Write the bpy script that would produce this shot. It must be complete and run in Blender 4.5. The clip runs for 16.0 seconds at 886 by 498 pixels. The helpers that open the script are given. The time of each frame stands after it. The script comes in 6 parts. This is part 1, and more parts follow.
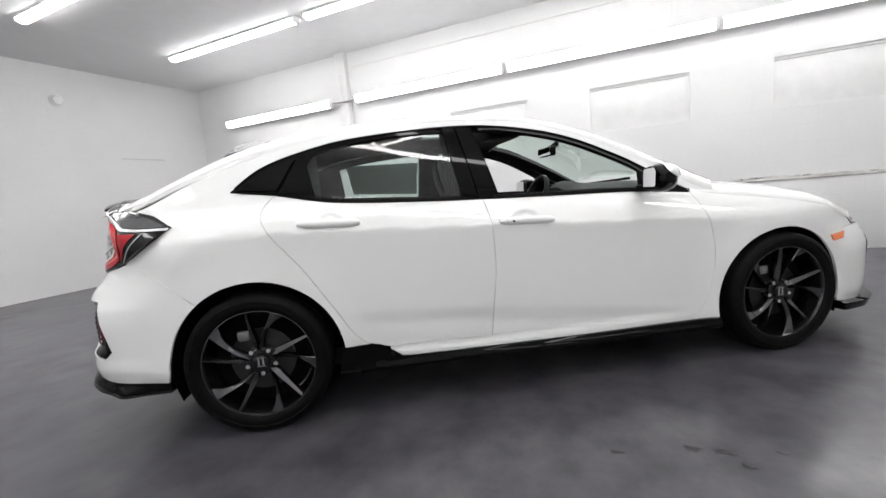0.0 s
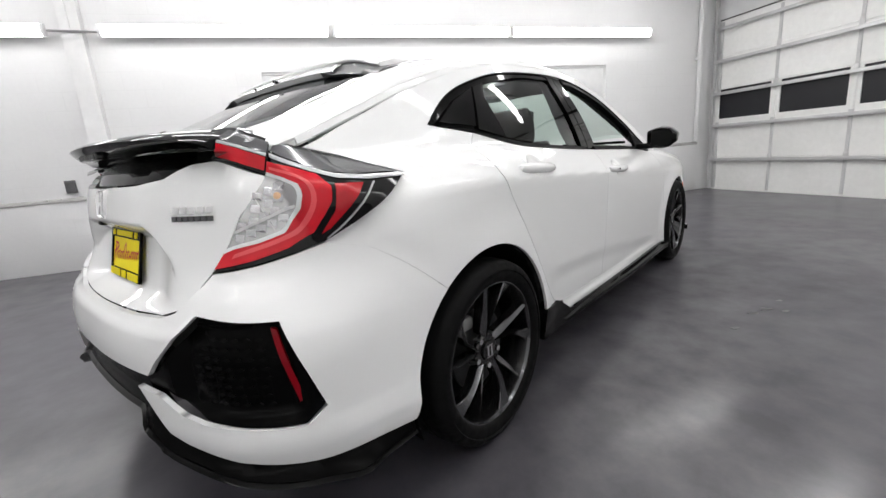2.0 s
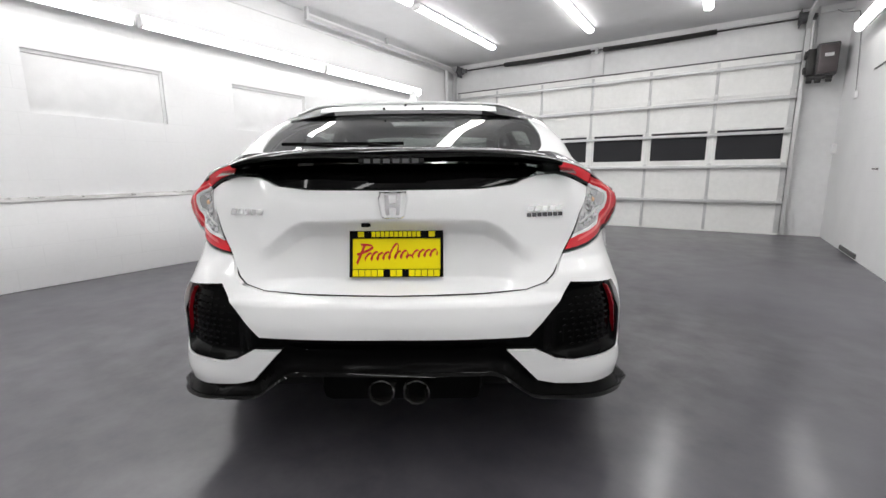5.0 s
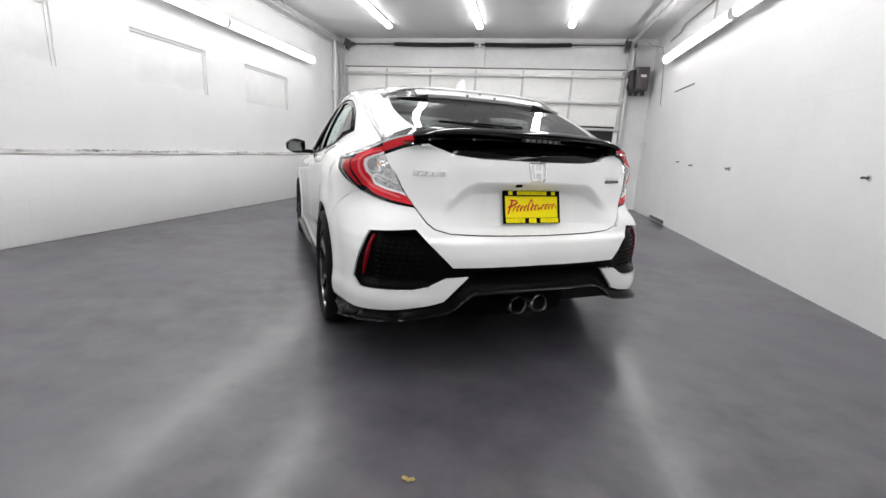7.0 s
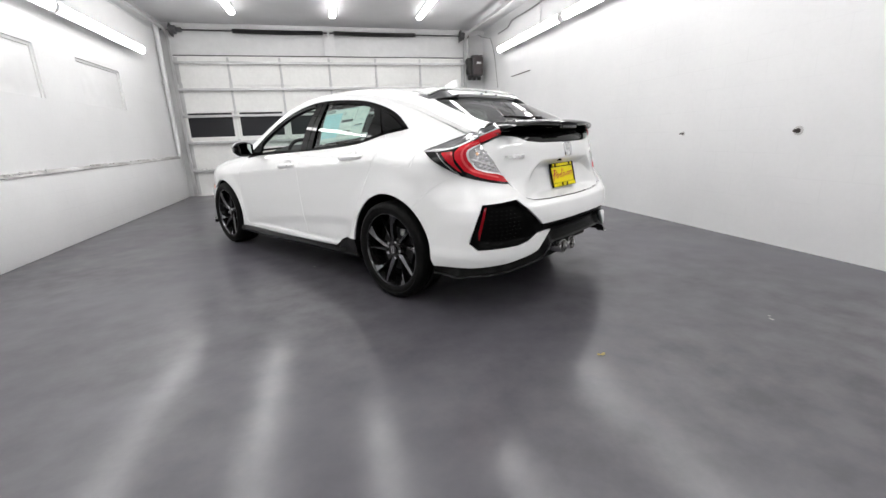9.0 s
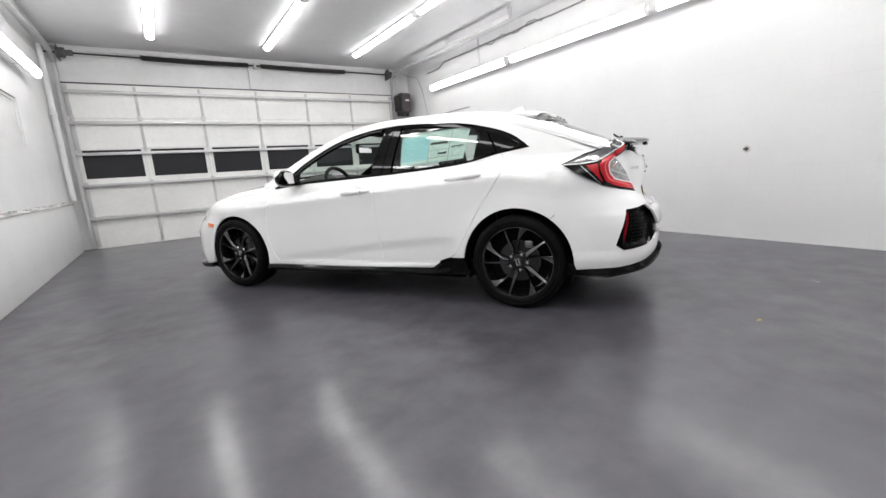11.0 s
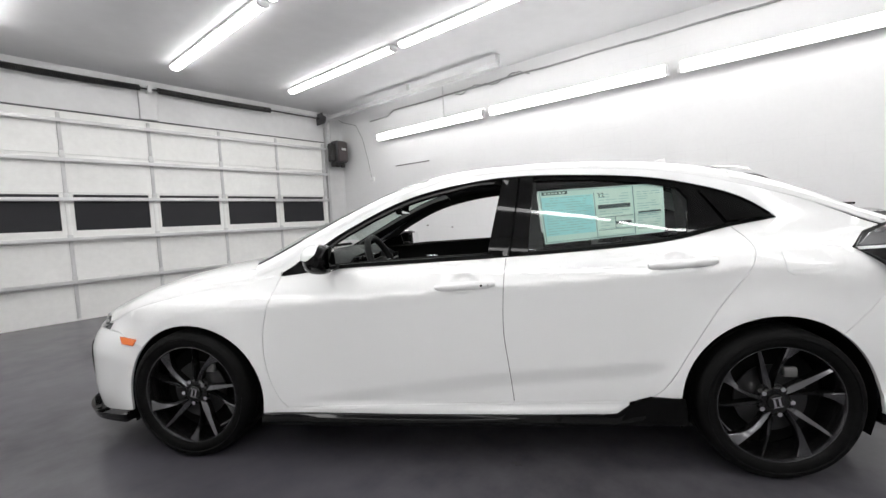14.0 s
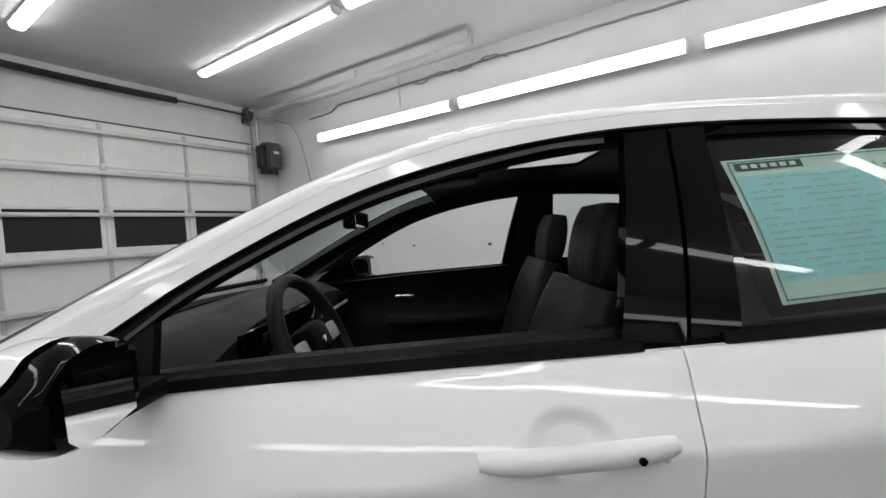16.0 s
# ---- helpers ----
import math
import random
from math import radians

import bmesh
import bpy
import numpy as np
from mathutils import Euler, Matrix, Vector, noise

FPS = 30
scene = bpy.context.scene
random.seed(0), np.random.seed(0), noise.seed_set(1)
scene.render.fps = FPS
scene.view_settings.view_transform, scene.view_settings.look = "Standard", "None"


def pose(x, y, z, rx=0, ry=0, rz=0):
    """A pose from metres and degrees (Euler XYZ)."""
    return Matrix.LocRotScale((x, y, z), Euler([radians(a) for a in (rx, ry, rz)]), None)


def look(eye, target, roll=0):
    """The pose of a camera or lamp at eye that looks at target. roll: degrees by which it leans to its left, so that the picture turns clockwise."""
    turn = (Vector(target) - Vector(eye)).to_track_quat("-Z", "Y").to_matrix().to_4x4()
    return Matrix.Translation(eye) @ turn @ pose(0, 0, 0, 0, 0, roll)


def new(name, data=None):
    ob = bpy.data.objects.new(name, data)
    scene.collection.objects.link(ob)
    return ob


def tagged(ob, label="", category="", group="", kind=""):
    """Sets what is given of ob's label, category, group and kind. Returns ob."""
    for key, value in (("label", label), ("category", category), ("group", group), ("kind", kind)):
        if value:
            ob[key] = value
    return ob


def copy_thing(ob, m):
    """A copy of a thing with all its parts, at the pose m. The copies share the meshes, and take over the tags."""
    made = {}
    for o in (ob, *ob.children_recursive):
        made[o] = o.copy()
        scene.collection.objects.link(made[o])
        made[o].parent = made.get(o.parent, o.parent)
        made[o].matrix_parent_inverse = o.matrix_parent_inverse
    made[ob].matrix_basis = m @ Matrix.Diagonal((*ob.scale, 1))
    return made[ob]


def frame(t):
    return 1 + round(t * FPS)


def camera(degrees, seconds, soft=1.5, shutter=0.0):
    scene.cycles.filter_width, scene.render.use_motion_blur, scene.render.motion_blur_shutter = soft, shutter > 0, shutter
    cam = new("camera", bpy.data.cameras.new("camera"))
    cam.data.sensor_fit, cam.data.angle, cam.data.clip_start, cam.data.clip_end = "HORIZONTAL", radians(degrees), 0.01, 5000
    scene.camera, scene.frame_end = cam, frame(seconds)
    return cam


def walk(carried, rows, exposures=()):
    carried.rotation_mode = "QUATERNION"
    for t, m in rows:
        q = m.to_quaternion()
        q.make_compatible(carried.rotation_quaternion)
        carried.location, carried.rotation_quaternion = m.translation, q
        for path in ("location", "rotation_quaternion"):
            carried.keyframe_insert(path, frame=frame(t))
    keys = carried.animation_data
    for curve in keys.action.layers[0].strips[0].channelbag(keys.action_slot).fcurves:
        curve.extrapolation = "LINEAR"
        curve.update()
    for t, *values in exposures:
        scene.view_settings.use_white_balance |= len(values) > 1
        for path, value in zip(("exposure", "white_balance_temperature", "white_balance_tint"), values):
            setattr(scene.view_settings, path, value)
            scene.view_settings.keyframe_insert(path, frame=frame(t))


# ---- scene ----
cam = camera(92.9, 16.0)
PATH = [
    (0, (2.767, 0.914, 1.023), (0.964, 0.093, 0.75), -5.1),
    (0.5, (2.823, 0.361, 1.007), (0.906, -0.105, 0.676), -5.8),
    (1, (2.805, -0.191, 0.996), (0.844, -0.336, 0.631), -4.7),
    (1.5, (2.763, -0.719, 1.001), (0.824, -0.505, 0.563), -5.9),
    (2, (2.705, -1.166, 1.007), (0.839, -0.598, 0.565), -4.7),
    (2.5, (2.659, -1.524, 1.027), (1.041, -0.444, 0.567), -5.6),
    (3, (2.542, -1.835, 1.013), (1.073, -0.544, 0.594), -6.8),
    (3.5, (2.456, -2.068, 1.021), (1.117, -0.631, 0.646), -3.4),
    (4, (2.357, -2.338, 1.035), (1.225, -0.726, 0.691), -3.2),
    (4.5, (2.175, -2.576, 1.022), (1.154, -0.89, 0.682), -3.4),
    (5, (2.019, -2.818, 1.042), (0.947, -1.168, 0.682), -0.5),
    (7.5, (0.758, -3.993, 1.009), (0.623, -2.046, 0.571), 1.5),
    (8, (0.386, -4.169, 1.037), (0.427, -2.205, 0.662), -1.4),
    (8.5, (0.012, -4.285, 1.055), (0.26, -2.35, 0.614), -3.0),
    (9, (-0.356, -4.272, 1.043), (0.129, -2.402, 0.527), -2.1),
    (11.5, (-2.279, -3.384, 0.99), (-1.184, -1.739, 0.678), -4.5),
    (12, (-2.514, -3.061, 1.034), (-1.444, -1.388, 0.795), -2.9),
    (12.5, (-2.602, -2.711, 1.044), (-1.423, -1.129, 0.72), -0.9),
    (13, (-2.517, -2.329, 1.098), (-1.202, -0.855, 0.782), -0.9),
    (13.5, (-2.399, -1.969, 1.14), (-0.913, -0.661, 0.858), -1.5),
    (14, (-2.191, -1.618, 1.16), (-0.67, -0.327, 1.011), -2.5),
    (14.5, (-1.976, -1.278, 1.158), (-0.455, 0.014, 1.023), -2.0),
    (15, (-1.786, -1.012, 1.156), (-0.129, 0.101, 1.032), -4.6),
    (15.5, (-1.538, -0.807, 1.15), (0.118, 0.305, 1.005), -3.8),
    (16, (-1.265, -0.64, 1.165), (0.406, 0.455, 1.082), -3.3),
]
walk(cam, [(t, look(eye, target, roll)) for t, eye, target, roll in PATH], ((0, 0.1), (5.0, 0.08), (9.0, 0.18), (13.0, 0.12), (14.0, 0.05), (14.5, -0.08), (15.0, -0.28), (15.5, -0.46), (16, -0.62)))

# ---------------------------------------------------------------- light
world = bpy.data.worlds.new("world")
scene.world = world
world.use_nodes = True
world.node_tree.nodes["Background"].inputs[0].default_value = (0.02, 0.022, 0.025, 1)
world.node_tree.nodes["Background"].inputs[1].default_value = 0.2
TUBE_POWER = 17.6
WALL_TUBE_POWER = 12.0


# ---------------------------------------------------------------- materials
def material(name, color, rough=0.5, metal=0.0, coat=0.0, emit=0.0, spec=0.5):
    m = bpy.data.materials.new(name)
    m.use_nodes = True
    b = m.node_tree.nodes["Principled BSDF"]
    b.inputs["Base Color"].default_value = (*color, 1)
    b.inputs["Roughness"].default_value = rough
    b.inputs["Metallic"].default_value = metal
    b.inputs["Coat Weight"].default_value = coat
    b.inputs["Coat Roughness"].default_value = 0.03
    b.inputs["Specular IOR Level"].default_value = spec
    if emit:
        b.inputs["Emission Color"].default_value = (*color, 1)
        b.inputs["Emission Strength"].default_value = emit
    return m


def bsdf(m):
    return m.node_tree.nodes["Principled BSDF"]


def node(m, kind, **inputs):
    n = m.node_tree.nodes.new(kind)
    for key, value in inputs.items():
        n.inputs[key.replace("_", " ")].default_value = value
    return n


def link(m, a, b):
    m.node_tree.links.new(a, b)


def coords(m):
    return m.node_tree.nodes.new("ShaderNodeTexCoord").outputs["Object"]


def ramp(m, source, stops):
    r = m.node_tree.nodes.new("ShaderNodeValToRGB")
    link(m, source, r.inputs[0])
    e = r.color_ramp.elements
    while len(e) < len(stops):
        e.new(0.5)
    for el, (at, c) in zip(e, stops):
        el.position = at
        el.color = (*c, 1) if isinstance(c, tuple) else (c, c, c, 1)
    return r.outputs[0]


def noise_of(m, scale, detail=4.0, rough=0.55, vector=None, distortion=0.0):
    n = node(m, "ShaderNodeTexNoise", Scale=scale, Detail=detail, Roughness=rough, Distortion=distortion)
    link(m, vector or coords(m), n.inputs["Vector"])
    return n.outputs["Fac"]


def mixed(m, kind, fac, a, b):
    n = m.node_tree.nodes.new("ShaderNodeMix")
    n.data_type, n.blend_type = "RGBA", kind
    for socket, value in ((n.inputs[0], fac), (n.inputs[6], a), (n.inputs[7], b)):
        if isinstance(value, bpy.types.NodeSocket):
            link(m, value, socket)
        elif isinstance(value, tuple):
            socket.default_value = (*value, 1)
        else:
            socket.default_value = value
    return n.outputs[2]


def bump(m, height, strength, distance=0.01):
    b = node(m, "ShaderNodeBump", Strength=strength, Distance=distance)
    link(m, height, b.inputs["Height"])
    link(m, b.outputs[0], bsdf(m).inputs["Normal"])


def grainy(m, color, dark, scale, rough=(0.4, 0.6), bumped=0.1, dist=0.002):
    """Two scales of variation in colour and gloss."""
    big, small = noise_of(m, scale * 0.12), noise_of(m, scale)
    c = mixed(m, "MIX", ramp(m, big, [(0.3, 0.0), (0.75, 1.0)]), color, dark)
    c = mixed(m, "MULTIPLY", 0.25, c, ramp(m, small, [(0.3, 0.75), (0.7, 1.0)]))
    link(m, c, bsdf(m).inputs["Base Color"])
    link(m, ramp(m, small, [(0.3, rough[0]), (0.7, rough[1])]), bsdf(m).inputs["Roughness"])
    if bumped:
        bump(m, small, bumped, dist)
    return m


def wall_paint(name, joints, along):
    """White paint over concrete block: faint joints, roller texture, dull scuffs."""
    m = material(name, (0.8, 0.8, 0.8), 0.55)
    mp = node(m, "ShaderNodeMapping")
    link(m, coords(m), mp.inputs["Vector"])
    if along == "y":
        mp.inputs["Rotation"].default_value = (0, radians(90), radians(90))
    else:
        mp.inputs["Rotation"].default_value = (radians(-90), 0, 0)
    br = node(m, "ShaderNodeTexBrick", Scale=1.0)
    br.inputs["Brick Width"].default_value, br.inputs["Row Height"].default_value = 0.4, 0.2
    br.inputs["Mortar Size"].default_value, br.inputs["Mortar Smooth"].default_value = 0.006, 0.6
    link(m, mp.outputs[0], br.inputs["Vector"])
    worn = ramp(m, noise_of(m, 1.3, 5.0), [(0.42, 0.0), (0.62, 1.0)])
    joint = mixed(m, "MULTIPLY", 1.0, br.outputs["Fac"], worn)
    c = mixed(m, "MIX", ramp(m, noise_of(m, 0.9, 6.0), [(0.35, 0.0), (0.8, 1.0)]), (0.76, 0.76, 0.76), (0.70, 0.70, 0.705))
    c = mixed(m, "MULTIPLY", 0.05, c, ramp(m, noise_of(m, 26, 5.0), [(0.35, 0.7), (0.6, 1.0)]))
    c = mixed(m, "MULTIPLY", joints, c, mixed(m, "MIX", joint, (1.0, 1.0, 1.0), (0.72, 0.72, 0.72)))
    link(m, c, bsdf(m).inputs["Base Color"])
    link(m, ramp(m, noise_of(m, 3.0), [(0.3, 0.42), (0.7, 0.62)]), bsdf(m).inputs["Roughness"])
    height = mixed(m, "SUBTRACT", 1.0, mixed(m, "MULTIPLY", 1.0, noise_of(m, 60, 3.0), (0.25, 0.25, 0.25)), joint)
    bump(m, height, 0.13, 0.003)
    return m


M_WALL = wall_paint("painted_block_side", 0.15, "y")
M_WALL_X = wall_paint("painted_block_end", 0.15, "x")
M_PLAIN = grainy(material("white_paint", (0.8, 0.8, 0.8), 0.5), (0.8, 0.8, 0.8), (0.72, 0.72, 0.72), 9, (0.4, 0.6), 0.08)
M_CEIL = grainy(material("ceiling_paint", (0.76, 0.76, 0.77), 0.6), (0.72, 0.72, 0.73), (0.64, 0.64, 0.65), 6, (0.45, 0.65), 0.12)
M_DOORPANEL = grainy(material("door_panel_white", (0.84, 0.84, 0.83), 0.45), (0.86, 0.86, 0.84), (0.79, 0.79, 0.77), 14, (0.35, 0.55), 0.05)
M_STEEL = grainy(material("galvanized_steel", (0.6, 0.6, 0.6), 0.4, 0.5), (0.66, 0.66, 0.66), (0.50, 0.50, 0.50), 22, (0.3, 0.5), 0.05)
M_GREY = grainy(material("grey_stile", (0.55, 0.55, 0.55), 0.5), (0.60, 0.60, 0.60), (0.48, 0.48, 0.48), 18, (0.4, 0.6), 0.05)
M_BLACKIRON = grainy(material("black_spring_steel", (0.03, 0.03, 0.03), 0.4, 0.5), (0.03, 0.03, 0.032), (0.06, 0.058, 0.055), 30, (0.3, 0.55), 0.1)
M_DARKGLASS = material("dark_door_glass", (0.014, 0.014, 0.017), 0.3, spec=0.35)
M_OPENER = grainy(material("opener_grey_plastic", (0.1, 0.1, 0.1), 0.45), (0.10, 0.10, 0.105), (0.06, 0.06, 0.06), 30, (0.35, 0.55), 0.05)
M_OPENERLID = material("opener_red_brown", (0.085, 0.07, 0.072), 0.45)
M_DIRT = grainy(material("dirty_ledge", (0.5, 0.5, 0.5), 0.7), (0.62, 0.62, 0.61), (0.25, 0.24, 0.23), 24, (0.5, 0.8), 0.4, 0.01)
M_CRUST = grainy(material("crumbled_mortar", (0.6, 0.6, 0.6), 0.8), (0.72, 0.72, 0.71), (0.22, 0.21, 0.20), 45, (0.6, 0.9), 0.3, 0.01)
M_LIGHTBAR = material("label_pale", (0.75, 0.75, 0.75), 0.5)


def tube_material(name, power):
    m = material(name, (1.0, 1.0, 1.0), 0.4)
    b = bsdf(m)
    b.inputs["Emission Color"].default_value = (1.0, 0.99, 0.985, 1)
    b.inputs["Emission Strength"].default_value = power
    return m


M_TUBE = tube_material("lit_diffuser", TUBE_POWER)
M_WALLTUBE = tube_material("lit_wall_diffuser", WALL_TUBE_POWER)


def floor_material():
    """Dark grey sealed concrete: cloudy stains, trodden dirt and an uneven gloss."""
    m = material("sealed_concrete", (0.09, 0.086, 0.096), 0.25, spec=0.75)
    mp = node(m, "ShaderNodeMapping")
    mp.inputs["Location"].default_value = (3.3, 7.1, 0.37)
    link(m, coords(m), mp.inputs["Vector"])
    v = mp.outputs[0]
    cloud = ramp(m, noise_of(m, 0.5, 3.0, 0.5, v), [(0.25, 0.0), (0.75, 1.0)])
    c = mixed(m, "MIX", cloud, (0.060, 0.057, 0.070), (0.088, 0.085, 0.102))
    dirt = ramp(m, noise_of(m, 0.4, 3.0, 0.5, v), [(0.36, 0.25), (0.60, 0.95)])
    mott = ramp(m, noise_of(m, 5.0, 6.0, 0.6, v), [(0.32, 0.0), (0.68, 1.0)])
    dirty = mixed(m, "MIX", mott, (0.028, 0.026, 0.031), (0.104, 0.099, 0.107))
    c = mixed(m, "MIX", mixed(m, "MULTIPLY", 1.0, dirt, (0.75, 0.75, 0.75)), c, dirty)
    link(m, c, bsdf(m).inputs["Base Color"])
    gloss = ramp(m, noise_of(m, 3.5, 3.0, 0.5, v), [(0.28, 0.15), (0.72, 0.23)])
    link(m, gloss, bsdf(m).inputs["Roughness"])
    # worn, duller sealer mixed with the shiny one
    worn = node(m, "ShaderNodeBsdfPrincipled")
    link(m, c, worn.inputs["Base Color"])
    worn.inputs["Roughness"].default_value = 0.40
    worn.inputs["Specular IOR Level"].default_value = 0.75
    blend = node(m, "ShaderNodeMixShader")
    link(m, ramp(m, noise_of(m, 1.1, 3.0, 0.5, v), [(0.30, 0.42), (0.70, 0.58)]), blend.inputs[0])
    link(m, bsdf(m).outputs[0], blend.inputs[1])
    link(m, worn.outputs[0], blend.inputs[2])
    out = next(n for n in m.node_tree.nodes if n.bl_idname == "ShaderNodeOutputMaterial")
    link(m, blend.outputs[0], out.inputs["Surface"])
    return m


M_FLOOR = floor_material()


# ---------------------------------------------------------------- building helpers
def box(bm, x0, x1, y0, y1, z0, z1, bevel=0.0):
    vs = [bm.verts.new((x, y, z)) for x in (x0, x1) for y in (y0, y1) for z in (z0, z1)]
    fs = [bm.faces.new([vs[i] for i in q]) for q in ((0, 1, 3, 2), (4, 6, 7, 5), (0, 4, 5, 1), (2, 3, 7, 6), (0, 2, 6, 4), (1, 5, 7, 3))]
    if bevel:
        bmesh.ops.bevel(bm, geom=list({e for f in fs for e in f.edges}), offset=bevel, segments=2, affect="EDGES", profile=0.5)
    return bm


def cylinder(bm, a, b, r, n=20, r2=None):
    a, b = Vector(a), Vector(b)
    turn = (b - a).to_track_quat("Z", "Y").to_matrix().to_4x4()
    bmesh.ops.create_cone(bm, cap_ends=True, segments=n, radius1=r, radius2=r if r2 is None else r2, depth=(b - a).length, matrix=Matrix.Translation((a + b) / 2) @ turn)
    return bm


def mesh_of(bm, name, mat, smooth=True, angle=35):
    bmesh.ops.recalc_face_normals(bm, faces=bm.faces)
    me = bpy.data.meshes.new(name)
    bm.to_mesh(me)
    bm.free()
    me.materials.append(mat)
    if smooth:
        me.shade_smooth()
        me.set_sharp_from_angle(angle=radians(angle))
    return me


def part(name, bm, mat, parent, label="", smooth=True, angle=35):
    ob = new(name, mesh_of(bm, name, mat, smooth, angle))
    ob.parent = parent
    return tagged(ob, label)


def thing(name, label, category, group="", at=None):
    ob = new(name)
    ob.empty_display_size = 0.1
    if at is not None:
        ob.matrix_basis = at
    return tagged(ob, label, category, group)


def structure(name, bm, mat, label, smooth=False):
    ob = new(name, mesh_of(bm, name, mat, smooth))
    return tagged(ob, label, kind="structure")


# ---------------------------------------------------------------- the garage
XL, XR, YB, YF, ZC = -3.27, 3.41, -6.86, 5.80, 3.36
T = 0.2
DX0, DX1, DZ = -3.08, 2.88, 2.76      # overhead door
WINDOWS = ((-1.51, -0.36), (0.45, 1.58), (2.40, 3.59))
WZ0, WZ1 = 1.60, 2.16

bm = bmesh.new()
box(bm, XL - T, XR + T, YB - T, YF + T, -0.2, 0.0)
structure("floor", bm, M_FLOOR, "dark grey sealed concrete floor with cloudy stains")

bm = bmesh.new()
box(bm, XL - T, XR + T, YB - T, YF + T, ZC, ZC + 0.15)
structure("ceiling", bm, M_CEIL, "smooth pale grey painted ceiling")

# left wall with three blocked window openings above a thicker stem wall
bm = bmesh.new()
ys = [YB - T] + [v for w in WINDOWS for v in w] + [YF + T]
for y0, y1 in zip(ys[::2], ys[1::2]):
    box(bm, XL - T, XL, y0, y1, 0, ZC)
for y0, y1 in WINDOWS:
    box(bm, XL - T, XL, y0, y1, 0, WZ0)
    box(bm, XL - T, XL, y0, y1, WZ1, ZC)
structure("wall_left", bm, M_WALL, "white painted block wall with blocked window openings")
for n, (y0, y1) in enumerate(WINDOWS):
    win = tagged(new(f"window_{n + 1}"), "white boarded-up window recess in block wall", kind="structure")
    part("panel", box(bmesh.new(), XL - 0.10, XL - 0.030, y0, y1, WZ0, WZ1 - 0.035, 0.003), M_PLAIN, win)
    part("lintel", box(bmesh.new(), XL - 0.10, XL - 0.02, y0, y1, WZ1 - 0.032, WZ1 - 0.002), M_PLAIN, win)
    part("jamb", box(bmesh.new(), XL - 0.029, XL - 0.018, y1 - 0.03, y1 - 0.002, WZ0, WZ1 - 0.034), M_PLAIN, win)

bm = bmesh.new()
box(bm, XL, XL + 0.03, YB, 5.52, 0.0, 0.815, 0.008)
structure("stem_wall", bm, M_WALL, "white painted concrete stem wall below ledge", True)
# uneven, dirty mortar ledge on the stem wall
bm = bmesh.new()
rng = random.Random(5)
N = 240
ring = []
for i in range(N + 1):
    y = YB + (5.50 - YB) * i / N
    w = 0.040 + 0.014 * noise.noise((y * 3.1, 0, 0)) + 0.006 * noise.noise((y * 17, 1, 0))
    h = 0.835 + 0.012 * noise.noise((y * 2.3, 4, 0)) + 0.008 * noise.noise((y * 13, 7, 0))
    ring.append([bm.verts.new(p) for p in ((XL + 0.002, y, 0.80), (XL + w, y, 0.80), (XL + w + 0.004, y, h - 0.022), (XL + w * 0.8, y, h), (XL + 0.002, y, h + 0.012))])
for a, b in zip(ring, ring[1:]):
    for k in range(4):
        bm.faces.new((a[k], a[k + 1], b[k + 1], b[k]))
structure("ledge", bm, M_DIRT, "rough white ledge speckled with dark dirt", True)
# loose crust lying along the ledge
bm = bmesh.new()
for i in range(150):
    y = YB + 0.2 + (5.3 - YB) * rng.random()
    if noise.noise((y * 0.9, 3, 0)) < -0.15:
        continue
    c = Vector((XL + rng.uniform(0.012, 0.036), y, 0.842 + 0.012 * noise.noise((y * 2.3, 4, 0))))
    size = Vector((rng.uniform(0.008, 0.016), rng.uniform(0.012, 0.055), rng.uniform(0.006, 0.018)))
    got = bmesh.ops.create_icosphere(bm, subdivisions=1, radius=1.0)
    for v in got["verts"]:
        v.co = c + Vector((v.co.x * size.x, v.co.y * size.y, v.co.z * size.z)) * rng.uniform(0.75, 1.25)
crust = new("ledge_crust", mesh_of(bm, "ledge_crust", M_CRUST, False))
tagged(crust, "crumbled white and grey crust along the wall ledge", "crust", kind="stuff")

bm = bmesh.new()
box(bm, XR, XR + T, YB - T, YF + T, 0, ZC)
structure("wall_right", bm, M_WALL, "white painted concrete block wall")
bm = bmesh.new()
box(bm, XL, XR, YB - T, YB, 0, ZC)
structure("wall_back", bm, M_WALL_X, "white painted rear wall of the garage")
bm = bmesh.new()
box(bm, XL, DX0, YF, YF + T, 0, ZC)
box(bm, DX1, XR, YF, YF + T, 0, ZC)
box(bm, DX0, DX1, YF, YF + T, DZ - 0.03, ZC)
structure("wall_front", bm, M_PLAIN, "white painted wall around the overhead door")
bm = bmesh.new()
box(bm, XL, XR, YF - 0.05, YF, ZC - 0.09, ZC - 0.003, 0.006)
structure("trim_front", bm, M_PLAIN, "white painted beam under the ceiling")

# pilaster on the left wall
bm = bmesh.new()
box(bm, XL, XL + 0.10, -3.43, -3.24, 0.815, ZC, 0.004)
structure("pilaster", bm, M_PLAIN, "white painted pilaster on the block wall")


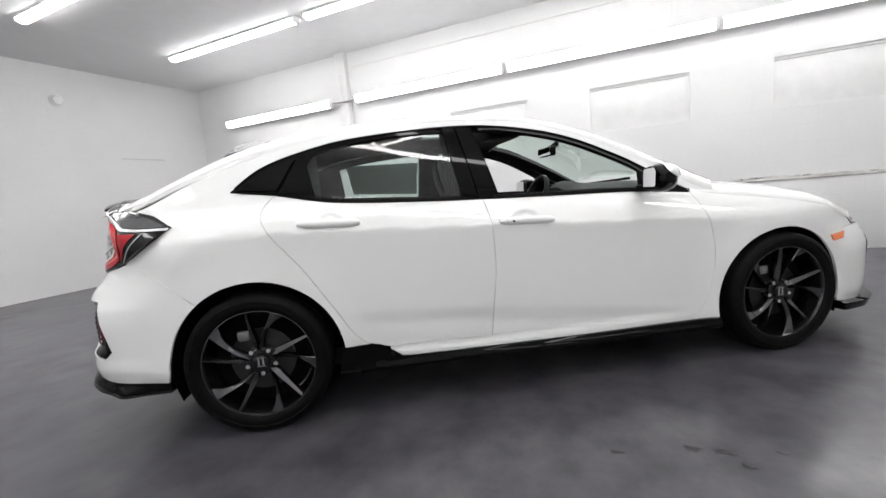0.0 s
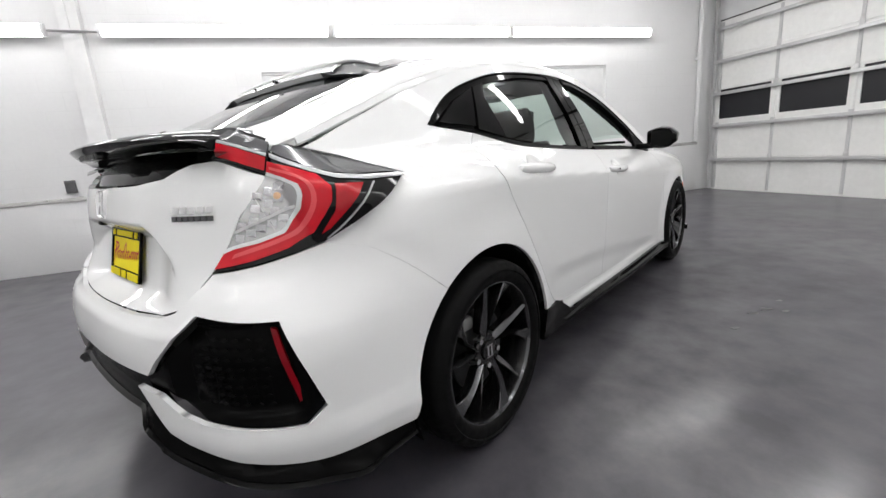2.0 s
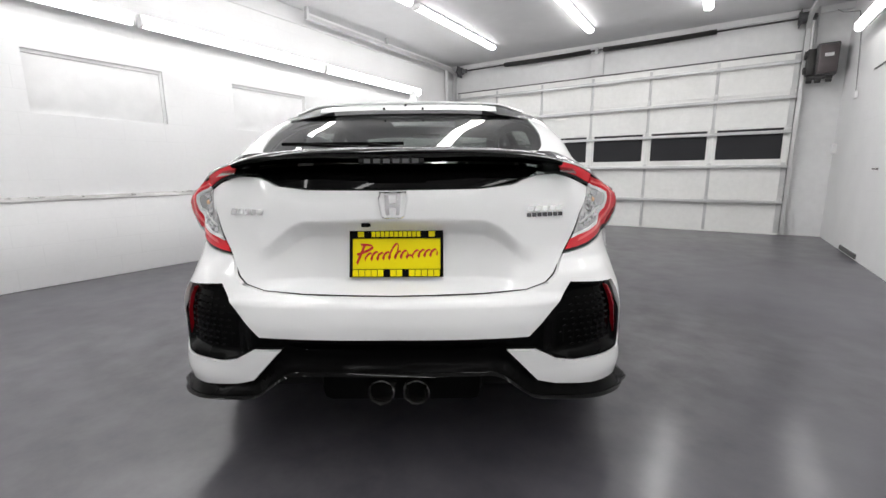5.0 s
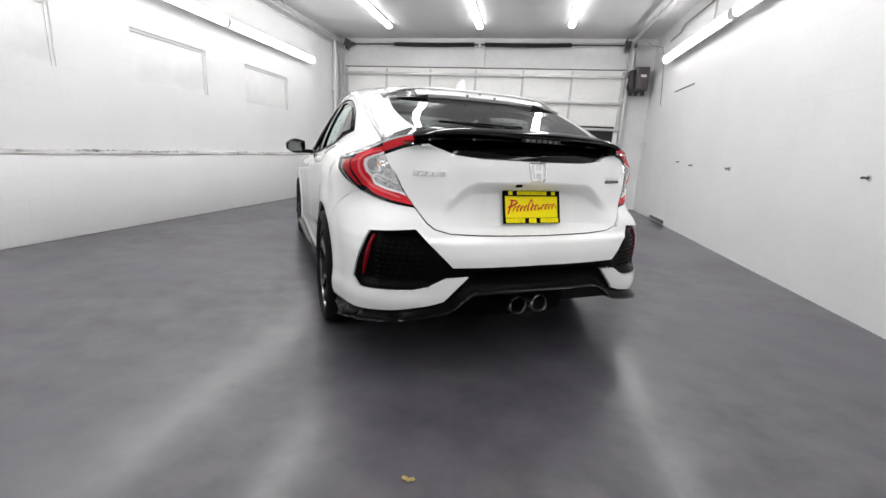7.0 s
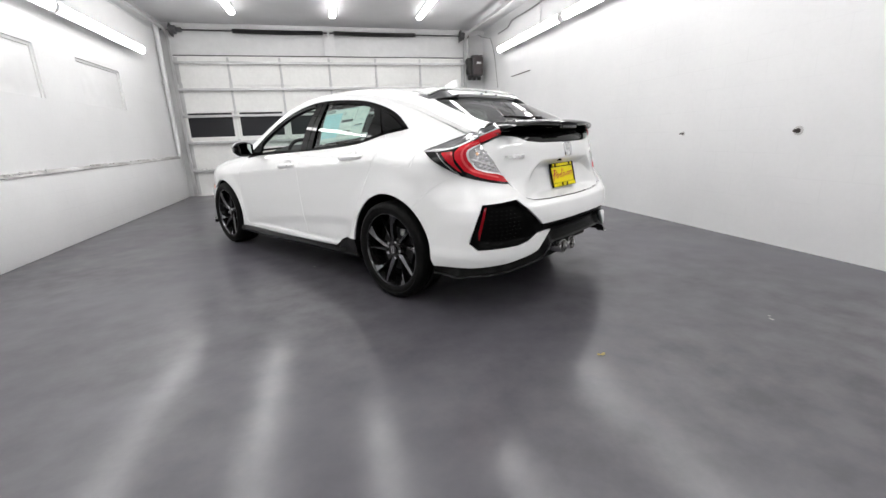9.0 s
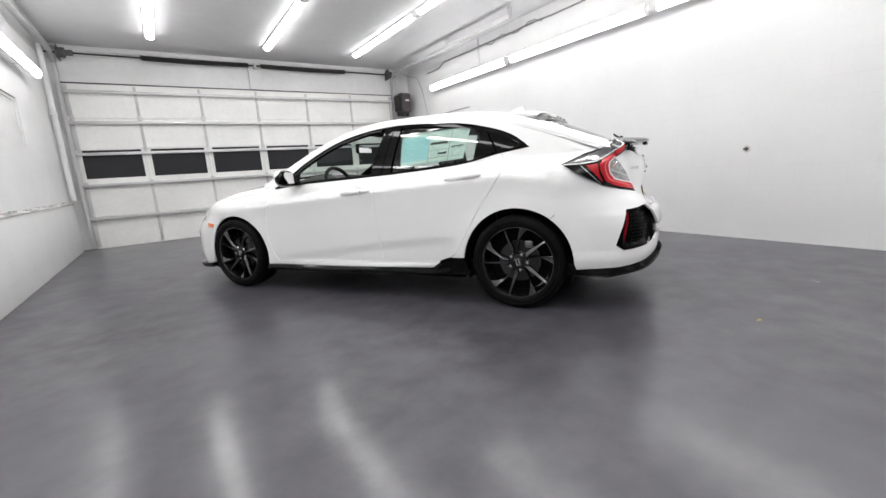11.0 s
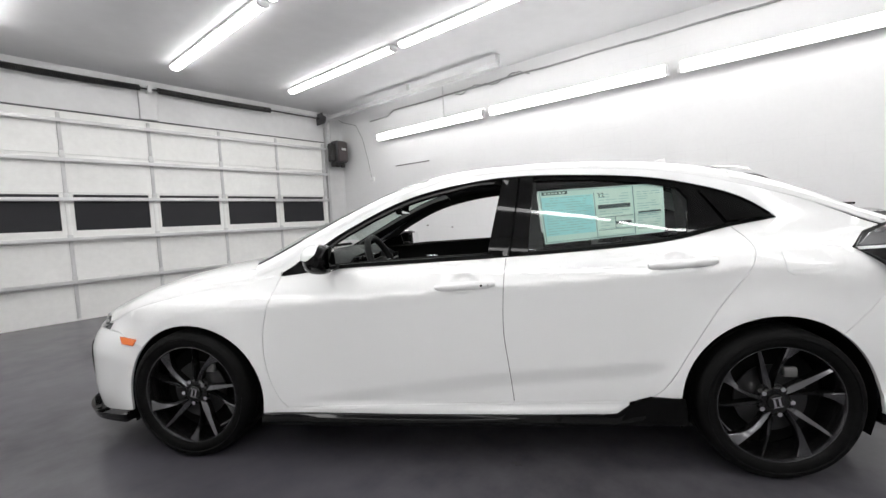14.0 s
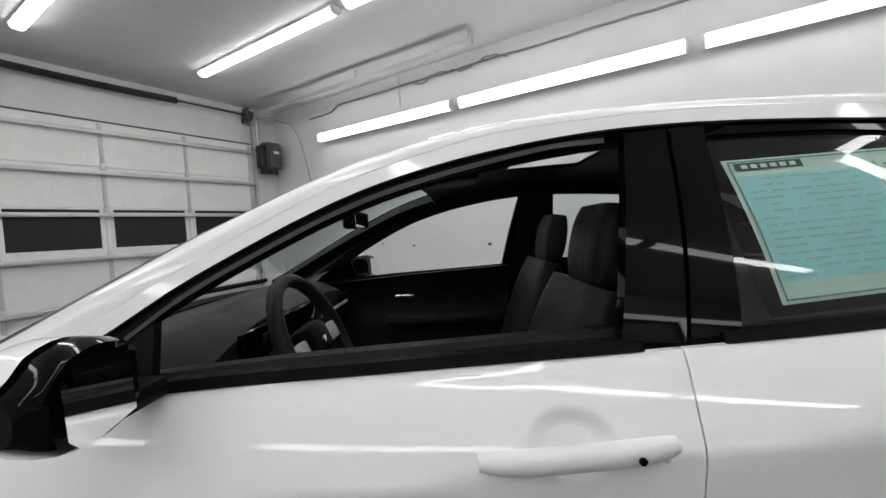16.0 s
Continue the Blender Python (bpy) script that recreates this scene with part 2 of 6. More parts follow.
# ---------------------------------------------------------------- lamps
def make_light(name, label, group, arms=False):
    """A two-metre-forty wraparound fixture along y, its back in the plane z = 0, shining down."""
    L, w = 2.44, 0.060
    lamp = thing(name, label, "ceiling light", group)
    part("housing", box(bmesh.new(), -w - 0.006, w + 0.006, 0.0, L, -0.028, 0.0, 0.004), M_PLAIN, lamp)
    prof = [(w * math.cos(a), -0.029 - 0.048 * math.sin(a) ** 0.7) for a in np.linspace(0.0, math.pi, 11)]
    for y0, y1 in ((0.03, L / 2 - 0.004), (L / 2 + 0.004, L - 0.03)):
        bm = bmesh.new()
        a = [bm.verts.new((x, y0, z)) for x, z in prof]
        b = [bm.verts.new((x, y1, z)) for x, z in prof]
        for k in range(len(prof) - 1):
            bm.faces.new((a[k], a[k + 1], b[k + 1], b[k]))
        bm.faces.new(a)
        bm.faces.new(b)
        bm.faces.new((a[0], a[-1], b[-1], b[0]))
        part("diffuser", bm, M_WALLTUBE if arms else M_TUBE, lamp, "glowing white diffuser")
    for y in (0.0, L - 0.03):
        bm = bmesh.new()
        a = [bm.verts.new((x * 1.05, y, z * 1.03)) for x, z in prof]
        b = [bm.verts.new((x * 1.05, y + 0.03, z * 1.03)) for x, z in prof]
        for k in range(len(prof) - 1):
            bm.faces.new((a[k], a[k + 1], b[k + 1], b[k]))
        bm.faces.new(a)
        bm.faces.new(b)
        part("end_cap", bm, M_PLAIN, lamp)
    for y in (0.5, L - 0.5) if arms else ():
        part("bracket", box(bmesh.new(), -0.02, 0.02, y - 0.03, y + 0.03, 0.001, 0.125, 0.003), M_PLAIN, lamp)
    return lamp


first = make_light("ceiling_light", "lit white wraparound fluorescent fixture on the ceiling", "ceiling lights")
first.matrix_basis = pose(-1.76, 4.80 - 2.44, ZC - 0.001)
for x, y1 in ((-1.76, 4.80), (0.0, 4.84), (1.67, 4.77)):
    for k in range(4):
        if (x, k) != (-1.76, 0):
            copy_thing(first, pose(x, y1 - 2.44 - 2.56 * k, ZC - 0.001))
wall_lamp = make_light("wall_light", "lit white fluorescent fixture high on the block wall", "wall lights", True)
tagged(wall_lamp, category="wall light")
wall_lamp.matrix_basis = pose(XL + 0.115, 1.87, 2.60, 0, -80, 0)
for y in (-0.59, -3.07, -5.98):
    copy_thing(wall_lamp, pose(XL + 0.115, y, 2.60, 0, -80, 0))
for y in (2.055, -0.48, -3.02, -5.56):
    copy_thing(wall_lamp, pose(XR - 0.115, y + 0.02, 2.728, 0, 80, 0))


# ---------------------------------------------------------------- overhead door
door = thing("overhead_door", "closed white sectional overhead door with dark window row", "garage door")
YD = 5.71
ROWS_Z = (0.0, 0.55, 1.10, 1.65, 2.20, 2.76)
COLS = [-3.10 + 0.99 * k for k in range(7)]
COLS[0], COLS[-1] = DX0, DX1
for r, (z0, z1) in enumerate(zip(ROWS_Z, ROWS_Z[1:])):
    bm = bmesh.new()
    if r == 2:
        box(bm, DX0, DX1, YD, YD + 0.045, z0 + 0.002, z0 + 0.10)
        box(bm, DX0, DX1, YD, YD + 0.045, z1 + 0.03 - 0.004, z1 + 0.045)
        for k in range(7):
            a, b = COLS[k] - 0.07, COLS[k] + 0.07
            if k == 0:
                a, b = DX0, DX0 + 0.05
            if k == 6:
                a, b = DX1 - 0.09, DX1
            box(bm, a, b, YD, YD + 0.045, z0 + 0.10, z1 + 0.026)
    else:
        box(bm, DX0, DX1, YD, YD + 0.045, z0 + (0.048 if r == 3 else 0.002), z1 - 0.002)
    part("door_section", bm, M_DOORPANEL, door, "white sheet-metal door section", False)
for k in range(6):
    a = COLS[k] + (0.05 if k == 0 else 0.07)
    b = COLS[k + 1] - (0.09 if k == 5 else 0.07)
    part("window_pane", box(bmesh.new(), a + 0.001, b - 0.001, YD + 0.015, YD + 0.025, 1.201, 1.675), M_DARKGLASS, door, "dark window pane")
for k in range(7):
    w = 0.022 if 0 < k < 6 else 0.035
    x = min(max(COLS[k], DX0 + w), DX1 - w)
    for z0, z1 in zip(ROWS_Z, ROWS_Z[1:]):
        bm = bmesh.new()
        box(bm, x - w, x + w, YD - 0.012, YD - 0.001, z0 + 0.03, z1 - 0.03, 0.003)
        part("stile", bm, M_DOORPANEL if z0 == 1.10 else M_GREY, door)
for z in (0.52, 1.085, 1.608, 2.12, 2.62):
    bm = bmesh.new()
    box(bm, DX0, DX1, YD - 0.075, YD - 0.014, z - 0.012, z + 0.012, 0.004)
    box(bm, DX0, DX1, YD - 0.079, YD - 0.060, z - 0.025, z + 0.025, 0.004)
    part("strut", bm, M_STEEL, door, "galvanized horizontal strut")
for z in (0.55, 1.10, 1.65, 2.20):
    for k in range(7):
        x = min(max(COLS[k], DX0 + 0.05), DX1 - 0.05)
        bm = bmesh.new()
        box(bm, x - 0.03, x + 0.03, YD - 0.02, YD - 0.004, z - 0.045, z + 0.045, 0.004)
        part("hinge", bm, M_STEEL, door)
for x in (DX0 - 0.03, DX1 + 0.03):
    bm = bmesh.new()
    box(bm, x - 0.028, x + 0.028, YD - 0.06, YD - 0.052, 0.02, 3.05)
    box(bm, x - 0.028, x - 0.022, YD - 0.06, YD - 0.005, 0.02, 3.05)
    part("vertical_track", bm, M_STEEL, door, "galvanized vertical track")
    bm = bmesh.new()
    s = 1 if x > 0 else -1
    prev = None
    pts = [(YD - 0.03, 3.0)] + [(YD - 0.03 - 0.22 * (1 - math.cos(a)), 3.0 + 0.22 * math.sin(a)) for a in np.linspace(0, math.pi / 2, 9)] + [(1.58, 3.22)]
    for y, z in pts:
        cur = [bm.verts.new((x + dx, y, z + dz)) for dx, dz in ((-0.028, -0.028), (0.028, -0.028), (0.028, 0.028), (-0.028, 0.028))]
        if prev:
            for k in range(4):
                bm.faces.new((prev[k], prev[(k + 1) % 4], cur[(k + 1) % 4], cur[k]))
        prev = cur
    part("horizontal_track", bm, M_STEEL, door, "galvanized horizontal track")
    bm = bmesh.new()
    box(bm, x - 0.03, x + 0.03, 1.56, 1.60, 3.19, ZC - 0.002, 0.003)
    box(bm, x - 0.02, x + 0.02, 3.30, 3.33, 3.25, ZC - 0.002, 0.003)
    part("hanger", bm, M_STEEL, door)
part("top_seal", box(bmesh.new(), DX0, DX1, YD - 0.012, YD + 0.03, 2.752, 2.772, 0.003), M_OPENER, door, "dark rubber top seal")
# torsion shaft with two springs
part("shaft", cylinder(bmesh.new(), (-3.2, 5.66, 3.21), (3.0, 5.66, 3.21), 0.014, 12), M_BLACKIRON, door, "black torsion shaft")
for x0, x1 in ((-1.93, -0.20), (0.03, 1.77)):
    bm = bmesh.new()
    turns, seg = 96, 8
    prev = None
    n = turns * seg
    for i in range(n + 1):
        a = 2 * math.pi * i / seg
        x = x0 + (x1 - x0) * i / n
        sag = -0.012 * math.sin(math.pi * i / n)
        c = Vector((x, 5.66 + 0.038 * math.cos(a), 3.21 + sag + 0.038 * math.sin(a)))
        out = Vector((0, math.cos(a), math.sin(a)))
        cur = [bm.verts.new(c + out * 0.008), bm.verts.new(c + Vector((0.009, 0, 0))), bm.verts.new(c - Vector((0.009, 0, 0)))]
        if prev:
            for k in range(3):
                bm.faces.new((prev[k], prev[(k + 1) % 3], cur[(k + 1) % 3], cur[k]))
        prev = cur
    cylinder(bm, (x0, 5.66, 3.21), (x1, 5.66, 3.205), 0.034, 12)
    part("torsion_spring", bm, M_BLACKIRON, door, "black coiled torsion spring")
bm = bmesh.new()
box(bm, -0.20, 0.03, 5.74, 5.799, 2.79, 3.27, 0.005)
box(bm, -0.11, -0.06, 5.62, 5.72, 3.16, 3.26, 0.004)
part("spring_bracket", bm, M_PLAIN, door, "white centre bearing plate")
for x in (-2.985, 2.845):
    bm = bmesh.new()
    cylinder(bm, (x - 0.05, 5.66, 3.21), (x + 0.05, 5.66, 3.21), 0.078, 24)
    cylinder(bm, (x - 0.062, 5.66, 3.21), (x - 0.050, 5.66, 3.21), 0.090, 24)
    box(bm, x + 0.05, x + 0.15, 5.63, 5.69, 3.17, 3.25, 0.006)
    box(bm, x - 0.045, x - 0.035, 5.58, 5.79, 3.10, 3.32)
    part("cable_drum", bm, M_OPENER, door, "dark cable drum with bearing plate")

# opener by the door jamb
op = thing("door_opener", "dark grey jackshaft door opener on the jamb wall", "door opener")
part("case", box(bmesh.new(), 3.035, 3.28, 5.50, 5.70, 2.36, 2.80, 0.02), M_OPENER, op)
part("cover", box(bmesh.new(), 3.045, 3.265, 5.44, 5.499, 2.38, 2.77, 0.022), M_OPENERLID, op, "reddish-grey front cover")
part("label_bar", box(bmesh.new(), 3.11, 3.21, 5.434, 5.439, 2.60, 2.645), M_LIGHTBAR, op)
part("back_plate", box(bmesh.new(), 2.98, 3.26, 5.701, 5.799, 2.30, 2.83, 0.004), M_STEEL, op)
bm = box(bmesh.new(), 2.93, 3.03, 5.52, 5.69, 2.38, 2.74, 0.012)
cylinder(bm, (2.925, 5.56, 2.66), (2.90, 5.56, 2.66), 0.060, 18)
cylinder(bm, (2.925, 5.56, 2.45), (2.90, 5.56, 2.45), 0.050, 18)
part("gear_case", bm, M_BLACKIRON, op, "black gear case")
bm = bmesh.new()
for x in (2.98, 3.08, 3.20):
    cylinder(bm, (x - 0.03, 5.56, 2.31), (x + 0.035, 5.56, 2.31), 0.042, 16)
box(bm, 2.95, 3.24, 5.53, 5.60, 2.32, 2.37, 0.006)
part("chain_wheel", bm, M_BLACKIRON, op)
part("vertical_shaft", cylinder(bmesh.new(), (2.965, 5.62, 2.741), (2.965, 5.62, 3.14), 0.022, 12), M_STEEL, op)
part("conduit", cylinder(bmesh.new(), (3.02, 5.72, 2.83), (3.02, 5.72, ZC - 0.002), 0.012, 10), M_STEEL, op)


# ---------------------------------------------------------------- small things on the walls and floor
M_RUST = grainy(material("stained_steel", (0.10, 0.09, 0.085), 0.55, 0.4), (0.12, 0.105, 0.095), (0.05, 0.042, 0.038), 60, (0.45, 0.7), 0.2)
M_STAIN = grainy(material("grey_stain", (0.55, 0.54, 0.53), 0.7), (0.64, 0.63, 0.62), (0.45, 0.44, 0.43), 30, (0.6, 0.8), 0.1)
M_CABLE = grainy(material("grey_cable", (0.30, 0.30, 0.30), 0.55), (0.34, 0.34, 0.34), (0.20, 0.20, 0.20), 25, (0.5, 0.65), 0.1)
M_SLOT = material("dark_slot", (0.10, 0.10, 0.10), 0.7)
M_LEAF = grainy(material("dry_leaf", (0.32, 0.24, 0.08), 0.7), (0.36, 0.28, 0.10), (0.24, 0.17, 0.06), 40, (0.6, 0.8), 0.2)
M_SCRAP = material("pale_scrap", (0.3, 0.29, 0.28), 0.7)
M_OIL = material("oil_mark", (0.035, 0.032, 0.035), 0.3)


def tube(pts, r, n=8):
    """A bent pipe or cable through the points."""
    bm = bmesh.new()
    prev = None
    pts = [Vector(p) for p in pts]
    for i, p in enumerate(pts):
        d = (pts[min(i + 1, len(pts) - 1)] - pts[max(i - 1, 0)]).normalized()
        a = d.cross(Vector((0.3, 0.2, 1))).normalized()
        b = d.cross(a)
        cur = [bm.verts.new(p + a * r * math.cos(t) + b * r * math.sin(t)) for t in np.linspace(0, 2 * math.pi, n + 1)[:-1]]
        if prev:
            for k in range(n):
                bm.faces.new((prev[k], prev[(k + 1) % n], cur[(k + 1) % n], cur[k]))
        else:
            bm.faces.new(cur)
        prev = cur
    bm.faces.new(prev)
    return bm


def wall_anchor(y, z, size):
    t = thing("wall_anchor", "rusty bolt anchor with grey stain on block wall", "wall anchor", "wall anchors")
    bm = cylinder(bmesh.new(), (XR - 0.001, y, z), (XR - 0.006, y, z), 0.030 * size, 18)
    part("plate", bm, M_STAIN, t, "stained round patch")
    bm = cylinder(bmesh.new(), (XR - 0.006, y, z), (XR - 0.014, y, z), 0.016 * size, 14)
    cylinder(bm, (XR - 0.014, y, z), (XR - 0.05, y, z), 0.011 * size, 8)
    part("bolt", bm, M_RUST, t, "rusty bolt")


for y, z, size in ((-0.36, 0.98, 0.75), (-1.556, 0.986, 1.25), (1.72, 0.98, 0.9), (2.89, 0.993, 0.6), (3.45, 1.035, 0.5)):
    wall_anchor(y, z, size)

rng = random.Random(21)
cable = thing("wall_cable", "grey cable bundle strung along block wall under ceiling", "cable")
line = [(XR - 0.02, y, 3.185 + 0.004 * math.sin(y * 5) + rng.uniform(-0.003, 0.003) - (0.08 if y > 4.2 else 0.0)) for y in np.linspace(4.85, -6.7, 70)]
part("cable", tube(line, 0.013), M_CABLE, cable)
line = [(XR - 0.035, y, 3.175 + 0.035 * math.sin(y * 9) + rng.uniform(-0.02, 0.02)) for y in np.linspace(2.7, 1.35, 26)]
part("loose_strand", tube(line, 0.009), M_CABLE, cable)
drop = thing("conduit", "short white conduit feeding the wall light", "conduit")
part("pipe", tube([(XR - 0.02, 2.98, 3.34), (XR - 0.02, 2.98, 2.86)], 0.011), M_STEEL, drop)
part("junction_box", box(bmesh.new(), XR - 0.06, XR - 0.001, 2.94, 3.02, 2.80, 2.87, 0.004), M_PLAIN, drop)
run = thing("conduit", "thin white conduit along top of block wall", "conduit")
part("pipe", tube([(XL + 0.015, y, 3.13 + 0.02 * (y + 3.2) / 6) for y in np.linspace(-3.22, 5.3, 12)], 0.010), M_PLAIN, run)
part("drop_pipe", tube([(XL + 0.115, -3.335, 3.12), (XL + 0.115, -3.335, 2.60)], 0.010), M_PLAIN, run)
part("link_pipe", tube([(XL + 0.112, -3.56, 2.60), (XL + 0.112, -3.05, 2.585)], 0.012), M_CABLE, run)
wire = thing("wire", "loose grey wire hanging from opener to block wall", "wire")
part("strand", tube([(3.20, 5.6, 3.24), (3.26, 5.55, 3.18), (XR - 0.02, 5.3, 3.10), (XR - 0.012, 5.12, 2.8), (XR - 0.012, 5.0, 2.40), (XR - 0.012, 4.9, 2.02)], 0.006), M_CABLE, wire)
part("sensor_box", box(bmesh.new(), XR - 0.03, XR - 0.001, 4.82, 4.95, 1.93, 2.02, 0.006), M_PLAIN, wire, "small white box")
sw = thing("switch_box", "small white switch box in corner beside the overhead door", "switch")
part("box", box(bmesh.new(), XR - 0.05, XR - 0.001, 5.55, 5.72, 1.26, 1.40, 0.006), M_PLAIN, sw)
outlet = thing("outlet_box", "dark grey outlet box on block wall above ledge", "outlet")
part("box", box(bmesh.new(), XL + 0.001, XL + 0.05, -3.785, -3.69, 0.90, 1.045, 0.006), M_OPENER, outlet)
part("socket", box(bmesh.new(), XL + 0.051, XL + 0.056, -3.765, -3.71, 0.99, 1.03, 0.002), M_SLOT, outlet)
part("socket", box(bmesh.new(), XL + 0.051, XL + 0.056, -3.765, -3.71, 0.915, 0.955, 0.002), M_SLOT, outlet)
det = thing("smoke_detector", "round white smoke detector high on rear wall", "smoke detector")
part("base", cylinder(bmesh.new(), (-0.93, YB + 0.001, 2.858), (-0.93, YB + 0.022, 2.858), 0.095, 28), M_PLAIN, det)
part("cover", cylinder(bmesh.new(), (-0.93, YB + 0.022, 2.858), (-0.93, YB + 0.06, 2.858), 0.085, 28, 0.06), M_PLAIN, det)
structure("trim_right", box(bmesh.new(), XR - 0.012, XR - 0.001, 3.36, 4.20, 2.157, 2.172), M_SLOT, "dark slit over a blocked wall opening")
structure("trim_back", box(bmesh.new(), -2.385, -1.68, YB + 0.001, YB + 0.012, 2.018, 2.030), M_STAIN, "thin grey line on rear wall")
structure("trim_low", box(bmesh.new(), XR - 0.02, XR - 0.001, 3.70, 4.45, 0.02, 0.075, 0.004), M_SLOT, "low dark slot at foot of wall")
spout = thing("downpipe", "white painted pipe in corner beside overhead door", "pipe")
part("pipe", tube([(XL + 0.06, 5.44, 0.86), (XL + 0.06, 5.44, 3.26)], 0.038, 14), M_PLAIN, spout)
part("clamp", box(bmesh.new(), XL + 0.001, XL + 0.102, 5.395, 5.485, 2.20, 2.235, 0.004), M_PLAIN, spout)
leaf = thing("leaf", "dry yellow leaf lying on concrete floor", "leaf")
bm = bmesh.new()
ring = [bm.verts.new((0.82 + 0.020 * math.cos(a) * (1 + 0.25 * math.sin(3 * a)), -2.70 + 0.012 * math.sin(a) * (1 + 0.3 * math.cos(2 * a)), 0.004 + 0.006 * math.sin(2 * a) ** 2)) for a in np.linspace(0, 2 * math.pi, 17)[:-1]]
mid = bm.verts.new((0.82, -2.70, 0.002))
for i in range(16):
    bm.faces.new((ring[i], ring[(i + 1) % 16], mid))
part("blade", bm, M_LEAF, leaf)


def scrap(x, y, r, mat, name, label, cat):
    t = thing(name, label, cat)
    bm = bmesh.new()
    vs = []
    k = rng.uniform(0, 6)
    for a in np.linspace(0, 2 * math.pi, 25)[:-1]:
        q = r * (0.55 + 0.45 * abs(math.sin(1.5 * a + k)) + rng.uniform(-0.12, 0.12))
        vs.append(bm.verts.new((x + q * math.cos(a), y + 1.7 * q * math.sin(a), 0.0012)))
    low = [bm.verts.new((v.co.x, v.co.y, 0.0002)) for v in vs]
    bm.faces.new(vs)
    for i in range(24):
        bm.faces.new((vs[i], low[i], low[(i + 1) % 24], vs[(i + 1) % 24]))
    part("film", bm, mat, t, smooth=False)


for x, y, r in ((1.205, 0.84, 0.016), (1.11, 1.10, 0.020), (1.10, 1.20, 0.024), (1.05, 1.385, 0.014), (1.17, 1.26, 0.016), (-0.56, -0.63, 0.014)):
    scrap(x, y, r, M_OIL, "oil_spot", "small dark oil spot on concrete floor", "oil spot")
for x, y, r in ((1.93, -2.655, 0.009), (1.96, -2.62, 0.006)):
    scrap(x, y, r, M_SCRAP, "paper_scrap", "pale torn scrap lying on concrete floor", "scrap")


# ---------------------------------------------------------------- the car's skin
# Car axes: x to its right, y ahead, z up, the origin under the middle of the wheelbase.
def curve(*knots):
    """A smooth curve through (a, b) knots, flat where the knots turn."""
    xs = np.array([k[0] for k in knots], float)
    ys = np.array([k[1] for k in knots], float)
    d = np.diff(ys) / np.diff(xs)
    m = np.r_[d[0], np.where(d[:-1] * d[1:] > 0, 2 * d[:-1] * d[1:] / (d[:-1] + d[1:] + 1e-12), 0), d[-1]]

    def f(x):
        x = min(max(x, xs[0]), xs[-1])
        i = min(max(int(np.searchsorted(xs, x)) - 1, 0), len(xs) - 2)
        h = xs[i + 1] - xs[i]
        t = (x - xs[i]) / h
        return float(ys[i] * (1 + 2 * t) * (1 - t) ** 2 + m[i] * h * t * (1 - t) ** 2 + ys[i + 1] * t * t * (3 - 2 * t) + m[i + 1] * h * t * t * (t - 1))

    return f


def smooth(a, b, x):
    t = min(max((x - a) / (b - a), 0.0), 1.0)
    return t * t * (3 - 2 * t)


# plan of the widest line, from the middle of the tail round the right side to the middle of the nose
PLAN = [(0, -2.24), (0.2, -2.235), (0.38, -2.215), (0.54, -2.18), (0.68, -2.13), (0.775, -2.05), (0.828, -1.95), (0.858, -1.82), (0.876, -1.66), (0.886, -1.48), (0.888, -1.28), (0.884, -0.95), (0.88, -0.5),
        (0.88, 0.0), (0.88, 0.5), (0.884, 0.95), (0.886, 1.28), (0.878, 1.48), (0.862, 1.66), (0.835, 1.82), (0.79, 1.96), (0.72, 2.07), (0.62, 2.155), (0.45, 2.225), (0.25, 2.262), (0, 2.275)]


def plan_table():
    pts = np.array(PLAN)
    n = len(pts)
    tangent = np.zeros_like(pts)
    tangent[1:-1] = (pts[2:] - pts[:-2]) / 2
    tangent[0], tangent[-1] = (pts[1, 0], 0), (-pts[-2, 0], 0)
    out = []
    for i in range(n - 1):
        for t in np.linspace(0, 1, 17)[: 16 if i < n - 2 else 17]:
            a, b, c, d = (1 + 2 * t) * (1 - t) ** 2, t * (1 - t) ** 2, t * t * (3 - 2 * t), t * t * (t - 1)
            out.append(a * pts[i] + b * tangent[i] + c * pts[i + 1] + d * tangent[i + 1])
    out = np.array(out)
    return out, np.r_[0, np.cumsum(np.hypot(*np.diff(out, axis=0).T))]


PLAN_XY, PLAN_U = plan_table()
U_END = float(PLAN_U[-1])
_side = slice(int(np.argmin(np.abs(PLAN_XY[:, 1] + 2.12))), int(np.argmin(np.abs(PLAN_XY[:, 1] - 2.15))) + 1)


def at_y(y):
    """Where on the plan line the side has this y."""
    return float(np.interp(y, PLAN_XY[_side, 1], PLAN_U[_side]))


def at_x(x):
    """Where on the plan line the tail has this x."""
    n = int(np.argmin(np.abs(PLAN_XY[:, 1] + 1.9)))
    return float(np.interp(x, PLAN_XY[:n, 0], PLAN_U[:n]))


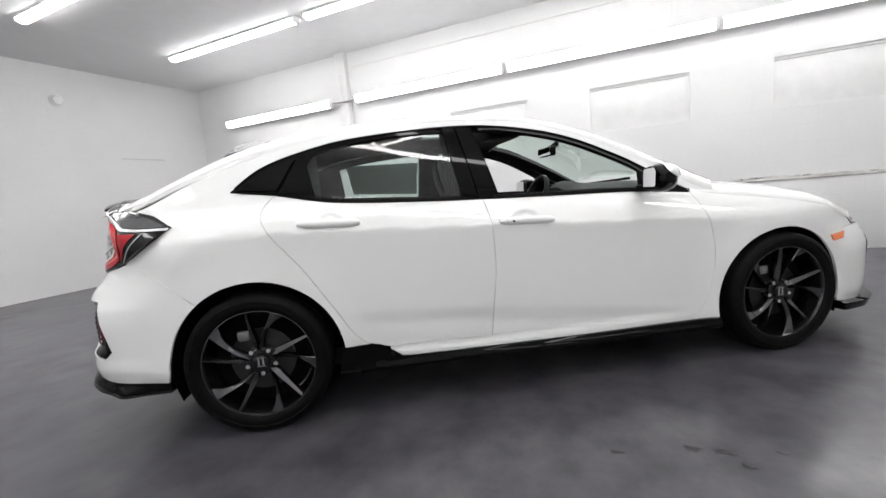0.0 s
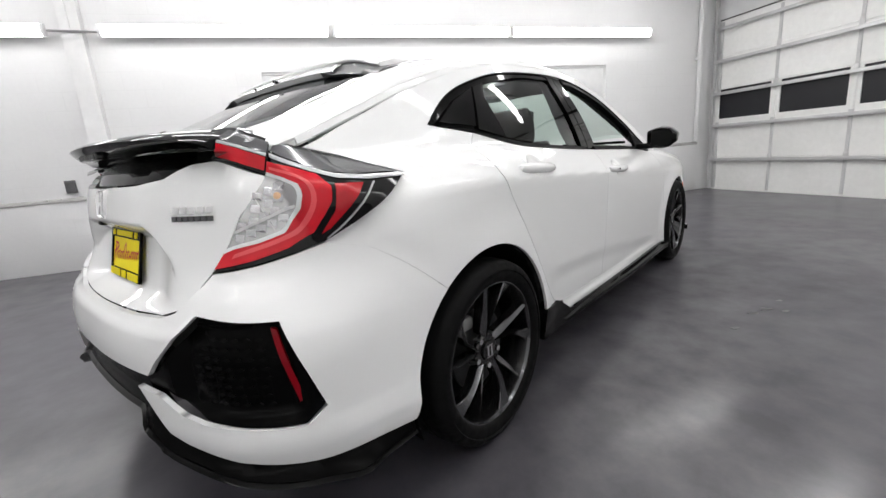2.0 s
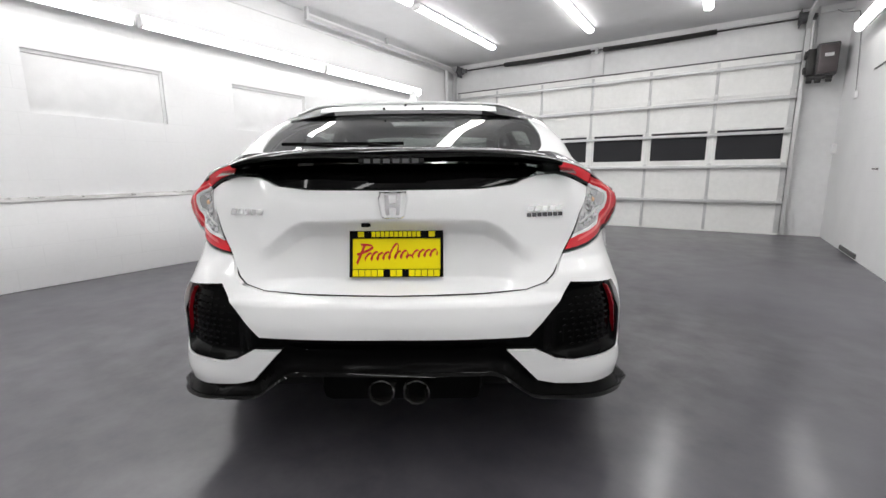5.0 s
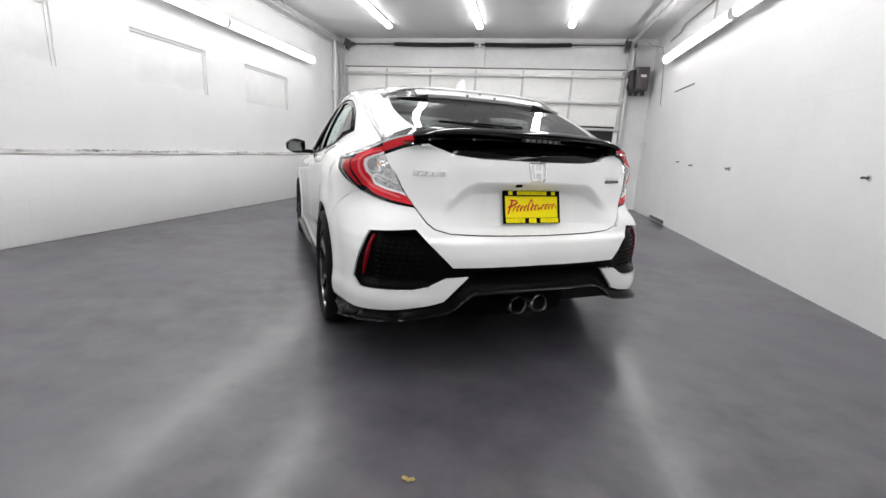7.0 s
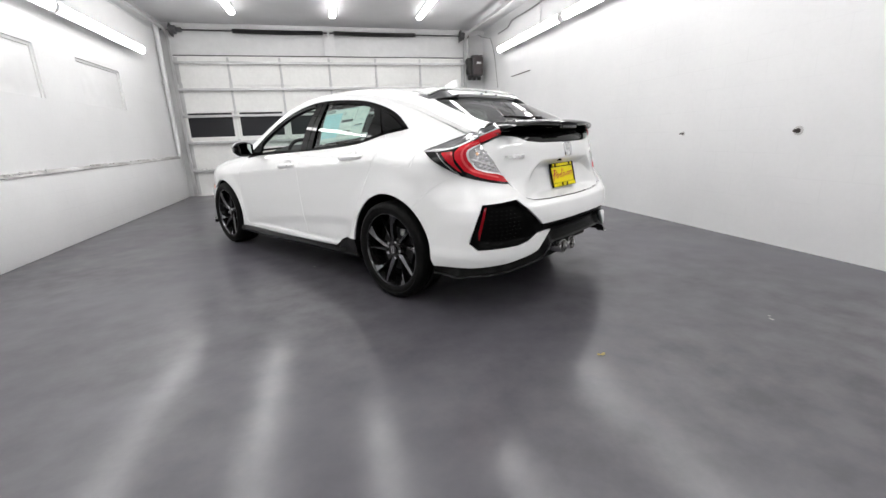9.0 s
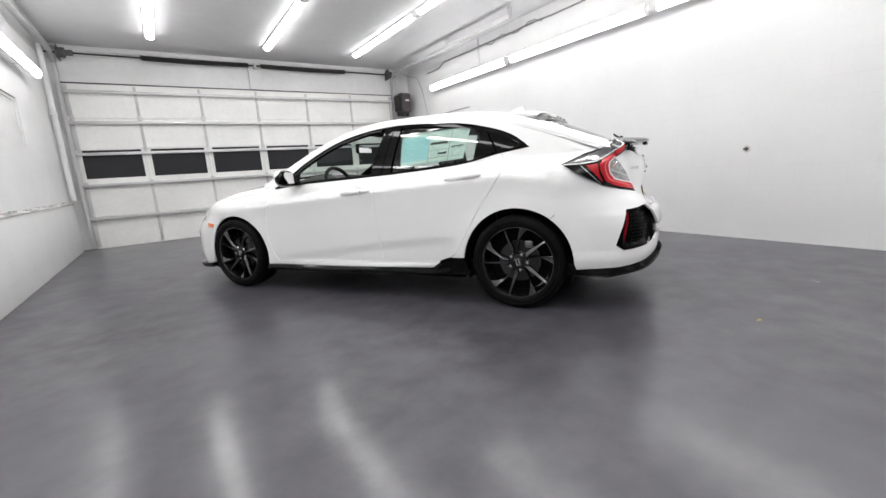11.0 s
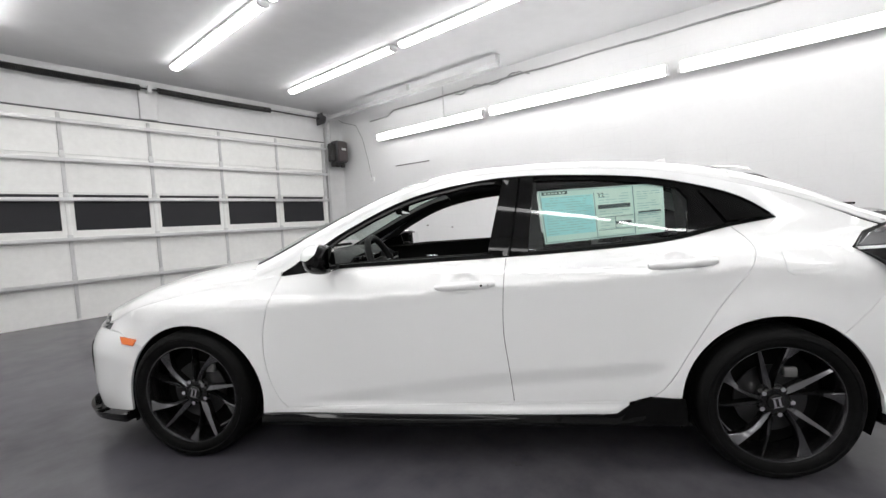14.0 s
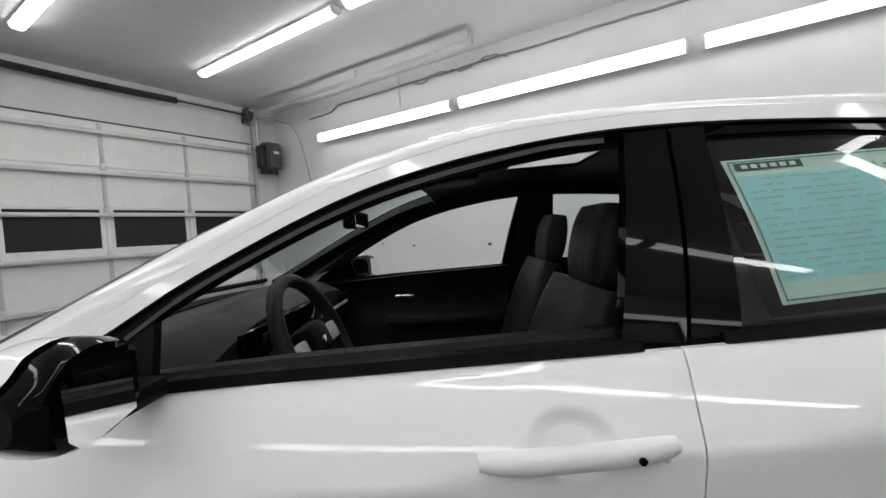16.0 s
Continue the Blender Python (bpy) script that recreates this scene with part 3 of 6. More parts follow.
SIDE_IN = curve((0.10, 0.075), (0.18, 0.035), (0.24, 0.012), (0.32, 0.010), (0.42, 0.013), (0.50, 0.013), (0.60, 0.0115), (0.70, 0.009), (0.78, 0.0045), (0.812, 0.0022), (0.828, 0.0025), (0.84, 0.0082), (0.85, 0.0134), (0.87, 0.0249), (0.90, 0.0451), (0.93, 0.0689), (0.957, 0.0934), (1.0, 0.1145), (1.1, 0.158), (1.2, 0.204), (1.3, 0.252), (1.4, 0.302), (1.5, 0.36))
REAR_IN = curve((0.10, 0.10), (0.20, 0.05), (0.30, 0.02), (0.40, 0.0), (0.55, 0.0), (0.62, 0.012), (0.68, 0.045), (0.75, 0.065), (0.85, 0.085), (0.95, 0.10), (1.03, 0.13), (1.10, 0.18), (1.2, 0.27), (1.5, 0.6))
FRONT_IN = curve((0.10, 0.06), (0.2, 0.02), (0.32, 0.0), (0.50, 0.0), (0.58, 0.02), (0.68, 0.10), (0.78, 0.2), (0.9, 0.36), (1.2, 0.8))


CREASE_Z = curve((-1.0, 0.515), (-0.74, 0.502), (-0.22, 0.455), (0.0, 0.430), (0.6, 0.352), (0.86, 0.31))


def skin(u, z, out=0.0):
    """The body's side: u along the plan line, z the height; out: how far off the skin."""
    sign = 1.0 if u >= 0 else -1.0
    u = min(abs(u), U_END)
    x, y = float(np.interp(u, PLAN_U, PLAN_XY[:, 0])), float(np.interp(u, PLAN_U, PLAN_XY[:, 1]))
    e = 0.02
    x1, y1 = np.interp(u + e, PLAN_U, PLAN_XY[:, 0]), np.interp(u + e, PLAN_U, PLAN_XY[:, 1])
    x0, y0 = np.interp(u - e, PLAN_U, PLAN_XY[:, 0]), np.interp(u - e, PLAN_U, PLAN_XY[:, 1])
    tx, ty = x1 - x0, y1 - y0
    ln = math.hypot(tx, ty)
    nx, ny = ty / ln, -tx / ln
    zeta = z + 0.065 * max(min(y, 1.3), -1.2)
    side = SIDE_IN(zeta) + 0.04 * smooth(-0.6, -1.5, y) * smooth(0.88, 0.95, zeta)
    side += 0.02 * smooth(-1.25, -1.65, y) * smooth(0.82, 0.95, z)
    # the crease low on the doors, with its hollow
    below = CREASE_Z(y) - z
    if below > 0:
        side += 0.012 * smooth(0.0, 0.085, below) * smooth(0.86, 0.62, y) * smooth(-0.98, -0.74, y) * smooth(0.262, 0.30, z)
    # flared wheel arches
    for yc in (-1.35, 1.35):
        r = math.hypot(y - yc, z - 0.325)
        side -= 0.012 * smooth(0.52, 0.37, r) * (1 - smooth(0.75, 0.95, z))
    wr, wf = smooth(-1.62, -2.10, y), smooth(1.55, 2.12, y)
    tuck = 0.028 * smooth(0.66, 0.80, z) * smooth(-1.60, -1.85, y) * smooth(0.25, 0.65, u)
    inset = tuck + side * (1 - wr - wf) + REAR_IN(z) * wr + FRONT_IN(z) * wf
    return Vector((sign * (x - nx * (inset - out)), y - ny * (inset - out), z))



RIDGE_Z = curve((0.52, 1.088), (0.60, 1.083), (0.74, 1.064), (0.86, 1.038), (0.95, 1.005), (1.02, 0.978), (1.10, 0.968), (1.24, 0.966))
RIDGE_OUT = curve((0.52, 0.025), (0.60, 0.03), (0.74, 0.032), (0.86, 0.036), (0.95, 0.048), (1.03, 0.066), (1.10, 0.046), (1.24, 0.003))
RIDGE_TOP = curve((0.52, 1.12), (0.60, 1.115), (0.74, 1.095), (0.893, 1.074), (1.0, 1.050), (1.10, 1.024), (1.24, 0.971))


def lamp_skin(u, z, out=0.0):
    """The tail lights stand out from the skin along a ridge."""
    a = abs(u)
    d = z - RIDGE_Z(a)
    k = smooth(0.86, 0.96, a)
    w = 1 - d / max(RIDGE_TOP(a) - RIDGE_Z(a), 0.008) if d > 0 else 1 + (d + 0.04 * k) / (0.06 + 0.08 * k)
    return skin(u, z, out + RIDGE_OUT(a) * min(max(w, 0.0), 1.0))


def pane_skin(u, z, out=0.0):
    """Side glass: slightly bowed from belt to roof."""
    out += max(0.013 * (1 - ((z - 1.135) / 0.15) ** 2), -0.003)
    a, b = skin(u, 1.02, out), skin(u, 1.25, out)
    return a + (b - a) * ((z - 1.02) / 0.23)


RAIL_Z = curve((-2.12, 0.98), (-1.95, 1.035), (-1.85, 1.062), (-1.72, 1.112), (-1.5, 1.195), (-1.28, 1.262), (-1.09, 1.312), (-0.84, 1.352), (-0.38, 1.376), (-0.06, 1.36), (0.25, 1.288), (0.53, 1.158), (0.72, 1.048), (0.90, 0.945), (1.0, 0.90))
MID_Z = curve((-2.14, 1.03), (-2.0, 1.09), (-1.85, 1.158), (-1.6, 1.268), (-1.4, 1.345), (-1.2, 1.388), (-0.9, 1.424), (-0.5, 1.438), (-0.15, 1.43), (0.1, 1.40), (0.3, 1.352), (0.5, 1.278), (0.75, 1.172), (1.0, 1.05), (1.13, 0.985), (1.2, 0.96))
BOW = curve((-2.1, -0.06), (-1.4, -0.05), (-0.9, 0.0), (0.0, 0.02), (0.3, 0.08), (0.95, 0.17))


def rail(y, out=0.0):
    z = RAIL_Z(y)
    return skin(at_y(y), z, out)


def top(y, v, out=0.0):
    """Windscreen, roof and tailgate: y along the rail, v across from -1 to 1."""
    r = rail(y)
    a = min(abs(v), 1.0)
    yy = y + BOW(y) * (1 - a * a)
    mid = MID_Z(yy)
    n = 2.3
    p = Vector((v * r.x, yy, r.z + (mid - r.z) * (1 - a ** n) ** (1 / n)))
    return p + Vector((v * 0.5, 0.15 * smooth(0.2, 0.5, y) - 0.1 * smooth(-1.3, -1.7, y), 1)).normalized() * out


SHOULDER_Z = curve((0.80, 0.915), (0.9, 0.905), (1.0, 0.885), (1.3, 0.838), (1.6, 0.776), (1.85, 0.692), (2.05, 0.605))
HOOD_Z = curve((0.8, 0.985), (1.05, 0.965), (1.3, 0.94), (1.6, 0.880), (1.85, 0.796), (2.05, 0.69), (2.2, 0.59))


def front_top(y, v, out=0.0):
    """Bonnet and the tops of the front wings."""
    s = skin(at_y(y), SHOULDER_Z(y))
    a = min(abs(v), 1.0)
    yy = y + (0.10 + 0.10 * smooth(1.7, 2.05, y)) * (1 - a * a)
    mid = HOOD_Z(y)
    n = 2.5
    return Vector((v * s.x, yy, s.z + (mid - s.z) * (1 - a ** n) ** (1 / n))) + Vector((0, 0, out))


from mathutils.geometry import delaunay_2d_cdt


def dense(poly, step, closed=True):
    out = []
    n = len(poly)
    for i in range(n if closed else n - 1):
        a, b = poly[i], poly[(i + 1) % n]
        k = max(1, math.ceil(math.hypot(b[0] - a[0], b[1] - a[1]) / step))
        out += [(a[0] + (b[0] - a[0]) * j / k, a[1] + (b[1] - a[1]) * j / k) for j in range(k)]
    return out if closed else out + [poly[-1]]


def rounded(knots, n=8):
    """A smooth open line through the knots."""
    p = np.array(knots, float)
    m = np.zeros_like(p)
    m[1:-1] = (p[2:] - p[:-2]) / 2
    m[0], m[-1] = p[1] - p[0], p[-1] - p[-2]
    out = []
    for i in range(len(p) - 1):
        for t in np.linspace(0, 1, n + 1)[: n + (i == len(p) - 2)]:
            q = (1 + 2 * t) * (1 - t) ** 2 * p[i] + t * (1 - t) ** 2 * m[i] + t * t * (3 - 2 * t) * p[i + 1] + t * t * (t - 1) * m[i + 1]
            out.append((float(q[0]), float(q[1])))
    return out


def shrunk(poly, d):
    area = sum(a[0] * b[1] - b[0] * a[1] for a, b in zip(poly, poly[1:] + poly[:1]))
    s = 1 if area > 0 else -1
    out = []
    for i, p in enumerate(poly):
        a, b = poly[i - 1], poly[(i + 1) % len(poly)]
        e1, e2 = np.subtract(p, a), np.subtract(b, p)
        n1 = np.array((-e1[1], e1[0])) / (np.hypot(*e1) + 1e-9)
        n2 = np.array((-e2[1], e2[0])) / (np.hypot(*e2) + 1e-9)
        m = n1 + n2
        k = max(0.4, 1 + float(n1 @ n2))
        out.append((p[0] + s * d * m[0] / k, p[1] + s * d * m[1] / k))
    return out


class Sheet:
    """Curved panels with their own thickness and the skin's true normals."""

    def __init__(self):
        self.v, self.f, self.n = [], [], []

    def point(self, surf, a, b, out):
        p = surf(a, b, out)
        e = 0.004
        du, dv = surf(a + e, b, out) - surf(a - e, b, out), surf(a, b + e, out) - surf(a, b - e, out)
        n = du.cross(dv)
        n = n.normalized() if n.length > 1e-12 else Vector((0, 0, 1))
        if n.dot(p - Vector((0, p.y * 0.75, 0.55))) < 0:
            n = -n
        self.v.append(p)
        self.n.append(n)
        return len(self.v) - 1

    def edge(self, surf, ring, closed, out, lip):
        if not lip:
            return
        ids = []
        for a, b in ring:
            p, q = surf(a, b, out), surf(a, b, out - lip)
            self.v += [p, q]
            self.n += [Vector((0, 0, 0))] * 2
            ids.append(len(self.v) - 2)
        k = len(ids)
        c = sum((self.v[i] for i in ids), Vector()) / k
        for i in range(k if closed else k - 1):
            j = (i + 1) % k
            n = (self.v[ids[j]] - self.v[ids[i]]).cross(self.v[ids[i] + 1] - self.v[ids[i]])
            if n.length < 1e-12:
                continue
            n.normalize()
            if n.dot(self.v[ids[i]] - c) < 0:
                n = -n
            for w in (ids[i], ids[i] + 1, ids[j], ids[j] + 1):
                self.n[w] = self.n[w] + n
            self.f.append((ids[i], ids[j], ids[j] + 1, ids[i] + 1))

    def panel(self, poly, surf, step=0.045, gap=0.0014, lip=0.012, out=0.0, fine=None):
        ring = dense(shrunk(poly, gap) if gap else list(poly), step)
        P = np.array(ring)
        lo, hi = P.min(0), P.max(0)
        ga, gb = np.meshgrid(np.arange(lo[0] + step / 2, hi[0], step), np.arange(lo[1] + step / 2, hi[1], step))
        pts = np.stack([ga.ravel(), gb.ravel()], 1)
        if fine:
            (fa, fb), (ra, rb), d = fine
            pts = pts[(np.abs(pts[:, 0] - fa) > ra) | (np.abs(pts[:, 1] - fb) > rb)]
            ga, gb = np.meshgrid(np.arange(fa - ra, fa + ra, d), np.arange(fb - rb, fb + rb, d))
            pts = np.concatenate([pts, np.stack([ga.ravel(), gb.ravel()], 1)])
        Q = np.roll(P, -1, 0)
        inside = np.zeros(len(pts), bool)
        far = np.full(len(pts), 9.0)
        for a, b in zip(P, Q):
            cond = (a[1] > pts[:, 1]) != (b[1] > pts[:, 1])
            with np.errstate(divide="ignore", invalid="ignore"):
                xi = a[0] + (pts[:, 1] - a[1]) * (b[0] - a[0]) / (b[1] - a[1])
            inside ^= cond & (pts[:, 0] < xi)
            d = b - a
            t = np.clip(((pts - a) @ d) / (d @ d + 1e-12), 0, 1)
            far = np.minimum(far, np.hypot(*(pts - a - t[:, None] * d).T))
        pts = pts[inside & (far > step * 0.4)]
        n = len(ring)
        vs = [Vector(p) for p in ring] + [Vector(p) for p in pts]
        got = delaunay_2d_cdt(vs, [(i, (i + 1) % n) for i in range(n)], [], 1, 1e-7)
        base = {}
        for i, p in enumerate(got[0]):
            base[i] = self.point(surf, p.x, p.y, out)
        for f in got[2]:
            self.f.append(tuple(base[i] for i in f))
        self.edge(surf, ring, True, out, lip)
        return self

    def ribbon(self, a, b, surf, n=24, m=2, out=0.0, lip=0.010):
        """A strip between two lines."""
        def along(line):
            L = np.array(line)
            s = np.r_[0, np.cumsum(np.hypot(*np.diff(L, axis=0).T))]
            t = np.linspace(0, s[-1], n + 1)
            return np.stack([np.interp(t, s, L[:, 0]), np.interp(t, s, L[:, 1])], 1)

        A, B = along(a), along(b)
        rows = [A + (B - A) * j / m for j in range(m + 1)]
        ids = [[self.point(surf, *p, out) for p in row] for row in rows]
        for r, s in zip(ids, ids[1:]):
            for i in range(n):
                self.f.append((r[i], r[i + 1], s[i + 1], s[i]))
        self.edge(surf, [tuple(p) for p in A] + [tuple(p) for p in B[::-1]], True, out, lip)
        return self

    def done(self, name, mat, parent, label=""):
        me = bpy.data.meshes.new(name)
        faces = []
        for f in self.f:
            a, b, d = self.v[f[0]], self.v[f[1]], self.v[f[2]]
            g = (b - a).cross(d - a)
            faces.append(f if g.dot(sum((self.n[i] for i in f), Vector())) >= 0 else tuple(reversed(f)))
        me.from_pydata([tuple(p) for p in self.v], [], faces)
        me.materials.append(mat)
        me.shade_smooth()
        me.normals_split_custom_set_from_vertices([tuple(n.normalized()) if n.length > 1e-9 else (0, 0, 1) for n in self.n])
        ob = new(name, me)
        ob.parent = parent
        return tagged(ob, label)


# ---------------------------------------------------------------- car materials
M_PAINT = material("white_car_paint", (0.82, 0.825, 0.82), 0.45, coat=1.0, spec=0.15)
link(M_PAINT, mixed(M_PAINT, "MIX", ramp(M_PAINT, noise_of(M_PAINT, 900, 2.0), [(0.4, 0.0), (0.6, 1.0)]), (0.81, 0.815, 0.81), (0.84, 0.845, 0.84)), bsdf(M_PAINT).inputs["Base Color"])
M_GLOSSBLACK = material("gloss_black", (0.003, 0.003, 0.003), 0.03, spec=0.15)
M_BLACKPLASTIC = grainy(material("black_plastic", (0.012, 0.012, 0.012), 0.5, spec=0.06), (0.004, 0.004, 0.004), (0.0025, 0.0025, 0.0025), 60, (0.4, 0.6), 0.08)
M_VALANCE = material("black_valance_plastic", (0.003, 0.003, 0.003), 0.2, spec=0.04)
M_SEAL = material("window_run_rubber", (0.035, 0.035, 0.036), 0.5, spec=0.3)
M_RUBBER = grainy(material("tyre_rubber", (0.012, 0.012, 0.012), 0.65, spec=0.1), (0.005, 0.005, 0.005), (0.003, 0.003, 0.003), 40, (0.5, 0.75), 0.1)
M_UNDER = material("underbody_black", (0.003, 0.003, 0.003), 0.8, spec=0.1)
M_RIM = grainy(material("machined_dark_alloy", (0.085, 0.085, 0.09), 0.3, 0.75, coat=0.8), (0.095, 0.095, 0.10), (0.07, 0.07, 0.075), 90, (0.17, 0.26), 0.0)
M_RIMDARK = material("black_alloy_barrel", (0.006, 0.006, 0.006), 0.2, spec=0.4)
M_CHROME = material("chrome", (0.90, 0.90, 0.90), 0.10, 1.0)
M_TIP = material("brushed_steel_tip", (0.90, 0.89, 0.88), 0.18, 1.0)
M_DISC = material("brake_disc_steel", (0.06, 0.06, 0.06), 0.35, 0.9)
M_CALIPER = material("cast_alloy", (0.25, 0.25, 0.245), 0.4, 0.6)
M_RED = material("red_lens", (0.62, 0.010, 0.022), 0.25, coat=0.5, spec=0.25)
M_REDCORE = material("pale_red_guide", (0.78, 0.10, 0.11), 0.3, coat=0.5, spec=0.25)
M_REDDARK = material("side_red_reflector", (0.46, 0.007, 0.015), 0.2, coat=0.6, spec=0.25)
M_CLEAR = material("clear_lens_bowl", (0.62, 0.62, 0.62), 0.12, 0.55, coat=1.0)
M_SMOKE = material("smoked_lens", (0.006, 0.006, 0.006), 0.06, spec=0.4)
M_SMOKETOP = material("smoked_grey_lens", (0.075, 0.075, 0.08), 0.12, 0.2, coat=0.6)
M_AMBER = material("amber_lens", (0.85, 0.16, 0.01), 0.2, coat=1.0)
M_REDBAR = material("deep_red_reflector", (0.20, 0.003, 0.008), 0.2, spec=0.15)
M_LENSEDGE = material("clear_lens_edge", (0.42, 0.42, 0.43), 0.12, coat=1.0)
M_FACET = material("reflector_facet", (0.62, 0.62, 0.63), 0.2, 0.8)
M_HEADLAMP = material("headlight_lens", (0.10, 0.10, 0.105), 0.08, 0.4, coat=1.0)
M_BULB = material("amber_bulb", (0.72, 0.45, 0.27), 0.2)
M_YELLOW = material("plate_yellow", (0.93, 0.79, 0.004), 0.45, spec=0.15)
M_PLATERED = material("plate_red_script", (0.58, 0.025, 0.012), 0.45)
M_LEATHER = grainy(material("black_leather", (0.012, 0.012, 0.012), 0.45, spec=0.15), (0.020, 0.020, 0.020), (0.013, 0.013, 0.013), 70, (0.38, 0.55), 0.2)
M_CABIN = grainy(material("cabin_black", (0.010, 0.010, 0.010), 0.6, spec=0.15), (0.017, 0.017, 0.017), (0.011, 0.011, 0.011), 60, (0.5, 0.7), 0.1)
M_DASH = grainy(material("dash_grey", (0.03, 0.032, 0.032), 0.55, spec=0.2), (0.030, 0.033, 0.033), (0.020, 0.022, 0.022), 60, (0.5, 0.65), 0.1)


def paper(name, color):
    m = material(name, color, 0.6)
    nt = m.node_tree
    out = next(n for n in nt.nodes if n.type == "OUTPUT_MATERIAL")
    thin, mix = nt.nodes.new("ShaderNodeBsdfTranslucent"), nt.nodes.new("ShaderNodeMixShader")
    thin.inputs[0].default_value = (*color, 1)
    mix.inputs[0].default_value = 0.22
    nt.links.new(bsdf(m).outputs[0], mix.inputs[1])
    nt.links.new(thin.outputs[0], mix.inputs[2])
    nt.links.new(mix.outputs[0], out.inputs[0])
    return m


M_MINT = paper("sticker_mint", (0.62, 0.78, 0.72))
M_CYAN = paper("sticker_cyan", (0.40, 0.76, 0.78))
M_PALE = paper("sticker_pale", (0.68, 0.80, 0.73))
M_WHITEBACK = paper("sticker_back", (0.82, 0.83, 0.82))
M_INK = material("sticker_ink", (0.03, 0.05, 0.05), 0.6)
M_INKLINE = material("sticker_line_ink", (0.16, 0.24, 0.24), 0.6)
M_INKPALE = material("sticker_grey_ink", (0.36, 0.56, 0.55), 0.6)
M_GREYSPOILER = material("grey_spoiler_trim", (0.05, 0.05, 0.052), 0.3, coat=0.4)
M_POCKET = material("pale_glass_reflection", (0.80, 0.81, 0.81), 0.25, coat=1.0)


def glass(name, tint, rough=0.0):
    m = bpy.data.materials.new(name)
    m.use_nodes = True
    nt = m.node_tree
    nt.nodes.clear()
    o, mix, tr, gl, lw, power, scaled = (nt.nodes.new(k) for k in ("ShaderNodeOutputMaterial", "ShaderNodeMixShader", "ShaderNodeBsdfTransparent", "ShaderNodeBsdfGlossy", "ShaderNodeLayerWeight", "ShaderNodeMath", "ShaderNodeMath"))
    tr.inputs[0].default_value = (*tint, 1)
    gl.inputs["Roughness"].default_value = rough
    gl.inputs["Color"].default_value = (1, 1, 1, 1)
    lw.inputs["Blend"].default_value = 0.5
    power.operation, power.inputs[1].default_value = "POWER", 4.5
    scaled.operation, scaled.inputs[1].default_value, scaled.inputs[2].default_value = "MULTIPLY_ADD", 0.75, 0.055
    nt.links.new(lw.outputs["Facing"], power.inputs[0])
    nt.links.new(power.outputs[0], scaled.inputs[0])
    nt.links.new(scaled.outputs[0], mix.inputs[0])
    nt.links.new(tr.outputs[0], mix.inputs[1])
    nt.links.new(gl.outputs[0], mix.inputs[2])
    nt.links.new(mix.outputs[0], o.inputs[0])
    return m


M_GLASS = glass("tinted_glass", (0.78, 0.85, 0.82))
M_WINDSCREEN = glass("windscreen_glass", (0.72, 0.82, 0.77))
M_DARKTINT = glass("dark_tailgate_glass", (0.28, 0.30, 0.29))
M_MIRROR = material("mirror_glass", (0.9, 0.9, 0.9), 0.02, 1.0)

CAR = pose(0.006, 0.040, 0, 0, 0, 32.25)
car = thing("car", "white five-door hatchback car parked askew on the concrete floor", "car", at=CAR)


# ---------------------------------------------------------------- outlines, as (y, z) on the side and (u, z) round the tail
def side(knots):
    return [(at_y(y), z) for y, z in knots]


def arc(yc, zc, r, a0, a1, n=22):
    return [(yc + r * math.cos(radians(a)), zc + r * math.sin(radians(a))) for a in np.linspace(a0, a1, n)]


BELT = rounded([(0.885, 0.90), (0.57, 0.932), (0.15, 0.950), (-0.25, 0.966), (-0.60, 0.985), (-0.95, 1.014), (-1.20, 1.066), (-1.415, 1.098)], 6)
DLO_TOP = rounded([(0.885, 0.905), (0.70, 1.016), (0.53, 1.122), (0.25, 1.252), (-0.06, 1.322), (-0.38, 1.342), (-0.84, 1.312), (-1.09, 1.262), (-1.28, 1.196), (-1.42, 1.100)], 6)
FRONT_EDGE = rounded([(0.865, 0.903), (0.897, 0.79), (0.940, 0.62), (0.928, 0.45), (0.880, 0.32), (0.83, 0.268)], 4)
SPLIT = rounded([(-0.245, 0.966), (-0.228, 0.85), (-0.222, 0.64), (-0.245, 0.45), (-0.262, 0.302)], 4)
REAR_EDGE = rounded([(-1.215, 1.070), (-1.268, 1.00), (-1.232, 0.90), (-1.11, 0.73), (-1.00, 0.55), (-0.925, 0.42), (-0.865, 0.355), (-0.76, 0.318)], 5)
LAMP_LOW = [(0.60, 0.768), (0.76, 0.784), (0.90, 0.803), (0.985, 0.822), (1.115, 0.893), (1.237, 0.966)]
LAMP_TOP = [(1.237, 0.968), (1.10, 1.024), (1.0, 1.050), (0.893, 1.074)]
LAMP_IN = [(0.868, 1.025), (0.848, 0.985), (0.72, 0.90), (0.60, 0.768)]
ARCH_F = arc(1.335, 0.30, 0.380, 189, 45)
ARCH_F2 = arc(1.335, 0.30, 0.380, 45, -8, 10)
ARCH_R = arc(-1.345, 0.32, 0.380, 127, 4)
ARCH_R2 = arc(-1.345, 0.32, 0.380, 127, 178, 10)
SEAM = rounded([(-1.83, 0.813), (-1.71, 0.735), ARCH_R[0]], 4)


def cut(line, lo, hi):
    return [p for p in line if lo <= p[0] <= hi]


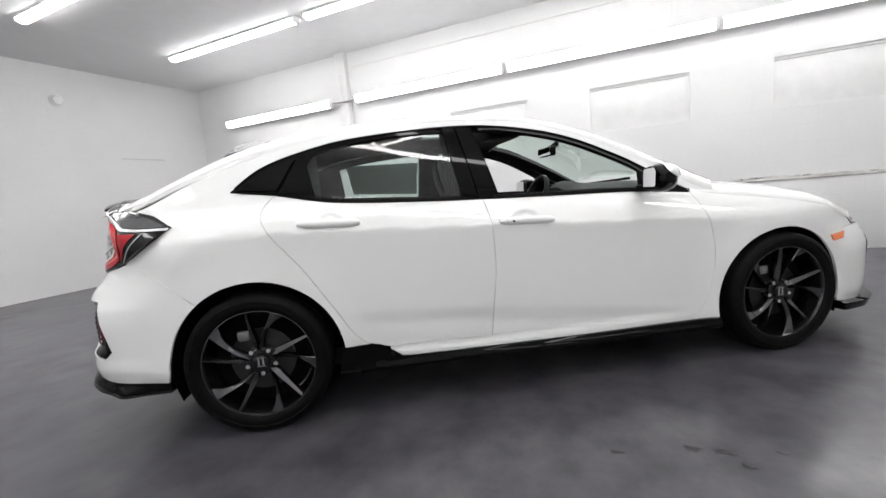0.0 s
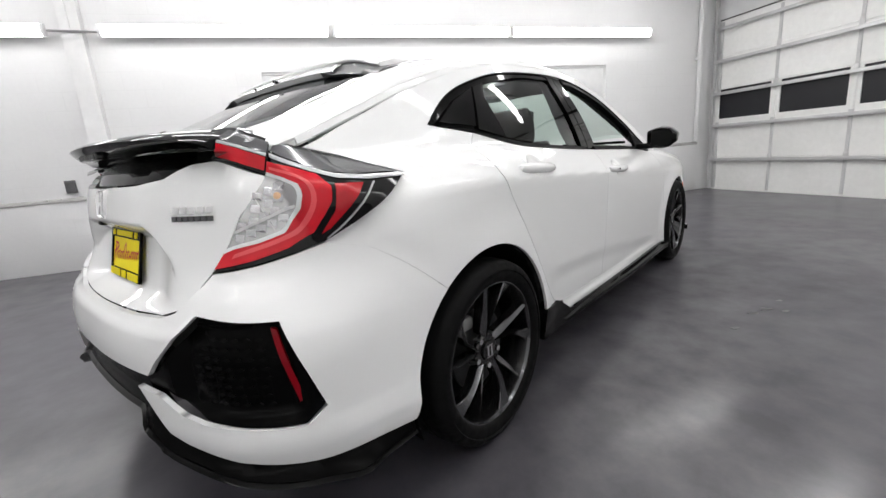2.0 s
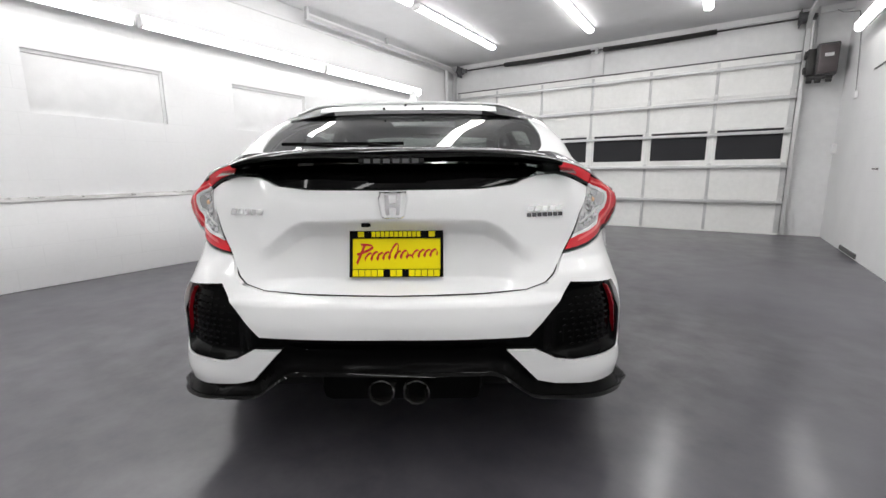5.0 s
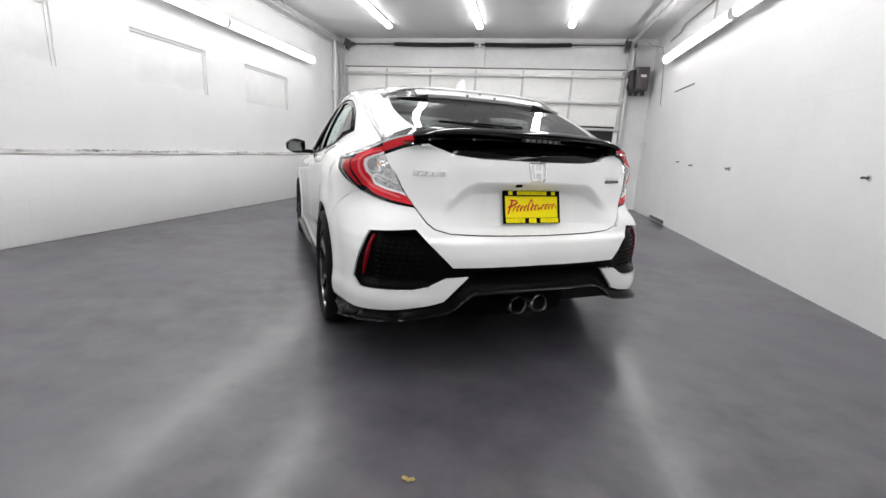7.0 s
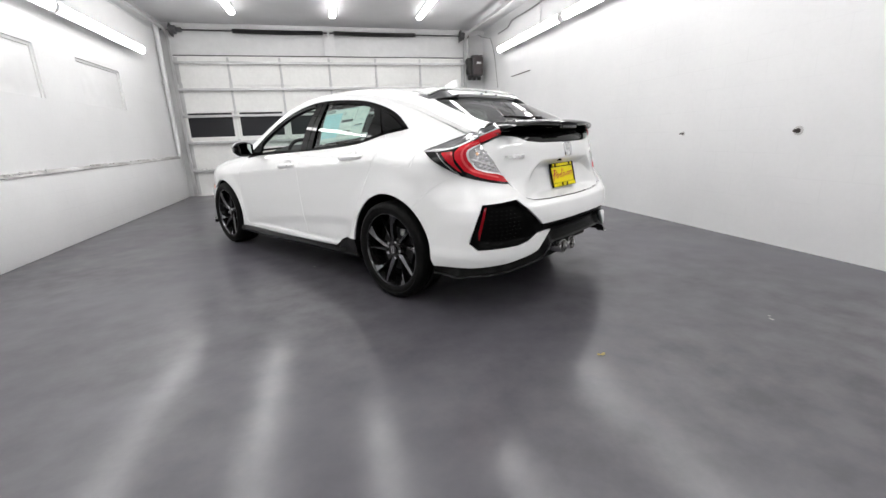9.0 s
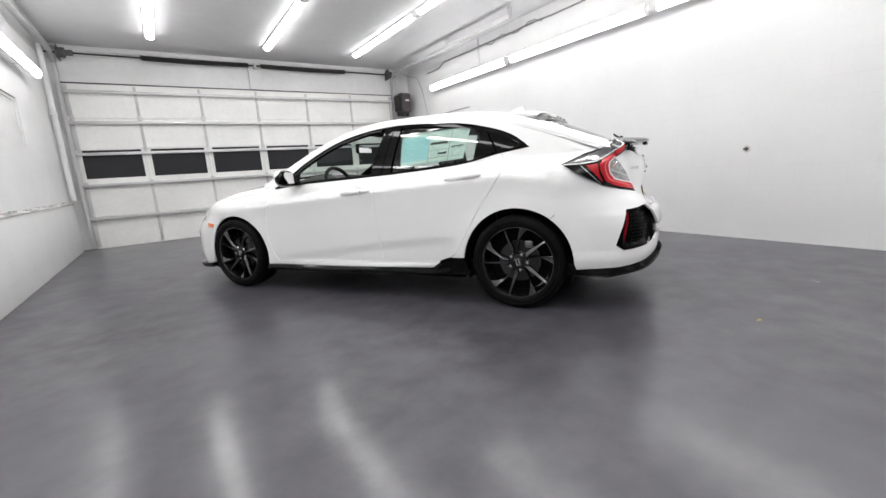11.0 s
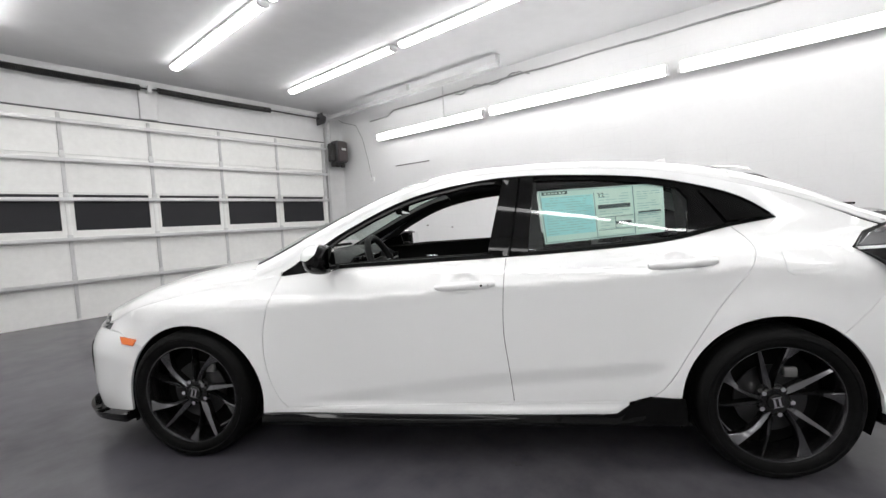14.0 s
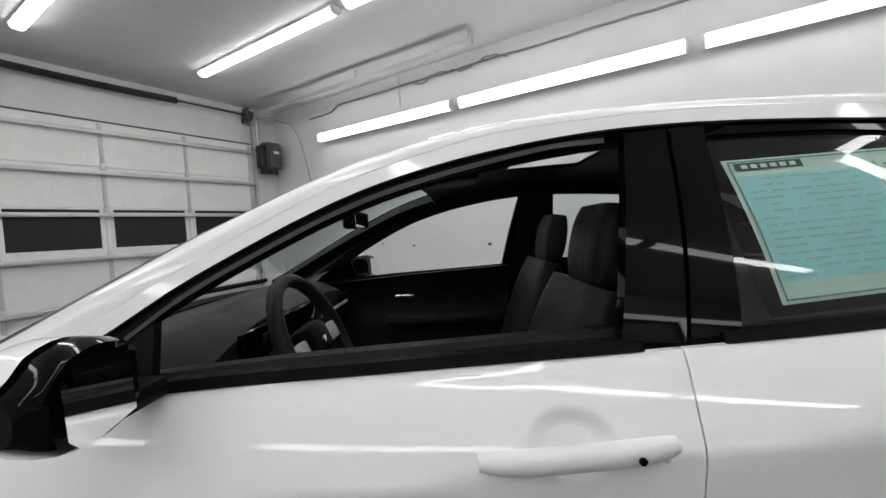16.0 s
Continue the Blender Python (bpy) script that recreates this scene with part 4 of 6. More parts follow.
def body_side(sign):
    def S(u, z, out=0.0):
        return skin(sign * u, z, out)

    def G(u, z, out=0.0):
        return pane_skin(sign * u, z, out)

    # front door
    belt_f = cut(BELT, -0.24, 0.86)
    poly = side(belt_f + SPLIT + [(0.30, 0.285)] + FRONT_EDGE[::-1])
    door = Sheet().panel(poly, dent(S, -0.052, 0.850), 0.016, fine=((at_y(-0.052), 0.862), (0.085, 0.062), 0.0045)).done("front_door", M_PAINT, car)
    # rear door
    belt_r = cut(BELT, -1.20, -0.26)
    poly = side(belt_r + REAR_EDGE + [(-0.5, 0.310)] + SPLIT[::-1])
    rdoor = Sheet().panel(poly, dent(S, -0.968, 0.924), 0.016, fine=((at_y(-0.968), 0.936), (0.085, 0.062), 0.0045)).done("rear_door", M_PAINT, car)
    # handles
    for host, y, z, slope in ((door, -0.055, 0.850, 0.007), (rdoor, -0.974, 0.924, 0.008)):
        L = 0.136
        bm = bmesh.new()
        prev = None
        for i in range(17):
            t = -1 + i / 8
            yy, zz = y + L * t, z - slope * t
            w = 0.0195 * (1 - abs(t) ** 6 * 0.45)
            lift = 0.024 - 0.014 * t ** 4
            base = S(at_y(yy), zz)
            o = Vector((sign, 0, 0))
            cur = [bm.verts.new(base + o * dx + Vector((0, 0, dz))) for dx, dz in ((lift - 0.012, -w), (lift, -w * 0.7), (lift + 0.004, 0), (lift, w * 0.7), (lift - 0.012, w), (-0.004 if abs(t) > 0.8 else lift - 0.016, 0))]
            if prev:
                for k in range(6):
                    bm.faces.new((prev[k], prev[(k + 1) % 6], cur[(k + 1) % 6], cur[k]))
            prev = cur
            if i in (0, 16):
                bm.faces.new(cur)
        handle = part("handle", bm, M_PAINT, host, "white painted handle", angle=50)
        if host is door:
            for dy, r, mat in ((0.075, 0.0055, M_BLACKPLASTIC), (0.105, 0.0045, M_STEEL)):
                c = S(at_y(y - dy), z + slope * dy / L) + Vector((sign * 0.033, 0, 0))
                part("lock_button", cylinder(bmesh.new(), c, c + Vector((sign * 0.003, 0, 0)), r, 10), mat, handle)
    # rocker strip and black side skirt
    sill_top = side([(0.83, 0.268), (0.30, 0.285), (-0.262, 0.302), (-0.5, 0.310), (-0.76, 0.318), (-0.87, 0.345)])
    sill_low = side([(0.945, 0.24), (0.23, 0.245), (-0.45, 0.256), (-0.70, 0.262), (-0.80, 0.33), (-0.87, 0.342)])
    Sheet().ribbon(sill_top, sill_low, S, 30, 2, 0.0, 0.03).done("rocker_panel", M_PAINT, car)
    skirt_top = side([(0.95, 0.243), (0.23, 0.246), (-0.45, 0.257), (-0.70, 0.264), (-0.81, 0.34), (-0.975, 0.350)])
    skirt_low = side([(0.945, 0.195), (0.23, 0.20), (-0.45, 0.212), (-0.70, 0.215), (-0.81, 0.222), (-1.00, 0.228)])
    Sheet().ribbon(skirt_top, skirt_low, lambda u, z, out=0.0: S(u, z, out + 0.008 + 0.03 * smooth(0.262, 0.215, z)), 40, 4, 0.0, 0.06).done("side_skirt", M_GLOSSBLACK, car, "gloss black side skirt")
    # quarter panel with the roof rail, one pressing
    rail_line = [(y, RAIL_Z(y)) for y in np.linspace(1.0, -1.84, 60)]
    poly = side(rail_line)
    poly += LAMP_TOP[2::-1] + LAMP_LOW[::-1][1:3] + [(1.015, 0.816)] + side(SEAM[1:-1])
    poly += side(ARCH_R) + side([(-0.87, 0.345)]) + side(REAR_EDGE[::-1][4:])
    poly += side(cut(BELT, -1.42, -1.23)) + side([p for p in DLO_TOP[::-1] if p[0] < 0.87]) 
    Sheet().panel(poly, S, 0.04).done("quarter_panel", M_PAINT, car)
    seam_a, seam_b = [(y, z + 0.02) for y, z in SEAM[:-1]], [(y, z - 0.02) for y, z in SEAM[:-1]]
    Sheet().ribbon(side([(-1.90, 0.86)] + seam_a), side([(-1.90, 0.80)] + seam_b), S, 24, 2, -0.003, 0.0).done("seam_channel", M_PAINT, car)
    if sign < 0:
        flap = [(1.53, 0.992), (1.28, 0.968), (1.31, 0.868), (1.335, 0.858), (1.50, 0.868), (1.525, 0.885)]
        Sheet().panel(flap, S, 0.04, 0.0, 0.003, 0.0022).done("fuel_flap", M_PAINT, car)
    # front wing: side and top
    sh = Sheet()
    shoulder = [(y, SHOULDER_Z(y)) for y in np.linspace(1.90, 0.872, 24)]
    poly = side(FRONT_EDGE + [(0.90, 0.243)] + ARCH_F + [(1.80, 0.632), (1.90, 0.634)] + shoulder)
    sh.panel(poly, S, 0.04)
    sh.ribbon([(y, 1.0) for y in (0.872, 1.2, 1.5, 1.90)], [(y, 0.885) for y in (0.872, 1.2, 1.5, 1.90)], lambda a, b, out=0.0: front_top(a, sign * b, out), 24, 6, 0.0, 0.01)
    sh.done("front_wing", M_PAINT, car)
    # bumper side with marker
    poly = side([(1.97, 0.634), (1.80, 0.631)] + ARCH_F2 + [(1.715, 0.225)])
    u_end = U_END - 0.001
    poly += [(at_y(1.9), 0.20), (u_end - 0.55, 0.20), (u_end, 0.20), (u_end, 0.60), (u_end - 0.42, 0.615)]
    Sheet().panel(poly, S, 0.05).done("front_bumper", M_PAINT, car)
    mk = side([(1.775, 0.612), (1.645, 0.604), (1.668, 0.570), (1.755, 0.574)])
    Sheet().panel(mk, S, 0.03, 0.0, 0.006, 0.005).done("side_marker", M_AMBER, car, "orange side marker lens")
    lip_a = side([(1.70, 0.225), (1.80, 0.215), (1.95, 0.20)]) + [(u_end, 0.20)]
    lip_b = side([(1.70, 0.185), (1.80, 0.175), (1.95, 0.16)]) + [(u_end, 0.16)]
    Sheet().ribbon(lip_a, lip_b, lambda u, z, out=0.0: S(u, z, out + 0.05), 30, 2, 0.0, 0.07).done("front_lip", M_GLOSSBLACK, car, "gloss black front lip")
    hl = [(at_y(1.904), 0.668), (at_y(1.904), 0.637), (at_y(1.972), 0.637), (u_end - 0.42, 0.618), (u_end - 0.34, 0.620), (u_end - 0.34, 0.68), (u_end - 0.52, 0.672), (at_y(2.02), 0.650), (at_y(1.96), 0.655)]
    Sheet().panel(hl, S, 0.03, 0.001, 0.02, 0.003).done("headlight", M_HEADLAMP, car, "dark clear headlight lens")
    gr = [(u_end - 0.32, 0.622), (u_end, 0.61), (u_end, 0.68), (u_end - 0.32, 0.675)]
    Sheet().panel(gr, S, 0.04, 0.001, 0.02, 0.004).done("grille_bar", M_GLOSSBLACK, car, "gloss black upper grille bar")
    vent = [(u_end - 0.78, 0.50), (u_end - 0.72, 0.55), (u_end - 0.52, 0.53), (u_end - 0.50, 0.30), (u_end - 0.66, 0.28)]
    Sheet().panel(vent, S, 0.04, 0.0, 0.004, 0.004).done("front_vent", M_BLACKPLASTIC, car, "black bumper vent")
    # window surround
    opening = rounded([(0.66, 1.005), (0.53, 1.094), (0.25, 1.226), (-0.06, 1.300), (-0.20, 1.312)], 6)
    Sheet().ribbon(side(cut(DLO_TOP, -0.235, 0.80)), side(opening), S, 30, 2, -0.004, 0.02).done("door_frame", M_BLACKPLASTIC, door, "black window frame")
    Sheet().ribbon(side(cut(BELT, -0.245, 0.80)), side([(y, z + 0.017) for y, z in cut(BELT, -0.245, 0.62)]), S, 20, 2, 0.004, 0.03).done("belt_moulding", M_BLACKPLASTIC, door, "black belt moulding")
    Sheet().panel(side([(0.878, 0.905), (0.75, 0.985), (0.66, 1.030), (0.615, 1.045), (0.60, 0.955), (0.59, 0.934)]), S, 0.03, 0.001, 0.02, -0.002).done("mirror_sail", M_BLACKPLASTIC, door, "black corner trim")
    Sheet().ribbon(side(cut(BELT, -1.41, -0.26)), side([(y, z + 0.015) for y, z in cut(BELT, -1.36, -0.26)]), S, 24, 2, 0.004, 0.02).done("belt_moulding", M_BLACKPLASTIC, rdoor, "black belt moulding")
    glass_top = rounded([(-0.385, 1.318), (-0.62, 1.312), (-0.84, 1.287), (-1.02, 1.250)], 6)
    Sheet().ribbon(side(cut(DLO_TOP, -1.42, -0.385)), side(glass_top + [(-1.12, 1.222), (-1.26, 1.165), (-1.36, 1.105)]), S, 30, 2, -0.003, 0.02).done("door_frame", M_GLOSSBLACK, rdoor, "gloss black window frame")
    Sheet().panel(side([(-0.24, 1.334), (-0.322, 1.338), (-0.290, 1.15), (-0.258, 0.968), (-0.155, 0.972), (-0.195, 1.15)]), G, 0.04, 0.002, 0.03, 0.0).done("pillar_trim", M_GLOSSBLACK, door, "gloss black door pillar trim")
    Sheet().panel(side([(-0.326, 1.338), (-0.392, 1.340), (-0.366, 1.15), (-0.345, 0.978), (-0.262, 0.974), (-0.294, 1.15)]), G, 0.04, 0.002, 0.03, 0.0).done("pillar_trim", M_GLOSSBLACK, rdoor, "gloss black door pillar trim")
    pane = side(glass_top + [(-1.06, 1.20), (-1.045, 1.08), (-1.03, 1.055), (-0.95, 1.035), (-0.60, 1.005), (-0.345, 0.992)])
    w = Sheet().panel(pane, G, 0.06, 0.0, 0.0, -0.012).done("window_glass", M_GLASS, rdoor, "green-tinted window glass")
    w.visible_shadow = False
    Sheet().panel(side([(-1.02, 1.258), (-1.10, 1.24), (-1.19, 1.08), (-1.03, 1.048), (-1.06, 1.20)]), G, 0.05, 0.0, 0.02, -0.004).done("pillar_trim", M_GLOSSBLACK, rdoor, "gloss black rear pillar trim")
    Sheet().panel(side([(-1.11, 1.238), (-1.26, 1.182), (-1.385, 1.105), (-1.20, 1.088)]), G, 0.05, 0.003, 0.02, -0.004).done("quarter_glass", M_GLOSSBLACK, car, "black quarter window")
    chrome = [(y, z + 0.004) for y, z in cut(DLO_TOP, -1.41, 0.80)]
    Sheet().ribbon(side(chrome), side(cut(DLO_TOP, -1.41, 0.80)), S, 50, 1, 0.004, 0.008).done("window_seal", M_BLACKPLASTIC, car)
    # inner door skins and wheel wells
    Sheet().panel(side([(0.90, 0.22), (0.90, 0.93), (0.4, 0.965), (-0.3, 0.985), (-0.95, 1.03), (-0.95, 0.40), (-0.80, 0.30), (-0.80, 0.22)]), S, 0.12, 0.0, 0.0, -0.035).done("inner_skin", M_CABIN, car)
    Sheet().panel(side([(0.90, 0.30), (0.90, 0.92), (0.4, 0.955), (-0.18, 0.980), (-0.18, 0.30)]), lambda u, z, out=0.0: S(u, z, out - 0.075 - 0.03 * smooth(0.84, 0.74, z)), 0.1, 0.0, 0.035, 0.0).done("door_card", M_CABIN, door, "black inner door card")
    x0, x1 = sorted((sign * 0.665, sign * 0.735))
    part("armrest", box(bmesh.new(), x0, x1, -0.15, 0.45, 0.70, 0.755, 0.02), M_LEATHER, door)
    x0, x1 = sorted((sign * 0.690, sign * 0.705))
    part("door_lever", box(bmesh.new(), x0, x1, 0.30, 0.40, 0.835, 0.858, 0.006), M_CHROME, door, "chrome inner door lever")
    run = [(y, z + 0.003) for y, z in opening], [(y, z + 0.013) for y, z in opening]
    Sheet().ribbon(side(run[0]), side(run[1]), S, 30, 1, 0.001, 0.01).done("window_run", M_SEAL, door, "dark grey rubber window run")
    for yc, zc, r, n in ((1.335, 0.30, 0.388, "front"), (-1.345, 0.32, 0.382, "rear")):
        bm = bmesh.new()
        prev = None
        for a in np.linspace(-0.35, math.pi + 0.35, 26):
            y, z = yc + r * math.cos(a), zc + r * math.sin(a)
            cur = [bm.verts.new((sign * x, y, max(z, 0.16))) for x in (0.50, 0.852)]
            if prev:
                bm.faces.new((prev[0], prev[1], cur[1], cur[0]))
            prev = cur
        vs = [bm.verts.new((sign * 0.50, yc + r * math.cos(a), max(zc + r * math.sin(a), 0.16))) for a in np.linspace(-0.35, math.pi + 0.35, 26)]
        bm.faces.new(vs)
        part("wheel_well", bm, M_UNDER, car)


def dent(S, yh, zh):
    """The hand recess behind a door handle."""
    def f(u, z, out=0.0):
        y = u - at_y(yh)
        r = math.sqrt((y / 0.072) ** 2 + ((z - zh - 0.010) / 0.046) ** 2)
        return S(u, z, out - 0.016 * smooth(1.0, 0.35, r))
    return f


# ---------------------------------------------------------------- tail
def both(half):
    """A closed outline from its right half, top to bottom."""
    return half + [(-u, z) for u, z in reversed(half) if u > 1e-6]


HOLLOW_TOP = curve((0.0, 0.892), (0.30, 0.886), (0.345, 0.872), (0.46, 0.800), (0.50, 0.790))
HOLLOW_DEEP = curve((0.635, 0.0), (0.655, 0.010), (0.695, 0.068), (0.72, 0.068), (0.90, 0.066))


def tail_skin(u, z, out=0.0):
    """The tailgate, with the number plate hollow under its crease."""
    a = abs(u)
    under = min(max((HOLLOW_TOP(a) - z) / 0.054, 0.0), 1.0)
    under = 0.5 * under + 0.5 * under * under * (3 - 2 * under)
    return skin(u, z, out - HOLLOW_DEEP(z) * under * (1 - smooth(0.26, 0.52, a)))


def number_bars(name, specs, mat, parent, label=""):
    bm = bmesh.new()
    for x0, x1, z0, z1, y in specs:
        box(bm, x0, x1, y - 0.003, y, z0, z1)
    return part(name, bm, mat, parent, label, False)


def build_tail():
    gate_half = [(0.0, 0.985), (0.29, 0.988), (0.42, 1.000), (0.47, 1.018), (0.52, 1.030), (0.60, 1.034), (0.72, 1.012), (0.845, 0.985), (0.72, 0.90), (0.60, 0.768), (0.545, 0.706), (0.509, 0.682), (0.44, 0.664), (0.30, 0.657), (0.0, 0.654)]
    gate = Sheet().panel(both(gate_half), tail_skin, 0.0125, 0.0012, 0.02, fine=((0.0, 0.838), (0.51, 0.064), 0.0065)).done("tailgate", M_PAINT, car)
    bump_half = [(0.0, 0.6515), (0.30, 0.6545), (0.441, 0.6615), (0.511, 0.680), (0.547, 0.7045), (0.602, 0.766), (0.76, 0.782), (0.90, 0.801), (0.985, 0.820), (1.012, 0.814)]
    bump_half += side(SEAM[1:-1] + ARCH_R2)
    bump_half += [(1.148, 0.290), (0.90, 0.300), (0.676, 0.325), (0.53, 0.352), (0.465, 0.372), (0.36, 0.484), (0.46, 0.478), (0.535, 0.436), (0.60, 0.420), (0.855, 0.408), (0.905, 0.445), (0.872, 0.54), (0.825, 0.664), (0.595, 0.682), (0.50, 0.594), (0.43, 0.525), (0.0, 0.528)]

    def bumper_skin(u, z, out=0.0):
        # a shelf along the tailgate's foot
        return skin(u, z, out + 0.018 * smooth(0.655, 0.628, z) * (1 - smooth(0.45, 0.75, abs(u))) + 0.012 * smooth(0.42, 0.34, z) * smooth(0.40, 0.7, abs(u)) + 0.018 * smooth(0.60, 0.67, z) * (1 - smooth(0.70, 0.76, z)) * smooth(0.40, 0.58, abs(u)) * (1 - smooth(0.72, 0.90, abs(u))))

    bumper = Sheet().panel(both(bump_half), bumper_skin, 0.02, 0.0008, 0.014).done("rear_bumper", M_PAINT, car)
    # black centre valance and the lip round the corners
    val_half = [(0.0, 0.526), (0.43, 0.523), (0.50, 0.592), (0.597, 0.679), (0.822, 0.661), (0.869, 0.54), (0.902, 0.447), (0.853, 0.411), (0.60, 0.423), (0.535, 0.438), (0.46, 0.480), (0.36, 0.486), (0.463, 0.374), (0.53, 0.354), (0.676, 0.327), (0.90, 0.302), (1.148, 0.292), (1.15, 0.252), (1.0, 0.254), (0.90, 0.263), (0.676, 0.291), (0.49, 0.320), (0.445, 0.331), (0.36, 0.396), (0.33, 0.406), (0.0, 0.408)]
    wing_z = curve((0.0, 0.440), (0.34, 0.440), (0.465, 0.372), (0.53, 0.352), (0.676, 0.325), (0.90, 0.300), (1.148, 0.290))
    lip_z = curve((0.0, 0.408), (0.33, 0.406), (0.36, 0.396), (0.445, 0.331), (0.49, 0.320), (0.676, 0.291), (0.90, 0.263), (1.0, 0.254), (1.15, 0.252))
    lip_out = curve((0.0, 0.026), (0.33, 0.026), (0.45, 0.042), (0.88, 0.046), (0.965, 0.068), (1.03, 0.046), (1.15, 0.022))

    def valance_skin(u, z, out=0.0):
        a = abs(u)
        vent = smooth(0.47, 0.55, a) * (1 - smooth(0.82, 0.87, a)) * smooth(0.422, 0.450, z) * (1 - smooth(0.640, 0.665, z))
        k = min(max((wing_z(a) - z) / (wing_z(a) - lip_z(a)), 0.0), 1.0)
        centre = 0.026 * smooth(0.515, 0.47, z) * (1 - smooth(0.30, 0.40, a))
        return skin(u, z, out - 0.004 - 0.028 * vent - centre + lip_out(a) * k)

    val = Sheet().panel(both(val_half), valance_skin, 0.018, 0.001, 0.03).done("rear_valance", M_VALANCE, car, "gloss black rear valance")
    # bevelled lip edge
    for s in (1, -1):
        sh = Sheet()
        a = [(u, lip_z(u)) for u in (0.0, 0.15, 0.33, 0.36, 0.40, 0.445, 0.49, 0.58, 0.676, 0.80, 0.90, 0.965, 1.03, 1.15)]

        def edge_skin(u, z, out=0.0, s=s):
            flat = 0.026 * (1 - smooth(0.30, 0.40, u))
            return skin(s * u, z, out - 0.004 - flat + lip_out(u) + 1.3 * max(0.0, lip_z(u) - z))

        sh.ribbon(a, [(u, z - 0.009) for u, z in a], edge_skin, 60, 1, 0.0, 0.05)
        sh.done("lip_edge", M_GLOSSBLACK, val)
        # mesh insert: rows of raised cells
        V = lambda u, z, out=0.0: skin(s * u, z, out - 0.036)
        Sheet().panel([(0.605, 0.660), (0.785, 0.648), (0.835, 0.466), (0.81, 0.440), (0.61, 0.448), (0.52, 0.52)], V, 0.04, 0.0, 0.0, 0.004).done("vent_back", M_BLACKPLASTIC, val, "black mesh vent insert")
        bm = bmesh.new()
        for r in range(8):
            z = 0.466 + 0.0225 * r
            lo = np.interp(z, [0.45, 0.52, 0.65], [0.615, 0.545, 0.62])
            hi = np.interp(z, [0.45, 0.65], [0.815, 0.775])
            u = lo + (0.016 if r % 2 else 0.0)
            while u + 0.026 < hi:
                c = [V(u + du, z + dz, o) for du, dz, o in ((0, 0, 0.014), (0.013, 0.005, 0.014), (0.026, 0, 0.014), (0.013, -0.005, 0.014), (0.013, 0, 0.003))]
                vs = [bm.verts.new(p) for p in c]
                for i in range(4):
                    bm.faces.new((vs[i], vs[(i + 1) % 4], vs[4]))
                bm.faces.new(vs[:4])
                u += 0.033
        part("vent_mesh", bm, M_BLACKPLASTIC, val, smooth=False)
        Sheet().panel([(0.798, 0.648), (0.814, 0.643), (0.860, 0.472), (0.845, 0.464)], lambda u, z, out=0.0: skin(s * u, z, out - 0.014), 0.04, 0.0, 0.012).done("reflector", M_REDBAR, car, "dark red bumper reflector")
    # lamps
    for s in (1, -1):
        S = lambda u, z, out=0.0: lamp_skin(s * u, z, out)
        lamp = Sheet().panel(LAMP_LOW + LAMP_TOP[1:] + LAMP_IN, S, 0.018, 0.002, 0.045, 0.0).done("tail_light", M_SMOKE, car, "red and clear tail light with smoked edge")
        # smoked grey upper face over a bright edge
        Sheet().panel([(1.215, 0.973), (1.09, 1.016), (0.995, 1.042), (0.897, 1.066), (0.872, 1.045), (0.95, 1.013), (1.02, 0.986), (1.08, 0.977)], S, 0.02, 0.0, 0.003, 0.003).done("upper_lens", M_SMOKETOP, lamp, "smoked grey upper lens")
        edge = [(0.866, 1.041), (0.95, 1.010), (1.02, 0.983), (1.10, 0.973), (1.228, 0.970)]
        Sheet().ribbon(edge, [(u, z - 0.011) for u, z in edge], S, 20, 2, 0.005, 0.004).done("lens_edge", M_LENSEDGE, lamp, "pale clear lens edge")
        # the red C-shaped guide
        red = [(0.853, 1.022), (0.92, 1.006), (0.98, 0.985), (1.003, 0.955), (1.0, 0.92), (0.982, 0.888), (0.955, 0.848), (0.88, 0.818), (0.76, 0.797), (0.612, 0.779), (0.645, 0.815), (0.69, 0.826), (0.78, 0.836), (0.88, 0.855), (0.928, 0.905), (0.938, 0.945), (0.930, 0.966), (0.895, 0.984), (0.842, 0.998)]
        Sheet().panel(red, S, 0.018, 0.0, 0.006, 0.006).done("red_guide", M_RED, lamp, "red light guide")
        core = rounded([(0.858, 1.009), (0.915, 0.994), (0.955, 0.972), (0.968, 0.940), (0.960, 0.902), (0.925, 0.855), (0.865, 0.836), (0.770, 0.819), (0.680, 0.804)], 4)
        wide = rounded([(0.856, 1.003), (0.911, 0.988), (0.947, 0.967), (0.957, 0.938), (0.949, 0.907), (0.916, 0.864), (0.862, 0.846), (0.770, 0.829), (0.690, 0.814)], 4)
        Sheet().ribbon(core, wide, S, 40, 1, 0.0075, 0.002).done("guide_core", M_REDCORE, lamp, "paler red core of the light guide")
        Sheet().panel([(1.014, 0.960), (1.090, 0.955), (1.042, 0.905), (0.994, 0.853), (0.974, 0.842), (1.006, 0.895)], S, 0.02, 0.0, 0.003, 0.004).done("red_reflector", M_REDDARK, lamp, "red side reflector")
        Sheet().ribbon([(1.118, 0.955), (1.066, 0.905), (1.018, 0.857), (0.985, 0.830)], [(1.123, 0.954), (1.070, 0.903), (1.022, 0.855), (0.988, 0.828)], S, 14, 1, 0.005, 0.003).done("reflector_edge", M_LENSEDGE, lamp, "pale reflector edge")
        bowl = [(0.838, 0.991), (0.888, 0.978), (0.920, 0.962), (0.927, 0.944), (0.918, 0.908), (0.875, 0.864), (0.78, 0.845), (0.69, 0.834), (0.660, 0.827), (0.725, 0.900)]
        Sheet().panel(bowl, S, 0.015, 0.0, 0.003, 0.003).done("clear_bowl", M_CLEAR, lamp, "clear reflector bowl")
